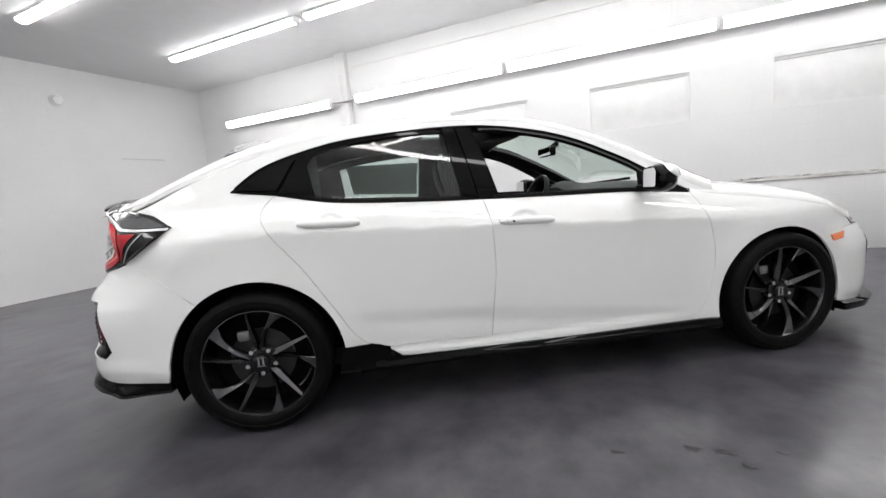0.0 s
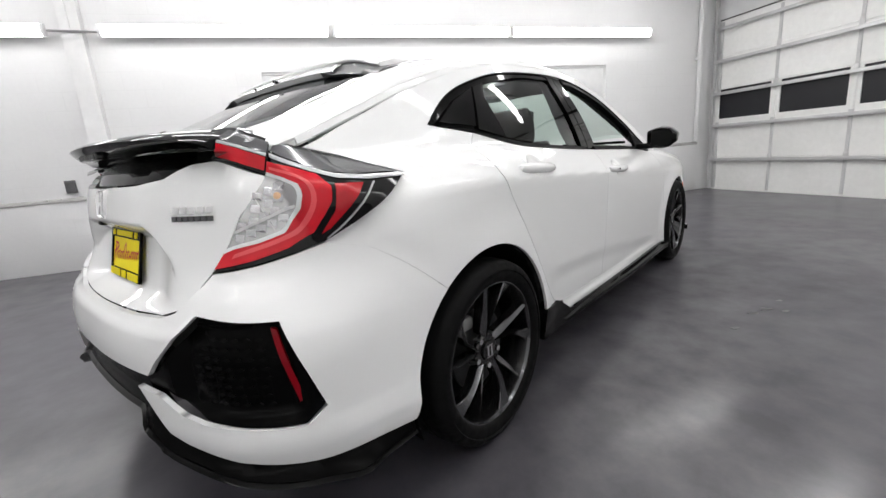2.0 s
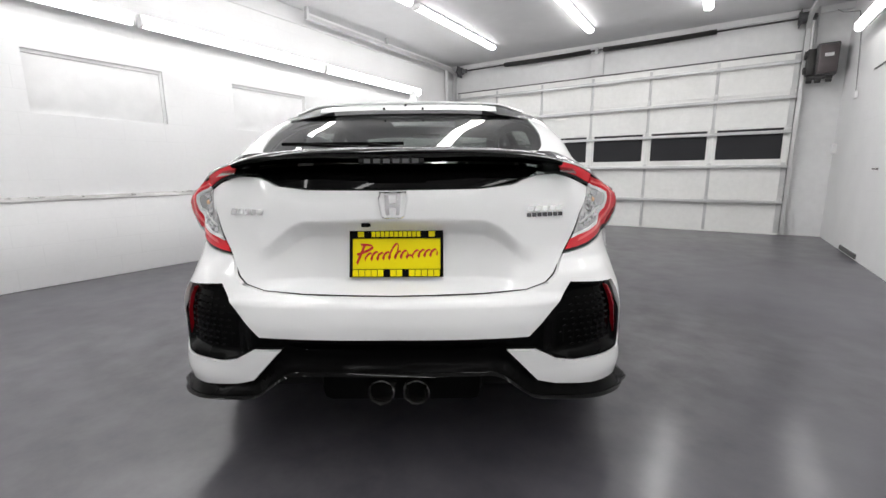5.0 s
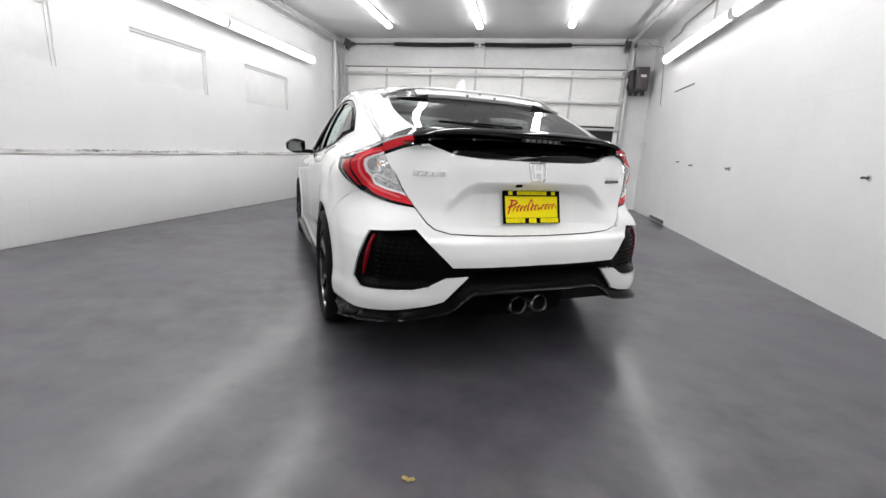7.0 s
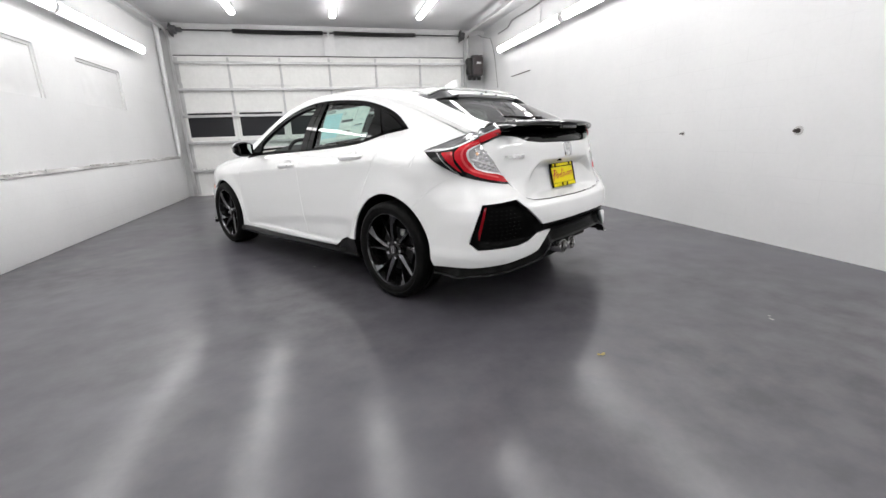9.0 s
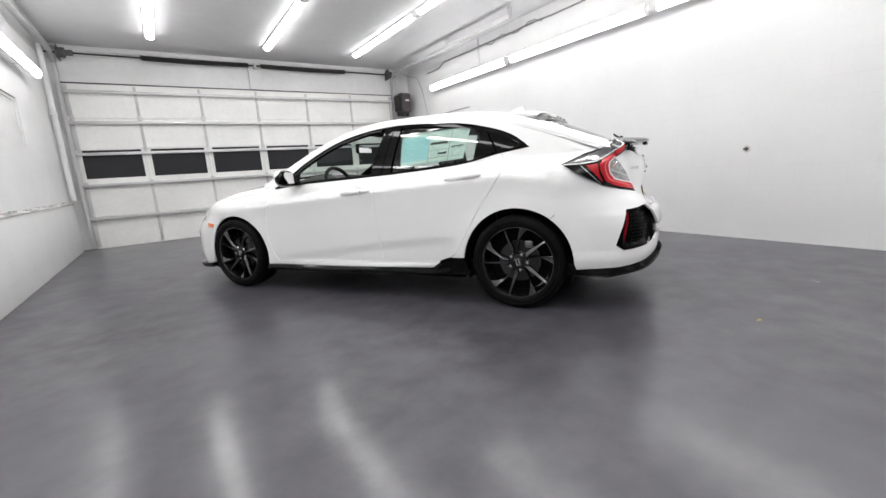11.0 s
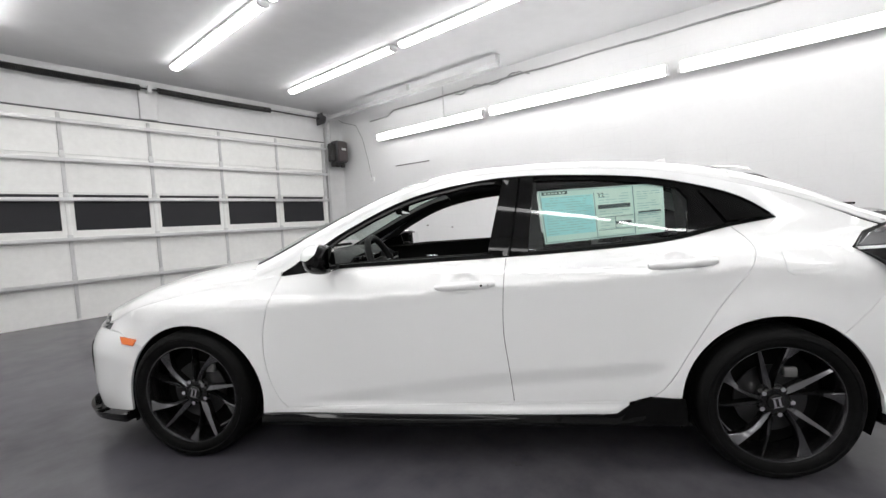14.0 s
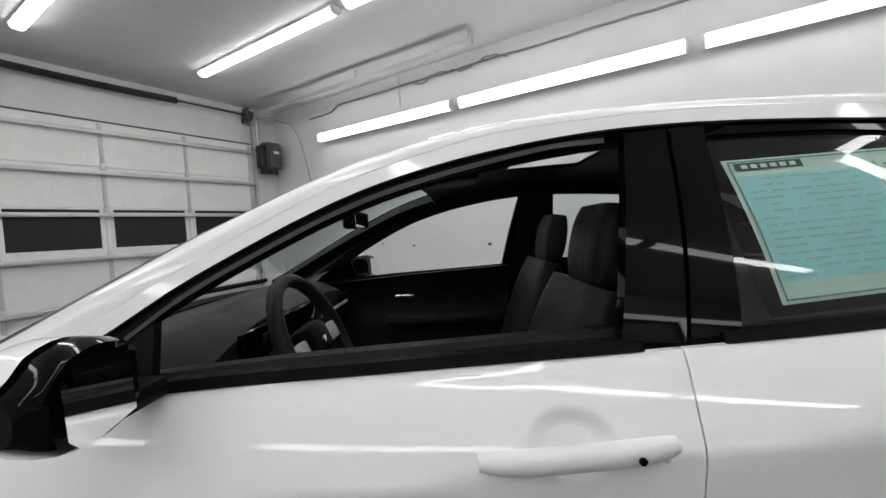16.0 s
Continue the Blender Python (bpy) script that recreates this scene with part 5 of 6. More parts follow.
        inner = [(0.842, 0.998), (0.895, 0.984), (0.930, 0.966), (0.938, 0.945), (0.928, 0.905), (0.88, 0.855), (0.78, 0.836), (0.69, 0.826), (0.645, 0.815)]
        Sheet().ribbon(inner, bowl[:-1], S, 30, 1, 0.008, 0.005).done("bowl_edge", M_LIGHTBAR, lamp, "pale inner edge")
        c = lamp_skin(s * 0.872, 0.940, 0.0)
        bm = bmesh.new()
        bmesh.ops.create_uvsphere(bm, u_segments=12, v_segments=8, radius=0.010, matrix=Matrix.Translation(c))
        part("amber_bulb", bm, M_BULB, lamp, "amber turn bulb")
        rng = random.Random(11)
        for k in range(20):
            i, j = k % 5, k // 5
            u, z = 0.715 + 0.042 * i + 0.014 * j + rng.uniform(-0.006, 0.006), 0.848 + 0.010 * i + 0.028 * j
            if z > 0.965 or u > 0.895 or z > 0.83 + (u - 0.66) * 0.92 - 0.01:
                continue
            bm = bmesh.new()
            q = [bm.verts.new(S(u + du, z + dz, 0.0035 + rng.uniform(0, 0.003))) for du, dz in ((-0.019, -0.005), (0.016, -0.010), (0.020, 0.009), (-0.014, 0.012))]
            m = bm.verts.new(S(u + 0.008, z - 0.003, 0.0062))
            for a in range(4):
                bm.faces.new((q[a], q[(a + 1) % 4], m))
            part("reflector_facet", bm, M_FACET, lamp, smooth=False)
        for u0, z0, u1, z1 in ((0.70, 0.868, 0.915, 0.918), (0.785, 0.942, 0.84, 0.868)):
            Sheet().ribbon([(u0, z0), (u1, z1)], [(u0 + 0.004, z0 - 0.006), (u1 + 0.004, z1 - 0.006)], S, 8, 1, 0.009, 0.004).done("bowl_rib", M_GREY, lamp)
        # strip on the tailgate
        strip = Sheet().panel([(0.842, 0.990), (0.72, 1.017), (0.61, 1.034), (0.545, 1.040), (0.548, 1.114), (0.62, 1.112), (0.74, 1.095), (0.884, 1.074), (0.858, 1.030)], S, 0.018, 0.001, 0.045, 0.0).done("gate_light", M_SMOKE, gate, "smoked upper strip of the tail light")
        Sheet().panel([(0.834, 1.001), (0.72, 1.026), (0.62, 1.042), (0.612, 1.076), (0.74, 1.056), (0.850, 1.031)], S, 0.02, 0.0, 0.004, 0.004).done("red_strip", M_RED, strip, "red lens strip")
        Sheet().panel([(0.612, 1.085), (0.74, 1.066), (0.856, 1.041), (0.874, 1.068), (0.74, 1.088), (0.62, 1.106)], S, 0.02, 0.0, 0.003, 0.003).done("clear_strip", M_SMOKETOP, strip, "smoked clear strip")
        Sheet().ribbon([(0.61, 1.084), (0.74, 1.065), (0.857, 1.040)], [(0.61, 1.077), (0.74, 1.058), (0.852, 1.033)], S, 14, 1, 0.005, 0.004).done("strip_edge", M_LENSEDGE, strip, "pale clear lens edge")
    # dark lower window and the spoiler over it
    win_half = [(0.0, 1.075), (0.50, 1.062), (0.56, 1.050), (0.52, 1.032), (0.47, 1.020), (0.42, 1.002), (0.29, 0.991), (0.0, 0.988)]
    Sheet().panel(both(win_half), lambda u, z, out=0.0: skin(u, z, out - 0.030), 0.03, 0.0, 0.0).done("lower_window", M_GLOSSBLACK, gate, "black lower tailgate window")
    bm = bmesh.new()
    ring = []
    for x in np.linspace(-0.565, 0.565, 41):
        a = abs(x) / 0.565
        z = 1.113 - 0.012 * a ** 2 - 0.022 * a ** 6
        y = -2.155 + 0.125 * a ** 2.2
        t = 0.016 + 0.012 * (1 - a)
        prof = [(0.135, 0.016), (0.05, 0.010), (0.0, 0.0), (-0.012, -0.008), (0.0, -t), (0.05, -t - 0.012), (0.12, -t - 0.012)]
        ring.append([bm.verts.new((x, y + dy, z + dz)) for dy, dz in prof])
    for a, b in zip(ring, ring[1:]):
        for k in range(7):
            bm.faces.new((a[k], a[(k + 1) % 7], b[(k + 1) % 7], b[k]))
    bm.faces.new(ring[0])
    bm.faces.new(ring[-1])
    spoiler = part("tail_spoiler", bm, M_GLOSSBLACK, gate, "gloss black tail spoiler", angle=60)
    bm = bmesh.new()
    box(bm, -0.105, 0.105, -2.150, -2.12, 1.066, 1.090, 0.006)
    part("brake_light", bm, M_SMOKE, spoiler, "dark centre brake light")
    bm = bmesh.new()
    for k in range(6):
        box(bm, -0.085 + 0.03 * k, -0.065 + 0.03 * k, -2.1535, -2.151, 1.071, 1.084)
    ob = part("led_cells", bm, M_OPENER, spoiler, smooth=False)
    ob["kind"] = "stuff"
    # wiper
    bm = bmesh.new()
    cylinder(bm, (0.0, -1.985, 1.118), (-0.36, -1.935, 1.146), 0.006, 8)
    cylinder(bm, (0.02, -1.995, 1.118), (-0.10, -1.97, 1.138), 0.010, 8)
    box(bm, -0.42, 0.02, -1.940, -1.932, 1.139, 1.150)
    part("rear_wiper", bm, M_BLACKPLASTIC, gate, "black rear wiper")
    # number plate with dealer frame: writing kept as bars
    plate = thing("plate", "", "")
    plate.parent = gate
    plate.matrix_basis = pose(0.004, -2.114, 0.776, -13, 0, 0)
    part("plate_sheet", box(bmesh.new(), -0.150, 0.150, 0.0, 0.002, -0.074, 0.074), M_YELLOW, plate, "bright yellow plate insert", False)
    bm = bmesh.new()
    for a in ((-0.156, 0.156, 0.050, 0.079), (-0.156, 0.156, -0.079, -0.052), (-0.156, -0.1465, -0.079, 0.079), (0.1465, 0.156, -0.079, 0.079)):
        box(bm, a[0], a[1], -0.005, 0.003, a[2], a[3])
    part("plate_frame", bm, M_BLACKPLASTIC, plate, "black plate frame", False)
    rng = random.Random(3)
    bars = [(-0.082 + 0.0150 * k, -0.070 + 0.0150 * k, 0.055, 0.073, -0.005) for k in range(11)] + [(-0.145 + 0.0208 * k, -0.1265 + 0.0208 * k, -0.0765, -0.054, -0.005) for k in range(14) if k not in (5, 8)]
    bars += [(-0.128, -0.108, 0.055, 0.073, -0.005), (0.108, 0.128, 0.055, 0.073, -0.005)]
    number_bars("frame_lettering", bars, M_YELLOW, plate, "yellow bars of lettering")["kind"] = "stuff"
    bm = bmesh.new()

    def stroke(pts, wide, prev=None):
        """A pen stroke with a slanted nib, leaning to the right."""
        for x, z in pts:
            x = 1.2 * x + 0.35 * z
            cur = [bm.verts.new((x + wide * 0.6, -0.002, z - wide)), bm.verts.new((x - wide * 0.6, -0.002, z + wide))]
            if prev:
                bm.faces.new((prev[0], prev[1], cur[1], cur[0]))
            prev = cur

    stroke([(-0.100 + 0.004 * t, -0.034 + 0.064 * t) for t in np.linspace(0, 1, 6)], 0.0042)
    stroke([(-0.108 + 0.030 * math.sin(math.pi * t) * (1 + 0.4 * t), 0.030 - 0.034 * t + 0.010 * math.sin(math.pi * t)) for t in np.linspace(0, 1, 12)], 0.0038)
    tall = (1.0, 1.15, 0.95, 1.0, 2.1, 1.0, 1.05, 0.35, 1.0, 1.0, 0.95, 0.95)
    pts = []
    for k, h in enumerate(tall):
        for t in np.linspace(0, 1, 10)[:-1]:
            a = 2 * math.pi * t
            pts.append((-0.080 + 0.0160 * (k + t) - 0.0050 * math.sin(a), -0.024 + 0.0012 * (k + t) + 0.0125 * h * (1 - math.cos(a))))
    stroke(pts, 0.0030)
    part("script_bar", bm, M_PLATERED, plate, "red script stroke", False)
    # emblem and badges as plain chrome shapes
    def on(x, z, o=0.0):
        return tail_skin(at_x(abs(x)) * (1 if x >= 0 else -1), z, o)

    bm = bmesh.new()
    corners = [(-0.046, 0.985), (0.046, 0.985), (0.050, 0.96), (0.040, 0.905), (0.030, 0.898), (-0.030, 0.898), (-0.040, 0.905), (-0.050, 0.96)]
    rings = []
    for k, o in ((1.0, -0.002), (0.99, 0.004), (0.93, 0.009), (0.86, 0.004), (0.85, -0.002)):
        rings.append([bm.verts.new(on(x * k, 0.9385 + (z - 0.9415) * k, o)) for x, z in corners])
    for a, b in zip(rings, rings[1:]):
        for i in range(8):
            bm.faces.new((a[i], a[(i + 1) % 8], b[(i + 1) % 8], b[i]))
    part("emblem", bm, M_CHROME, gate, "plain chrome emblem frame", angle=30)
    bm = bmesh.new()
    for s in (1, -1):
        q = [on(s * x, z, o) for o in (0.008, 0.0) for x, z in ((0.013, 0.972), (0.027, 0.972), (0.022, 0.908), (0.011, 0.908))]
        vs = [bm.verts.new(p) for p in q]
        bm.faces.new(vs[:4])
        for i in range(4):
            bm.faces.new((vs[i], vs[(i + 1) % 4], vs[4 + (i + 1) % 4], vs[4 + i]))
    q = [bm.verts.new(on(x, z, 0.006)) for x, z in ((-0.014, 0.945), (0.014, 0.945), (0.014, 0.933), (-0.014, 0.933))]
    bm.faces.new(q)
    part("emblem_mark", bm, M_CHROME, gate, smooth=False)

    def badge(x0, x1, z0, z1, count, slant, mat, name, label):
        bm = bmesh.new()
        w = (x1 - x0) / count
        for k in range(count):
            a = x0 + w * k + w * 0.12
            b = x0 + w * (k + 1) - w * 0.12
            q = [on(a, z0, 0.0), on(b, z0, 0.0), on(b + slant, z1, 0.0), on(a + slant, z1, 0.0), on(a, z0, 0.004), on(b, z0, 0.004), on(b + slant, z1, 0.004), on(a + slant, z1, 0.004)]
            vs = [bm.verts.new(p) for p in q]
            for f in ((4, 5, 6, 7), (0, 1, 5, 4), (1, 2, 6, 5), (2, 3, 7, 6), (3, 0, 4, 7)):
                bm.faces.new([vs[i] for i in f])
        part(name, bm, mat, gate, label, False)

    badge(-0.612, -0.462, 0.906, 0.924, 5, 0.004, M_CHROME, "name_badge", "chrome name badge as bars")
    badge(0.458, 0.604, 0.912, 0.928, 5, 0.004, M_CHROME, "trim_badge", "chrome trim badge as bars")
    badge(0.458, 0.604, 0.893, 0.906, 7, 0.0, M_RIM, "trim_badge", "dark trim badge as bars")
    # camera and grip under the crease
    bm = bmesh.new()
    box(bm, -0.105, -0.075, -2.145, -2.105, 0.868, 0.882, 0.004)
    part("rear_camera", bm, M_BLACKPLASTIC, gate)
    # exhaust
    for x in (-0.055, 0.065):
        bm = bmesh.new()
        prof = [(0.036, -2.04), (0.0375, -2.155), (0.039, -2.167), (0.0425, -2.175), (0.046, -2.170), (0.0475, -2.158), (0.046, -2.04)]
        rings = [[bm.verts.new((x + r * math.cos(a), y, 0.304 + r * math.sin(a))) for a in np.linspace(0, 2 * math.pi, 29)[:-1]] for r, y in prof]
        for p, q in zip(rings, rings[1:]):
            for i in range(28):
                bm.faces.new((p[i], p[(i + 1) % 28], q[(i + 1) % 28], q[i]))
        pipe = part("exhaust_tip", bm, M_TIP, car, "polished exhaust tip", angle=60)
        part("pipe_throat", cylinder(bmesh.new(), (x, -2.0, 0.304), (x, -2.10, 0.304), 0.037, 20), M_UNDER, pipe)
    part("silencer", box(bmesh.new(), -0.30, 0.30, -2.06, -1.72, 0.20, 0.36, 0.04), M_UNDER, car)
    return gate


# ---------------------------------------------------------------- roof, glass and bonnet
def build_top(gate):
    def strip(v0, v1, ys, mat, name, host=car, label="", out=0.0, m=4, n=40, lip=0.012):
        return Sheet().ribbon([(y, v0) for y in ys], [(y, v1) for y in ys], top, n, m, out, lip).done(name, mat, host, label)

    # roof with an opening for the sunroof
    Y0, Y1, V = -0.42, -0.14, 0.40
    sh = Sheet()
    sh.ribbon([(0.13, -0.965), (0.13, 0.965)], [(Y1, -0.965), (Y1, 0.965)], top, 24, 6, 0.0, 0.0)
    sh.ribbon([(Y0, -0.965), (Y0, 0.965)], [(-1.26, -0.965), (-1.26, 0.965)], top, 24, 14, 0.0, 0.0)
    for s in (1, -1):
        sh.ribbon([(Y1, s * V), (Y0, s * V)], [(Y1, s * 0.965), (Y0, s * 0.965)], top, 14, 8, 0.0, 0.0)
    sh.edge(top, [(Y1, -V), (Y1, V), (Y0, V), (Y0, -V)], True, 0.0, 0.03)
    roof = sh.done("roof", M_PAINT, car)
    p = Sheet().ribbon([(Y1 - 0.005, -V + 0.01), (Y1 - 0.005, V - 0.01)], [(Y0 + 0.005, -V + 0.01), (Y0 + 0.005, V - 0.01)], top, 12, 8, 0.002, 0.0).done("sunroof_glass", M_GLASS, roof, "tinted sunroof glass")
    p.visible_shadow = False
    for s in (1, -1):
        strip(s * 0.965, s * 1.0, np.linspace(1.0, -1.26, 40), M_PAINT, "roof_rail", roof, m=6, n=60, lip=0.006)
        strip(s * 0.9935, s * 1.0, np.linspace(-1.26, -1.86, 20), M_PAINT, "roof_rail", roof, m=4, n=30, lip=0.006)
        strip(s * 0.948, s * 0.965, np.linspace(1.0, 0.13, 24), M_PAINT, "windscreen_pillar", m=2, n=24)
        strip(s * 0.905, s * 0.948, np.linspace(1.0, 0.13, 24), M_GLOSSBLACK, "windscreen_trim", label="black windscreen edge trim", m=2, n=24, out=-0.003)
        Sheet().ribbon([(y, s * 0.955) for y in np.linspace(-1.2, -1.93, 10)], [(y, s * 1.0) for y in np.linspace(-1.2, -1.93, 10)], lambda y, v, out=0.0: top(y, v) - Vector((s * 0.006, 0, 0.003)), 24, 8, 0.0, 0.0).done("pillar_channel", M_PAINT, car)
    ws = strip(-0.905, 0.905, np.linspace(0.93, 0.15, 20), M_WINDSCREEN, "windscreen", label="green-tinted windscreen", m=20, n=20, out=-0.004, lip=0.0)
    ws.visible_shadow = False
    # headliner and inner pillars
    sh = Sheet()
    sh.ribbon([(0.16, -0.97), (0.16, 0.97)], [(Y1, -0.97), (Y1, 0.97)], top, 16, 4, -0.045, 0.0)
    sh.ribbon([(Y0, -0.97), (Y0, 0.97)], [(-1.35, -0.97), (-1.35, 0.97)], top, 16, 10, -0.045, 0.0)
    for s in (1, -1):
        sh.ribbon([(Y1, s * V), (Y0, s * V)], [(Y1, s * 0.97), (Y0, s * 0.97)], top, 12, 4, -0.045, 0.0)
        sh.ribbon([(y, s * 0.85) for y in (0.93, 0.5, 0.16)], [(y, s * 0.97) for y in (0.93, 0.5, 0.16)], top, 16, 2, -0.055, 0.0)
        sh.ribbon([(y, s * 0.85) for y in (0.93, 0.5, 0.16)], [(y, s * 0.90) for y in (0.93, 0.5, 0.16)], lambda y, v, out=0.0: top(y, v, -0.055 + 0.045 * (abs(v) - 0.85) / 0.05), 16, 1, 0.0, 0.0)
    sh.done("headliner", M_CABIN, car, "dark headliner")
    for s in (1, -1):
        S = lambda u, z, out=0.0: skin(s * u, z, out)
        Sheet().ribbon(side([(y, z + 0.02) for y, z in cut(DLO_TOP, -1.40, 0.80)]), side([(y, z - 0.030) for y, z in cut(DLO_TOP, -1.30, 0.66)]), S, 30, 2, -0.045, 0.0).done("inner_rail", M_CABIN, car)
        Sheet().panel(side([(-0.25, 1.33), (-0.40, 1.33), (-0.42, 0.96), (-0.20, 0.96)]), S, 0.1, 0.0, 0.0, -0.05).done("inner_pillar", M_CABIN, car)
        Sheet().panel(side([(-1.02, 1.26), (-1.30, 1.20), (-1.70, 1.08), (-1.70, 0.90), (-1.00, 0.90)]), S, 0.1, 0.0, 0.0, -0.05).done("inner_pillar", M_CABIN, car)
    # tailgate upper frame, its window and the roof spoiler
    for s in (1, -1):
        inner = rounded([(-1.262, s * 0.80), (-1.45, s * 0.82), (-1.62, s * 0.832), (-1.78, s * 0.815), (-1.87, s * 0.755), (-1.925, s * 0.64)], 5)
        outer = [(y, s * 0.992) for y in np.linspace(-1.262, -1.925, 12)]
        Sheet().ribbon(inner, outer, top, 30, 14, 0.0, 0.012).done("gate_pillar", M_PAINT, gate)
    Sheet().panel([(-1.30, -0.80), (-1.30, 0.80), (-1.45, 0.82), (-1.70, 0.86), (-1.92, 0.90), (-2.04, 0.92), (-2.04, -0.92), (-1.92, -0.90), (-1.70, -0.86), (-1.45, -0.82)], top, 0.08, 0.0, 0.0, -0.004).done("rear_window", M_DARKTINT, gate, "dark tailgate window")
    def section(v):
        """Front, crown, tail edge, pocket and sill of the roof spoiler at v."""
        w = 1 - 0.65 * smooth(0.62, 0.80, abs(v))
        f, r, q = top(-1.235, v, 0.003), top(-1.40, v), top(-1.45, v)
        tail = r + Vector((0, -0.016 * w, 0.006 + 0.028 * w))
        return f, (f + tail) / 2 + Vector((0, 0, 0.008)), tail, (tail + q) / 2 + Vector((0, -0.012, 0.004)), q + Vector((0, -0.034 * w, 0.006)), q - Vector((0, 0.02, 0.008))

    def loft(vs, pick, mat, name, host, label="", closed=True, angle=50):
        bm = bmesh.new()
        rows = [[bm.verts.new(p) for p in pick(v)] for v in vs]
        n = len(rows[0])
        for p, q in zip(rows, rows[1:]):
            for k in range(n if closed else n - 1):
                bm.faces.new((p[k], p[(k + 1) % n], q[(k + 1) % n], q[k]))
        if closed:
            bm.faces.new(rows[0])
            bm.faces.new(rows[-1])
        return part(name, bm, mat, host, label, angle=angle)

    def blade(v):
        f, c, t, pk, sl, q = section(v)
        return f, c, t, t + Vector((0, -0.003, -0.006)), t + Vector((0, 0.006, -0.014)), f - Vector((0, 0.02, 0.006))

    def pocket(v):
        f, c, t, pk, sl, q = section(v)
        return t + Vector((0, 0.006, -0.013)), pk, sl, q

    def fairing(v):
        f, c, t, pk, sl, q = section(v)
        e = smooth(0.50, 0.62, abs(v))
        low = t + Vector((0, 0.004, -0.012))
        return low, (low + sl) / 2 + (pk - (low + sl) / 2) * (1 - e) * 0.9, sl - Vector((0, 0.006 * e, 0.014 * e)), q - Vector((0, 0, 0.006 * e)), f - Vector((0, 0.03, 0.012))

    rs = loft(np.linspace(-0.80, 0.80, 41), blade, M_PAINT, "roof_spoiler", gate, "white roof spoiler")
    # the face's pale colour stands in for lamps mirrored in the glass
    loft(np.linspace(-0.60, 0.60, 25), pocket, M_POCKET, "spoiler_face", rs, "glossy rear spoiler face, pale in place of light reflected in glass", False)
    for s in (1, -1):
        loft([s * v for v in np.linspace(0.50, 0.86, 14)], fairing, M_GREYSPOILER, "spoiler_end", rs, "dark grey spoiler end")
    for v, up in ((-0.16, 0), (-0.02, 1), (0.10, 0)):
        p = (pocket(v)[1] if up else (pocket(v)[2] + Vector((0, 0.004, 0.004))))
        part("clip", box(bmesh.new(), p.x - 0.005, p.x + 0.005, p.y - 0.007, p.y + 0.004, p.z - (0.010 if up else 0.003), p.z + (0.006 if up else 0.007), 0.002), M_BLACKPLASTIC, rs)
    bm = bmesh.new()
    base = top(-1.12, 0.0)
    vs = []
    for y, w, h in ((0.09, 0.004, 0.004), (0.03, 0.028, 0.03), (-0.03, 0.032, 0.055), (-0.075, 0.020, 0.062), (-0.085, 0.012, 0.002)):
        vs.append([bm.verts.new(base + Vector((x, y, z))) for x, z in ((-w, -0.01), (-w * 0.35, h), (w * 0.35, h), (w, -0.01))])
    for a, b in zip(vs, vs[1:]):
        for k in range(3):
            bm.faces.new((a[k], a[k + 1], b[k + 1], b[k]))
    bm.faces.new(vs[-1])
    part("antenna_fin", bm, M_PAINT, roof, angle=60)
    # bonnet, cowl
    ys = [(y, 0.0) for y in (1.0, 1.3, 1.6, 1.86, 2.02)]
    sh = Sheet()
    sh.panel([(0.985, -0.80), (0.985, 0.80), (1.06, 0.885), (1.5, 0.882), (1.95, 0.88), (2.06, 0.78), (2.08, 0.0), (2.06, -0.78), (1.95, -0.88), (1.5, -0.882), (1.06, -0.885)], front_top, 0.06, 0.003, 0.02)
    sh.done("bonnet", M_PAINT, car)
    sh = Sheet()
    sh.ribbon([(1.075, v) for v in np.linspace(-0.95, 0.95, 13)], [(0.86, v) for v in np.linspace(-0.9, 0.9, 13)], lambda y, v, out=0.0: front_top(y, v, out - 0.014), 24, 6, 0.0, 0.0)
    sh.done("cowl", M_BLACKPLASTIC, car, "black windscreen cowl")
    bm = bmesh.new()
    for x0 in (-0.55, 0.05):
        a, b = front_top(0.905, x0 / 0.75) + Vector((0, 0.05, 0.012)), front_top(0.905, (x0 + 0.5) / 0.75) + Vector((0, 0.05, 0.018))
        cylinder(bm, a, b, 0.010, 8)
    part("front_wipers", bm, M_BLACKPLASTIC, car)


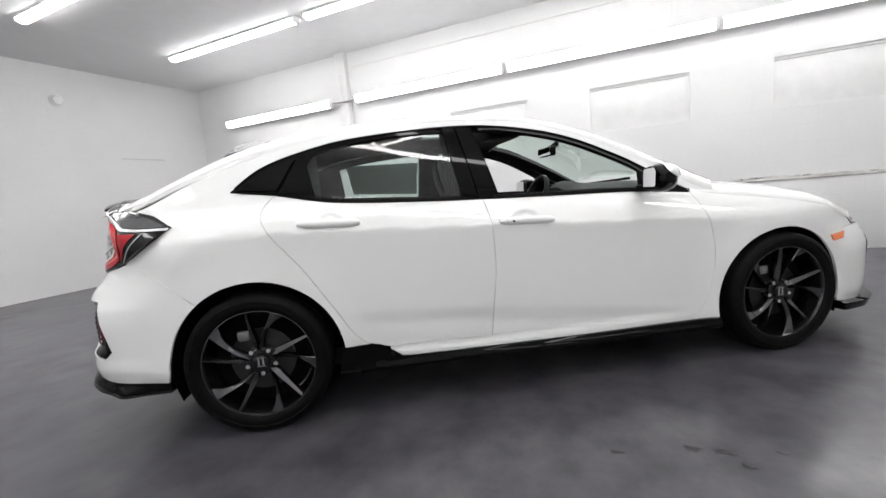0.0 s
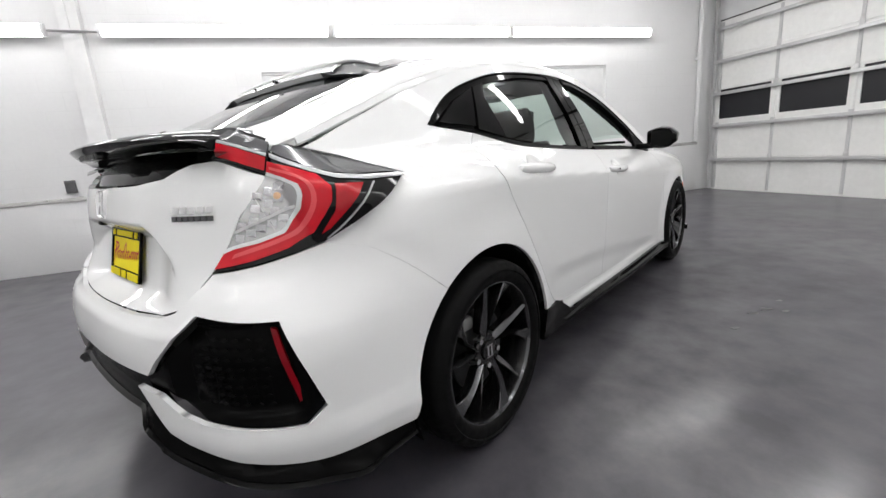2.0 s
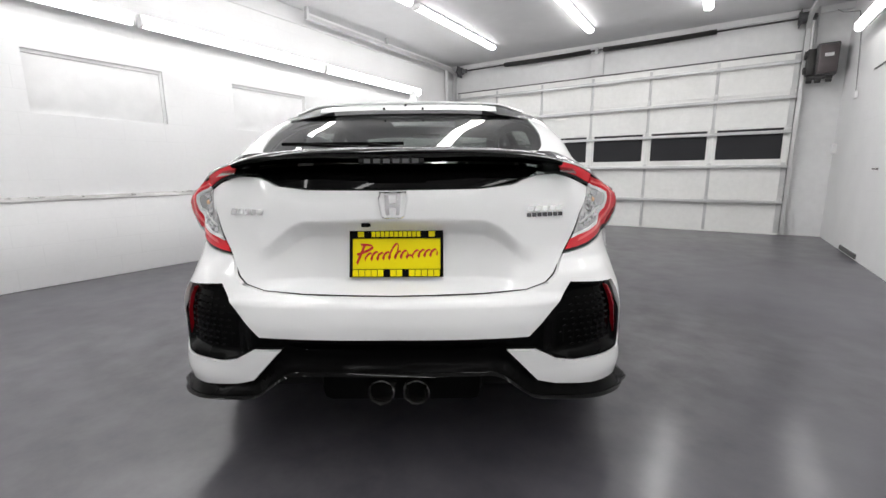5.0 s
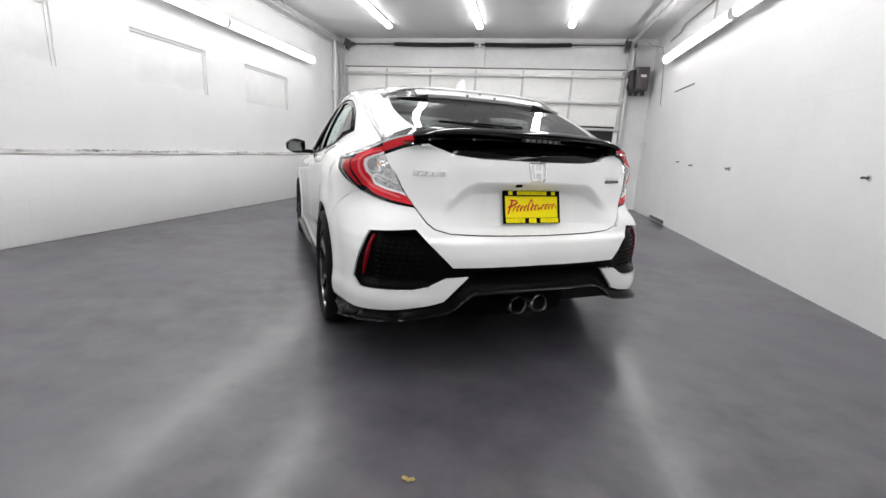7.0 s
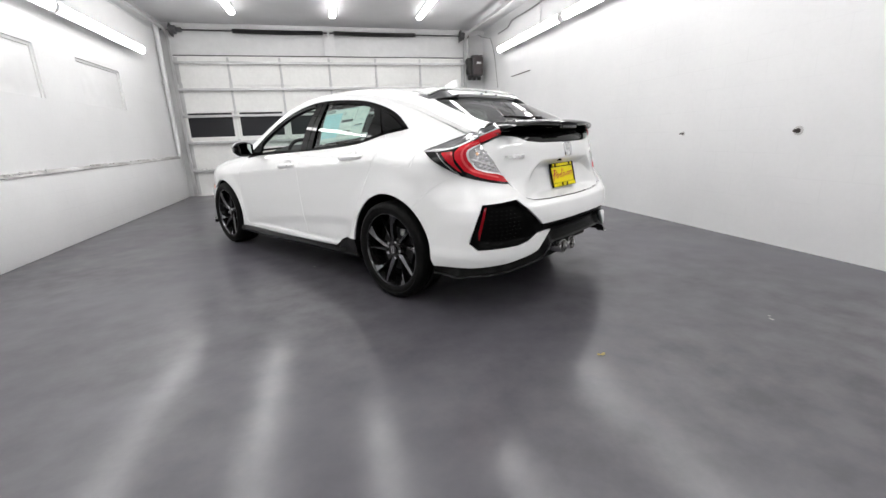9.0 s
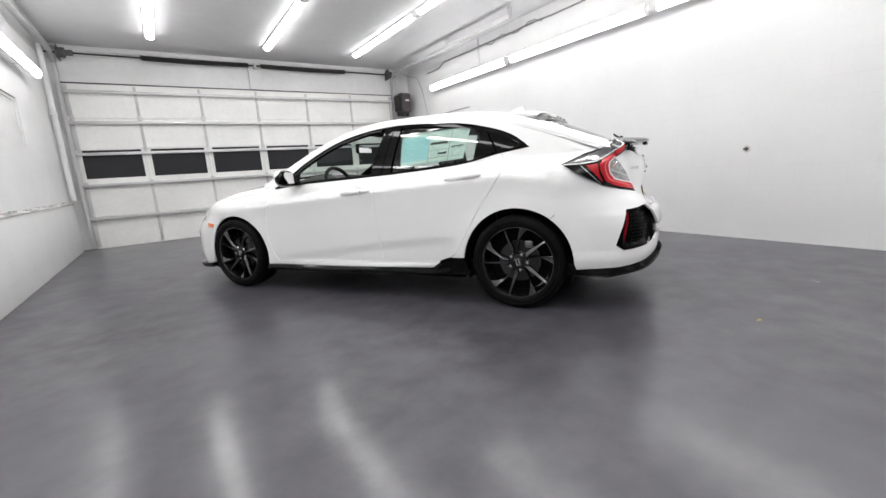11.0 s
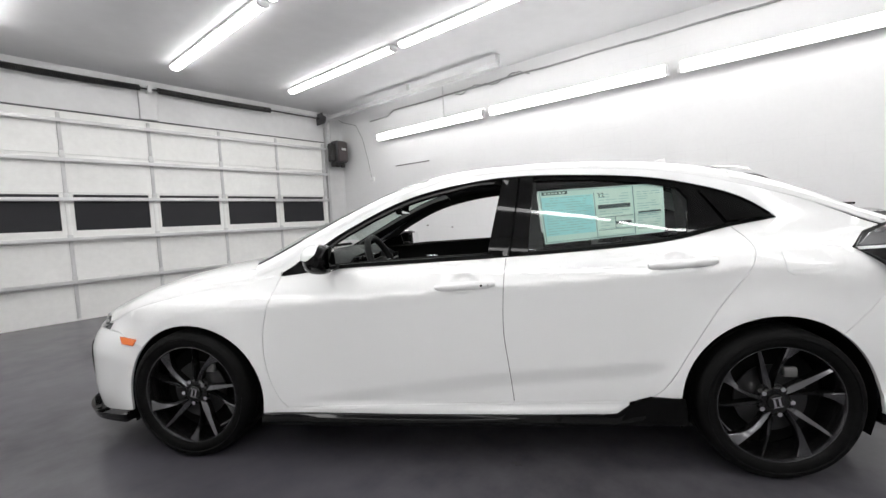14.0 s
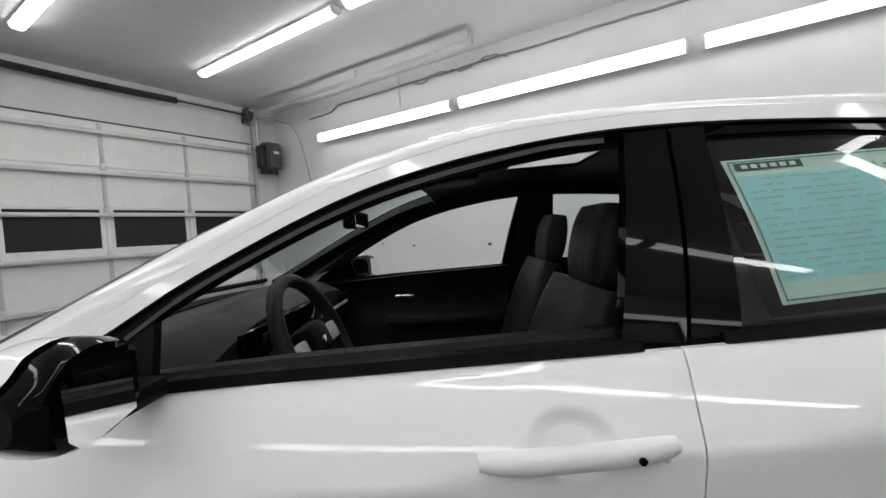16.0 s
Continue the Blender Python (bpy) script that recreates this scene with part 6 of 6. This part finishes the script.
# ---------------------------------------------------------------- wheels and mirrors
def build_wheel():
    """A wheel about the origin, its face towards +x."""
    wheel = thing("wheel", "", "")

    def lathe(prof, mat, name, label="", n=72, parent=wheel, angle=35):
        bm = bmesh.new()
        rings = [[bm.verts.new((x, r * math.cos(a), r * math.sin(a))) for a in np.linspace(0, 2 * math.pi, n + 1)[:-1]] for x, r in prof]
        for p, q in zip(rings, rings[1:]):
            for i in range(n):
                bm.faces.new((p[i], p[(i + 1) % n], q[(i + 1) % n], q[i]))
        return part(name, bm, mat, parent, label, angle=angle)

    tyre = [(-0.20, 0.232), (-0.215, 0.26), (-0.212, 0.295), (-0.195, 0.316), (-0.165, 0.3225), (-0.12, 0.325), (-0.118, 0.318), (-0.108, 0.318), (-0.106, 0.325), (-0.06, 0.325), (-0.058, 0.318), (-0.048, 0.318), (-0.046, 0.325), (0.0, 0.3225), (0.020, 0.317), (0.030, 0.306), (0.036, 0.292), (0.037, 0.289), (0.033, 0.286), (0.034, 0.275), (0.031, 0.260), (0.024, 0.250), (0.016, 0.244)]
    lathe(tyre, M_RUBBER, "tyre", "black low-profile tyre")
    rim = lathe([(0.014, 0.2475), (0.021, 0.2468), (0.021, 0.2430), (0.010, 0.2390)], M_RIM, "rim", "dark grey alloy rim with black pockets")
    lathe([(0.010, 0.2390), (-0.02, 0.230), (-0.10, 0.216), (-0.19, 0.225)], M_RIMDARK, "barrel", parent=rim)
    lathe([(-0.09, 0.215), (-0.09, 0.02)], M_UNDER, "inner_disc", parent=rim)
    lathe([(-0.062, 0.145), (-0.055, 0.145), (-0.055, 0.07), (-0.035, 0.065), (-0.035, 0.0)], M_DISC, "brake_disc", "steel brake disc", 48)
    # five pairs of twisted spokes: one slender at the rim, its twin broad there
    lean = curve((0.0, 13.0), (0.4, 9.5), (1.0, 7.0)), curve((0.0, -7.0), (0.4, -13.0), (0.75, -20.0), (1.0, -25.5))
    half = curve((0.0, 0.006), (0.22, 0.0125), (0.45, 0.0105), (1.0, 0.006)), curve((0.0, 0.007), (0.45, 0.0075), (0.75, 0.0135), (1.0, 0.030))
    for k in range(5):
        for h in (0, 1):
            bm = bmesh.new()
            prev = None
            for i in range(15):
                t = i / 14
                r = 0.050 + 0.190 * t
                ang = 72 * k + 90 + lean[h](t)
                w = half[h](t)
                x = 0.004 - 0.026 * (1 - t) ** 1.4 + 0.008 * t
                tilt = (0.007 if h else -0.006) * (1 - 0.4 * t)
                c, s = math.cos(radians(ang)), math.sin(radians(ang))
                pts = []
                for off, dx in ((-w, -0.002 - tilt), (-w * 0.85, 0.001 - tilt), (w * 0.85, 0.001 + tilt), (w, -0.002 + tilt), (w * 0.7, -0.040), (-w * 0.7, -0.040)):
                    pts.append(bm.verts.new((x + dx, r * c - off * s, r * s + off * c)))
                if prev:
                    for j in range(6):
                        bm.faces.new((prev[j], prev[(j + 1) % 6], pts[(j + 1) % 6], pts[j]))
                else:
                    bm.faces.new(pts)
                prev = pts
            bm.faces.new(prev)
            ob = part("spoke", bm, M_RIM, rim, angle=30)
            ob.data.materials.append(M_RIMDARK)
            for p in ob.data.polygons:
                p.material_index = 0 if p.normal.x > 0.45 else 1
    lathe([(-0.06, 0.060), (-0.022, 0.062), (-0.016, 0.055), (-0.015, 0.036)], M_RIMDARK, "hub", parent=rim, n=36)
    cap = lathe([(-0.018, 0.036), (-0.008, 0.034), (-0.006, 0.028), (-0.006, 0.0)], M_RIMDARK, "centre_cap", "black centre cap with plain chrome mark", 30)
    bm = bmesh.new()
    for y in (-0.010, 0.010):
        box(bm, -0.0055, -0.0035, y - 0.004, y + 0.004, -0.016, 0.016)
    box(bm, -0.0055, -0.0035, -0.018, 0.018, 0.018, 0.022)
    box(bm, -0.0055, -0.0035, -0.018, 0.018, -0.022, -0.018)
    part("cap_mark", bm, M_CHROME, cap, smooth=False)
    for k in range(5):
        a = radians(72 * k + 55)
        y, z = 0.064 * math.cos(a), 0.057 * math.sin(a)
        part("lug_nut", cylinder(bmesh.new(), (-0.04, y, z), (-0.010, y, z), 0.0105, 6), M_CHROME, rim, "chrome lug nut")
    return wheel


def build_mirror(sign, door):
    m = thing("door_mirror", "", "")
    m.parent = door

    def shell(z0, z1, mat, name, label):
        bm = bmesh.new()
        ring = []
        n, k = 20, 8
        for i in range(k + 1):
            t = i / k
            x = 0.852 + 0.172 * t
            row = []
            for j in range(n):
                a = 2 * math.pi * j / n
                w = (0.055 + 0.018 * math.sin(math.pi * t)) * (1 - 0.55 * max(0, t - 0.8) / 0.2)
                h = (0.050 + 0.018 * math.sin(math.pi * min(1, t * 1.15))) * (1 - 0.5 * max(0, t - 0.8) / 0.2)
                yy = abs(math.cos(a)) ** 0.75 * math.copysign(1, math.cos(a)) * w
                zz = abs(math.sin(a)) ** 0.75 * math.copysign(1, math.sin(a)) * h
                yy = max(yy, -0.045)
                row.append(bm.verts.new((sign * x, 0.603 + yy - 0.02 * t, 0.992 + min(max(zz, z0), z1))))
            ring.append(row)
        for a, b in zip(ring, ring[1:]):
            for j in range(n):
                bm.faces.new((a[j], a[(j + 1) % n], b[(j + 1) % n], b[j]))
        bm.faces.new(ring[0])
        bm.faces.new(ring[-1])
        return part(name, bm, mat, m, label, angle=45)

    shell(-0.2, 0.2, M_GLOSSBLACK, "mirror_body", "gloss black mirror body")
    # white cap over the upper front
    bm = bmesh.new()
    ring = []
    for i in range(9):
        t = i / 8
        x = 0.872 + 0.155 * t
        w = (0.058 + 0.019 * math.sin(math.pi * t)) * (1 - 0.5 * max(0, t - 0.8) / 0.2)
        h = (0.053 + 0.018 * math.sin(math.pi * min(1, t * 1.15))) * (1 - 0.45 * max(0, t - 0.8) / 0.2)
        row = []
        for a in np.linspace(0.05, math.pi * 0.56, 12):
            yy = abs(math.cos(a)) ** 0.75 * math.copysign(1, math.cos(a)) * w
            zz = abs(math.sin(a)) ** 0.75 * math.copysign(1, math.sin(a)) * h
            row.append(bm.verts.new((sign * x, 0.606 + max(yy, -0.012) - 0.02 * t, 0.992 + zz)))
        ring.append(row)
    for a, b in zip(ring, ring[1:]):
        for j in range(11):
            bm.faces.new((a[j], a[j + 1], b[j + 1], b[j]))
    bm.faces.new(ring[-1])
    part("mirror_cap", bm, M_PAINT, m, "white painted mirror cap", angle=50)
    bm = bmesh.new()
    vs = [bm.verts.new((sign * x, 0.553 - 0.036 * (x - 0.855) / 0.185 + 0.06 * (z - 0.050), 0.994 + z)) for x, z in ((0.878, -0.044), (0.985, -0.050), (1.006, -0.030), (1.006, 0.030), (0.985, 0.050), (0.878, 0.044))]
    bm.faces.new(vs)
    part("mirror_glass", bm, M_MIRROR, m, "mirror glass", False)
    bm = bmesh.new()
    box(bm, min(sign * 0.78, sign * 0.90), max(sign * 0.78, sign * 0.90), 0.560, 0.620, 0.930, 0.965, 0.012)
    part("mirror_foot", bm, M_BLACKPLASTIC, m)


# ---------------------------------------------------------------- cabin
def build_seat(name, x, w=0.50, dy=0.0):
    seat = thing(name, "", "")
    seat.parent = car
    seat.matrix_basis = pose(0, dy, 0)

    def slab(a, b, thick, width, name, bulge=0.03, n=8, head=False):
        """A padded slab from a to b in the (y, z) plane."""
        bm = bmesh.new()
        a, b = Vector((0, *a)), Vector((0, *b))
        d = (b - a).normalized()
        nrm = Vector((0, d.z, -d.y))
        rings = []
        for i in range(n + 1):
            t = i / n
            taper = 1 - 0.16 * abs(2 * t - 1) ** 4
            row = []
            for j in range(20):
                ang = 2 * math.pi * j / 20
                cx = abs(math.cos(ang)) ** 0.55 * math.copysign(1, math.cos(ang)) * width / 2 * taper
                cn = abs(math.sin(ang)) ** 0.6 * math.copysign(1, math.sin(ang)) * thick / 2 * (0.65 + 0.35 * math.sin(math.pi * (0.08 + 0.84 * t)))
                if cn > 0:
                    cn -= bulge * (1 - (abs(cx) / (width / 2)) ** 2)
                p = a + (b - a) * t + Vector((cx, 0, 0)) + nrm * cn
                row.append(bm.verts.new(p + Vector((x, 0, 0))))
            rings.append(row)
        for p, q in zip(rings, rings[1:]):
            for j in range(20):
                bm.faces.new((p[j], p[(j + 1) % 20], q[(j + 1) % 20], q[j]))
        bm.faces.new(rings[0])
        bm.faces.new(rings[-1])
        return part(name, bm, M_LEATHER, seat, angle=60)

    slab((0.40, 0.50), (-0.12, 0.44), 0.16, w, "seat_cushion")
    slab((-0.10, 0.46), (-0.285, 1.02), 0.15, w * 0.96, "backrest")
    slab((-0.305, 1.01), (-0.345, 1.205), 0.10, 0.27, "headrest", 0.01)
    bm = bmesh.new()
    for dx in (-0.06, 0.06):
        cylinder(bm, (x + dx, -0.285, 0.98), (x + dx, -0.315, 1.08), 0.007, 8)
    part("headrest_post", bm, M_CHROME, seat)
    return seat


def build_cabin():
    part("cabin_floor", box(bmesh.new(), -0.74, 0.74, -1.95, 1.05, 0.22, 0.30), M_CABIN, car)
    part("underbody", box(bmesh.new(), -0.52, 0.52, -1.75, 2.05, 0.165, 0.215, 0.01), M_UNDER, car)
    part("underbody", box(bmesh.new(), -0.78, 0.78, -0.92, 0.90, 0.17, 0.216, 0.01), M_UNDER, car)
    build_seat("driver_seat", -0.37, dy=0.06)
    build_seat("passenger_seat", 0.37)
    # rear bench
    bench = thing("rear_bench", "", "")
    bench.parent = car
    bm = bmesh.new()
    box(bm, -0.64, 0.64, -1.10, -0.62, 0.32, 0.52, 0.05)
    part("bench_cushion", bm, M_LEATHER, bench)
    bm = bmesh.new()
    box(bm, -0.63, 0.63, -1.26, -1.12, 0.50, 0.98, 0.05)
    part("bench_back", bm, M_LEATHER, bench)
    for x in (-0.40, 0.40):
        bm = bmesh.new()
        box(bm, x - 0.13, x + 0.13, -1.28, -1.19, 0.985, 1.13, 0.035)
        part("bench_headrest", bm, M_LEATHER, bench)
    part("parcel_shelf", box(bmesh.new(), -0.60, 0.60, -1.90, -1.27, 0.90, 0.92), M_CABIN, car)
    part("cargo_side", box(bmesh.new(), -0.62, 0.62, -2.0, -1.97, 0.30, 0.96), M_CABIN, car)
    # dashboard
    bm = bmesh.new()
    prof = [(1.06, 0.90), (1.02, 0.945), (0.86, 0.985), (0.72, 0.985), (0.64, 0.94), (0.66, 0.84), (0.70, 0.66), (0.76, 0.42), (1.06, 0.42)]
    rows = []
    for x in np.linspace(-0.70, 0.70, 25):
        hood = 0.035 * math.exp(-((x + 0.37) / 0.19) ** 4)
        rows.append([bm.verts.new((x, y - (0.05 if 1 < i < 6 else 0) * math.exp(-((x + 0.37) / 0.24) ** 4), z + (hood if i in (3, 4) else 0) - (0.07 * (x / 0.7) ** 4 if i < 5 else 0))) for i, (y, z) in enumerate(prof)])
    for a, b in zip(rows, rows[1:]):
        for k in range(len(prof)):
            bm.faces.new((a[k], a[(k + 1) % len(prof)], b[(k + 1) % len(prof)], b[k]))
    bm.faces.new(rows[0])
    bm.faces.new(rows[-1])
    dash = part("dashboard", bm, M_DASH, car, "dark grey dashboard", angle=40)
    part("instrument_panel", box(bmesh.new(), -0.52, -0.22, 0.575, 0.588, 0.86, 0.96, 0.004), M_GLOSSBLACK, dash)
    part("centre_screen", box(bmesh.new(), -0.11, 0.11, 0.615, 0.635, 0.80, 0.94, 0.006), M_GLOSSBLACK, dash)
    for x in (-0.60, 0.60):
        part("air_vent", box(bmesh.new(), x - 0.06, x + 0.06, 0.625, 0.645, 0.83, 0.90, 0.006), M_BLACKPLASTIC, dash)
        part("vent_trim", box(bmesh.new(), x - 0.055, x + 0.055, 0.617, 0.624, 0.862, 0.868, 0.001), M_CHROME, dash, "chrome vent trim")
    part("trim_strip", box(bmesh.new(), 0.15, 0.54, 0.600, 0.612, 0.862, 0.872, 0.002), M_STEEL, dash, "silver dash trim")
    part("centre_console", box(bmesh.new(), -0.11, 0.11, -0.35, 0.58, 0.30, 0.56, 0.03), M_CABIN, car)
    # steering wheel
    wheel = thing("steering_wheel", "", "")
    wheel.parent = car
    wheel.matrix_basis = pose(-0.37, 0.455, 0.895, -24, 0, 0)
    bm = bmesh.new()
    R, r = 0.182, 0.017
    rings = []
    for i in range(48):
        a = 2 * math.pi * i / 48
        rings.append([bm.verts.new(((R + r * math.cos(b)) * math.cos(a), 1.15 * r * math.sin(b), (R + r * math.cos(b)) * math.sin(a))) for b in np.linspace(0, 2 * math.pi, 11)[:-1]])
    for i in range(48):
        p, q = rings[i], rings[(i + 1) % 48]
        for j in range(10):
            bm.faces.new((p[j], p[(j + 1) % 10], q[(j + 1) % 10], q[j]))
    part("wheel_rim", bm, M_LEATHER, wheel, "black leather rim", angle=60)
    bm = bmesh.new()
    box(bm, -0.075, 0.075, -0.02, 0.04, -0.065, 0.06, 0.025)
    part("airbag_cover", bm, M_BLACKPLASTIC, wheel)
    for x0, x1, z0, z1 in ((-0.175, -0.06, -0.02, 0.03), (0.06, 0.175, -0.02, 0.03), (-0.03, 0.03, -0.18, -0.05)):
        part("wheel_spoke", box(bmesh.new(), x0, x1, -0.005, 0.018, z0, z1, 0.006), M_GREY if z1 > 0 else M_CABIN, wheel)
    part("wheel_mark", box(bmesh.new(), -0.016, 0.016, -0.0235, -0.021, -0.012, 0.014, 0.001), M_CHROME, wheel, "plain chrome mark")
    part("column", cylinder(bmesh.new(), (-0.37, 0.48, 0.88), (-0.37, 0.70, 0.78), 0.045, 14), M_CABIN, car)
    # inside mirror
    bm = bmesh.new()
    box(bm, -0.115, 0.115, 0.40, 0.44, 1.190, 1.252, 0.012)
    im = part("inside_mirror", bm, M_GLOSSBLACK, car, "black inside mirror")
    part("mirror_face", box(bmesh.new(), -0.105, 0.105, 0.397, 0.3985, 1.197, 1.245), M_MIRROR, im)
    part("mirror_stem", cylinder(bmesh.new(), (0, 0.435, 1.24), (0, 0.50, 1.275), 0.018, 10), M_BLACKPLASTIC, im)
    part("roof_console", box(bmesh.new(), -0.12, 0.12, 0.0, 0.20, 1.325, 1.35, 0.01), M_CABIN, car)


def build_sticker(rdoor):
    """The price sheet inside the rear left door glass."""
    def P(y, z, o):
        return pane_skin(-at_y(y), z, -0.018 + o)

    corners = ((-0.405, 1.265), (-0.975, 1.278), (-0.945, 1.055), (-0.425, 1.015))

    def at(a, b, o=0.0):
        y = (1 - b) * ((1 - a) * corners[0][0] + a * corners[1][0]) + b * ((1 - a) * corners[3][0] + a * corners[2][0])
        z = (1 - b) * ((1 - a) * corners[0][1] + a * corners[1][1]) + b * ((1 - a) * corners[3][1] + a * corners[2][1])
        return P(y, z, o)

    sheet = thing("window_sticker", "pale green price sheet inside the rear door glass", "window sticker")
    sheet.matrix_basis = CAR

    def patch(a0, a1, b0, b1, o, mat, name, label="", n=8):
        bm = bmesh.new()
        g = [[bm.verts.new(at(a0 + (a1 - a0) * i / n, b0 + (b1 - b0) * j / n, o)) for j in range(n + 1)] for i in range(n + 1)]
        for i in range(n):
            for j in range(n):
                bm.faces.new((g[i][j], g[i + 1][j], g[i + 1][j + 1], g[i][j + 1]))
        return part(name, bm, mat, sheet, label)

    patch(0, 1, 0, 1, 0.0, M_MINT, "paper", "pale green printed paper")
    patch(0.01, 0.99, 0.01, 0.99, -0.003, M_WHITEBACK, "paper_back", "white back of the paper")
    patch(0.02, 0.44, 0.13, 0.86, 0.0015, M_CYAN, "colour_block", "cyan text block")
    patch(0.46, 0.74, 0.06, 0.94, 0.0015, M_PALE, "text_block", "pale text block")
    patch(0.77, 0.98, 0.05, 0.95, 0.0015, M_PALE, "text_block", "pale text block")
    patch(0.03, 0.24, 0.03, 0.09, 0.002, M_INK, "header_bar", "dark header bar")
    patch(0.47, 0.73, 0.36, 0.44, 0.003, M_INK, "dark_bar", "dark bar")
    patch(0.60, 0.73, 0.70, 0.76, 0.003, M_INK, "dark_bar", "dark bar")
    patch(0.79, 0.97, 0.55, 0.58, 0.003, M_INK, "dark_bar", "dark bar")
    for a0, a1, b0, b1 in ((0.012, 0.018, 0.02, 0.98), (0.755, 0.762, 0.02, 0.98), (0.445, 0.450, 0.10, 0.95), (0.012, 0.75, 0.015, 0.026), (0.012, 0.75, 0.965, 0.976), (0.46, 0.745, 0.60, 0.610), (0.46, 0.745, 0.84, 0.85), (0.60, 0.605, 0.60, 0.84), (0.78, 0.975, 0.60, 0.61), (0.78, 0.975, 0.88, 0.89)):
        patch(a0, a1, b0, b1, 0.0032, M_INKLINE, "ruled_line", n=2)
    for k in range(6):
        patch(0.05 + 0.030 * k, 0.070 + 0.030 * k, 0.045, 0.075, 0.0032, M_PALE, "header_mark", n=1)
    rng = random.Random(8)
    bm = bmesh.new()
    for a0, a1, rows in ((0.04, 0.42, 15), (0.48, 0.72, 13), (0.785, 0.97, 15)):
        for r in range(rows):
            b = 0.15 + 0.72 * r / rows
            a = a0
            while a < a1 - 0.03:
                w = min(rng.uniform(0.02, 0.10), a1 - a)
                if rng.random() < 0.75:
                    q = [bm.verts.new(at(*c, 0.0026)) for c in ((a, b), (a + w, b), (a + w, b + 0.014), (a, b + 0.014))]
                    bm.faces.new(q)
                a += w + 0.015
    ob = part("text_bars", bm, M_INKPALE, sheet, "grey bars of small print", False)
    ob["kind"] = "stuff"
    cu = bpy.data.curves.new("number", "FONT")
    cu.body, cu.size, cu.align_x, cu.align_y = "32", 0.035, "CENTER", "CENTER"
    cu.materials.append(M_INK)
    num = new("number", cu)
    num.parent = sheet
    p, du, dv = at(0.50, 0.17, 0.004), at(0.55, 0.17, 0.004) - at(0.45, 0.17, 0.004), at(0.50, 0.22, 0.004) - at(0.50, 0.12, 0.004)
    ex, ey = du.normalized(), -dv.normalized()
    num.matrix_basis = Matrix.Translation(p) @ Matrix((ex, ey, ex.cross(ey))).transposed().to_4x4()


for s in (1, -1):
    body_side(s)
GATE = build_tail()
build_top(GATE)
w0 = build_wheel()
w0.parent = car
w0.matrix_basis = pose(0.862, 1.35, 0.325, -2)
for m in (pose(0.862, -1.35, 0.325), pose(-0.862, 1.35, 0.325, -13, 0, 180), pose(-0.862, -1.35, 0.325, 13, 0, 180)):
    copy_thing(w0, m)
for s in (1, -1):
    for y in (1.35, -1.35):
        bm = bmesh.new()
        x0, x1 = sorted((s * 0.800, s * 0.828))
        box(bm, x0, x1, y - 0.098, y - 0.042, 0.325 + 0.095, 0.325 + 0.142, 0.012)
        part("brake_caliper", bm, M_CALIPER, car, "bare cast alloy brake caliper")
for s, d in ((1, "front_door"), (-1, "front_door.001")):
    build_mirror(s, bpy.data.objects[d])
build_cabin()
build_sticker(None)
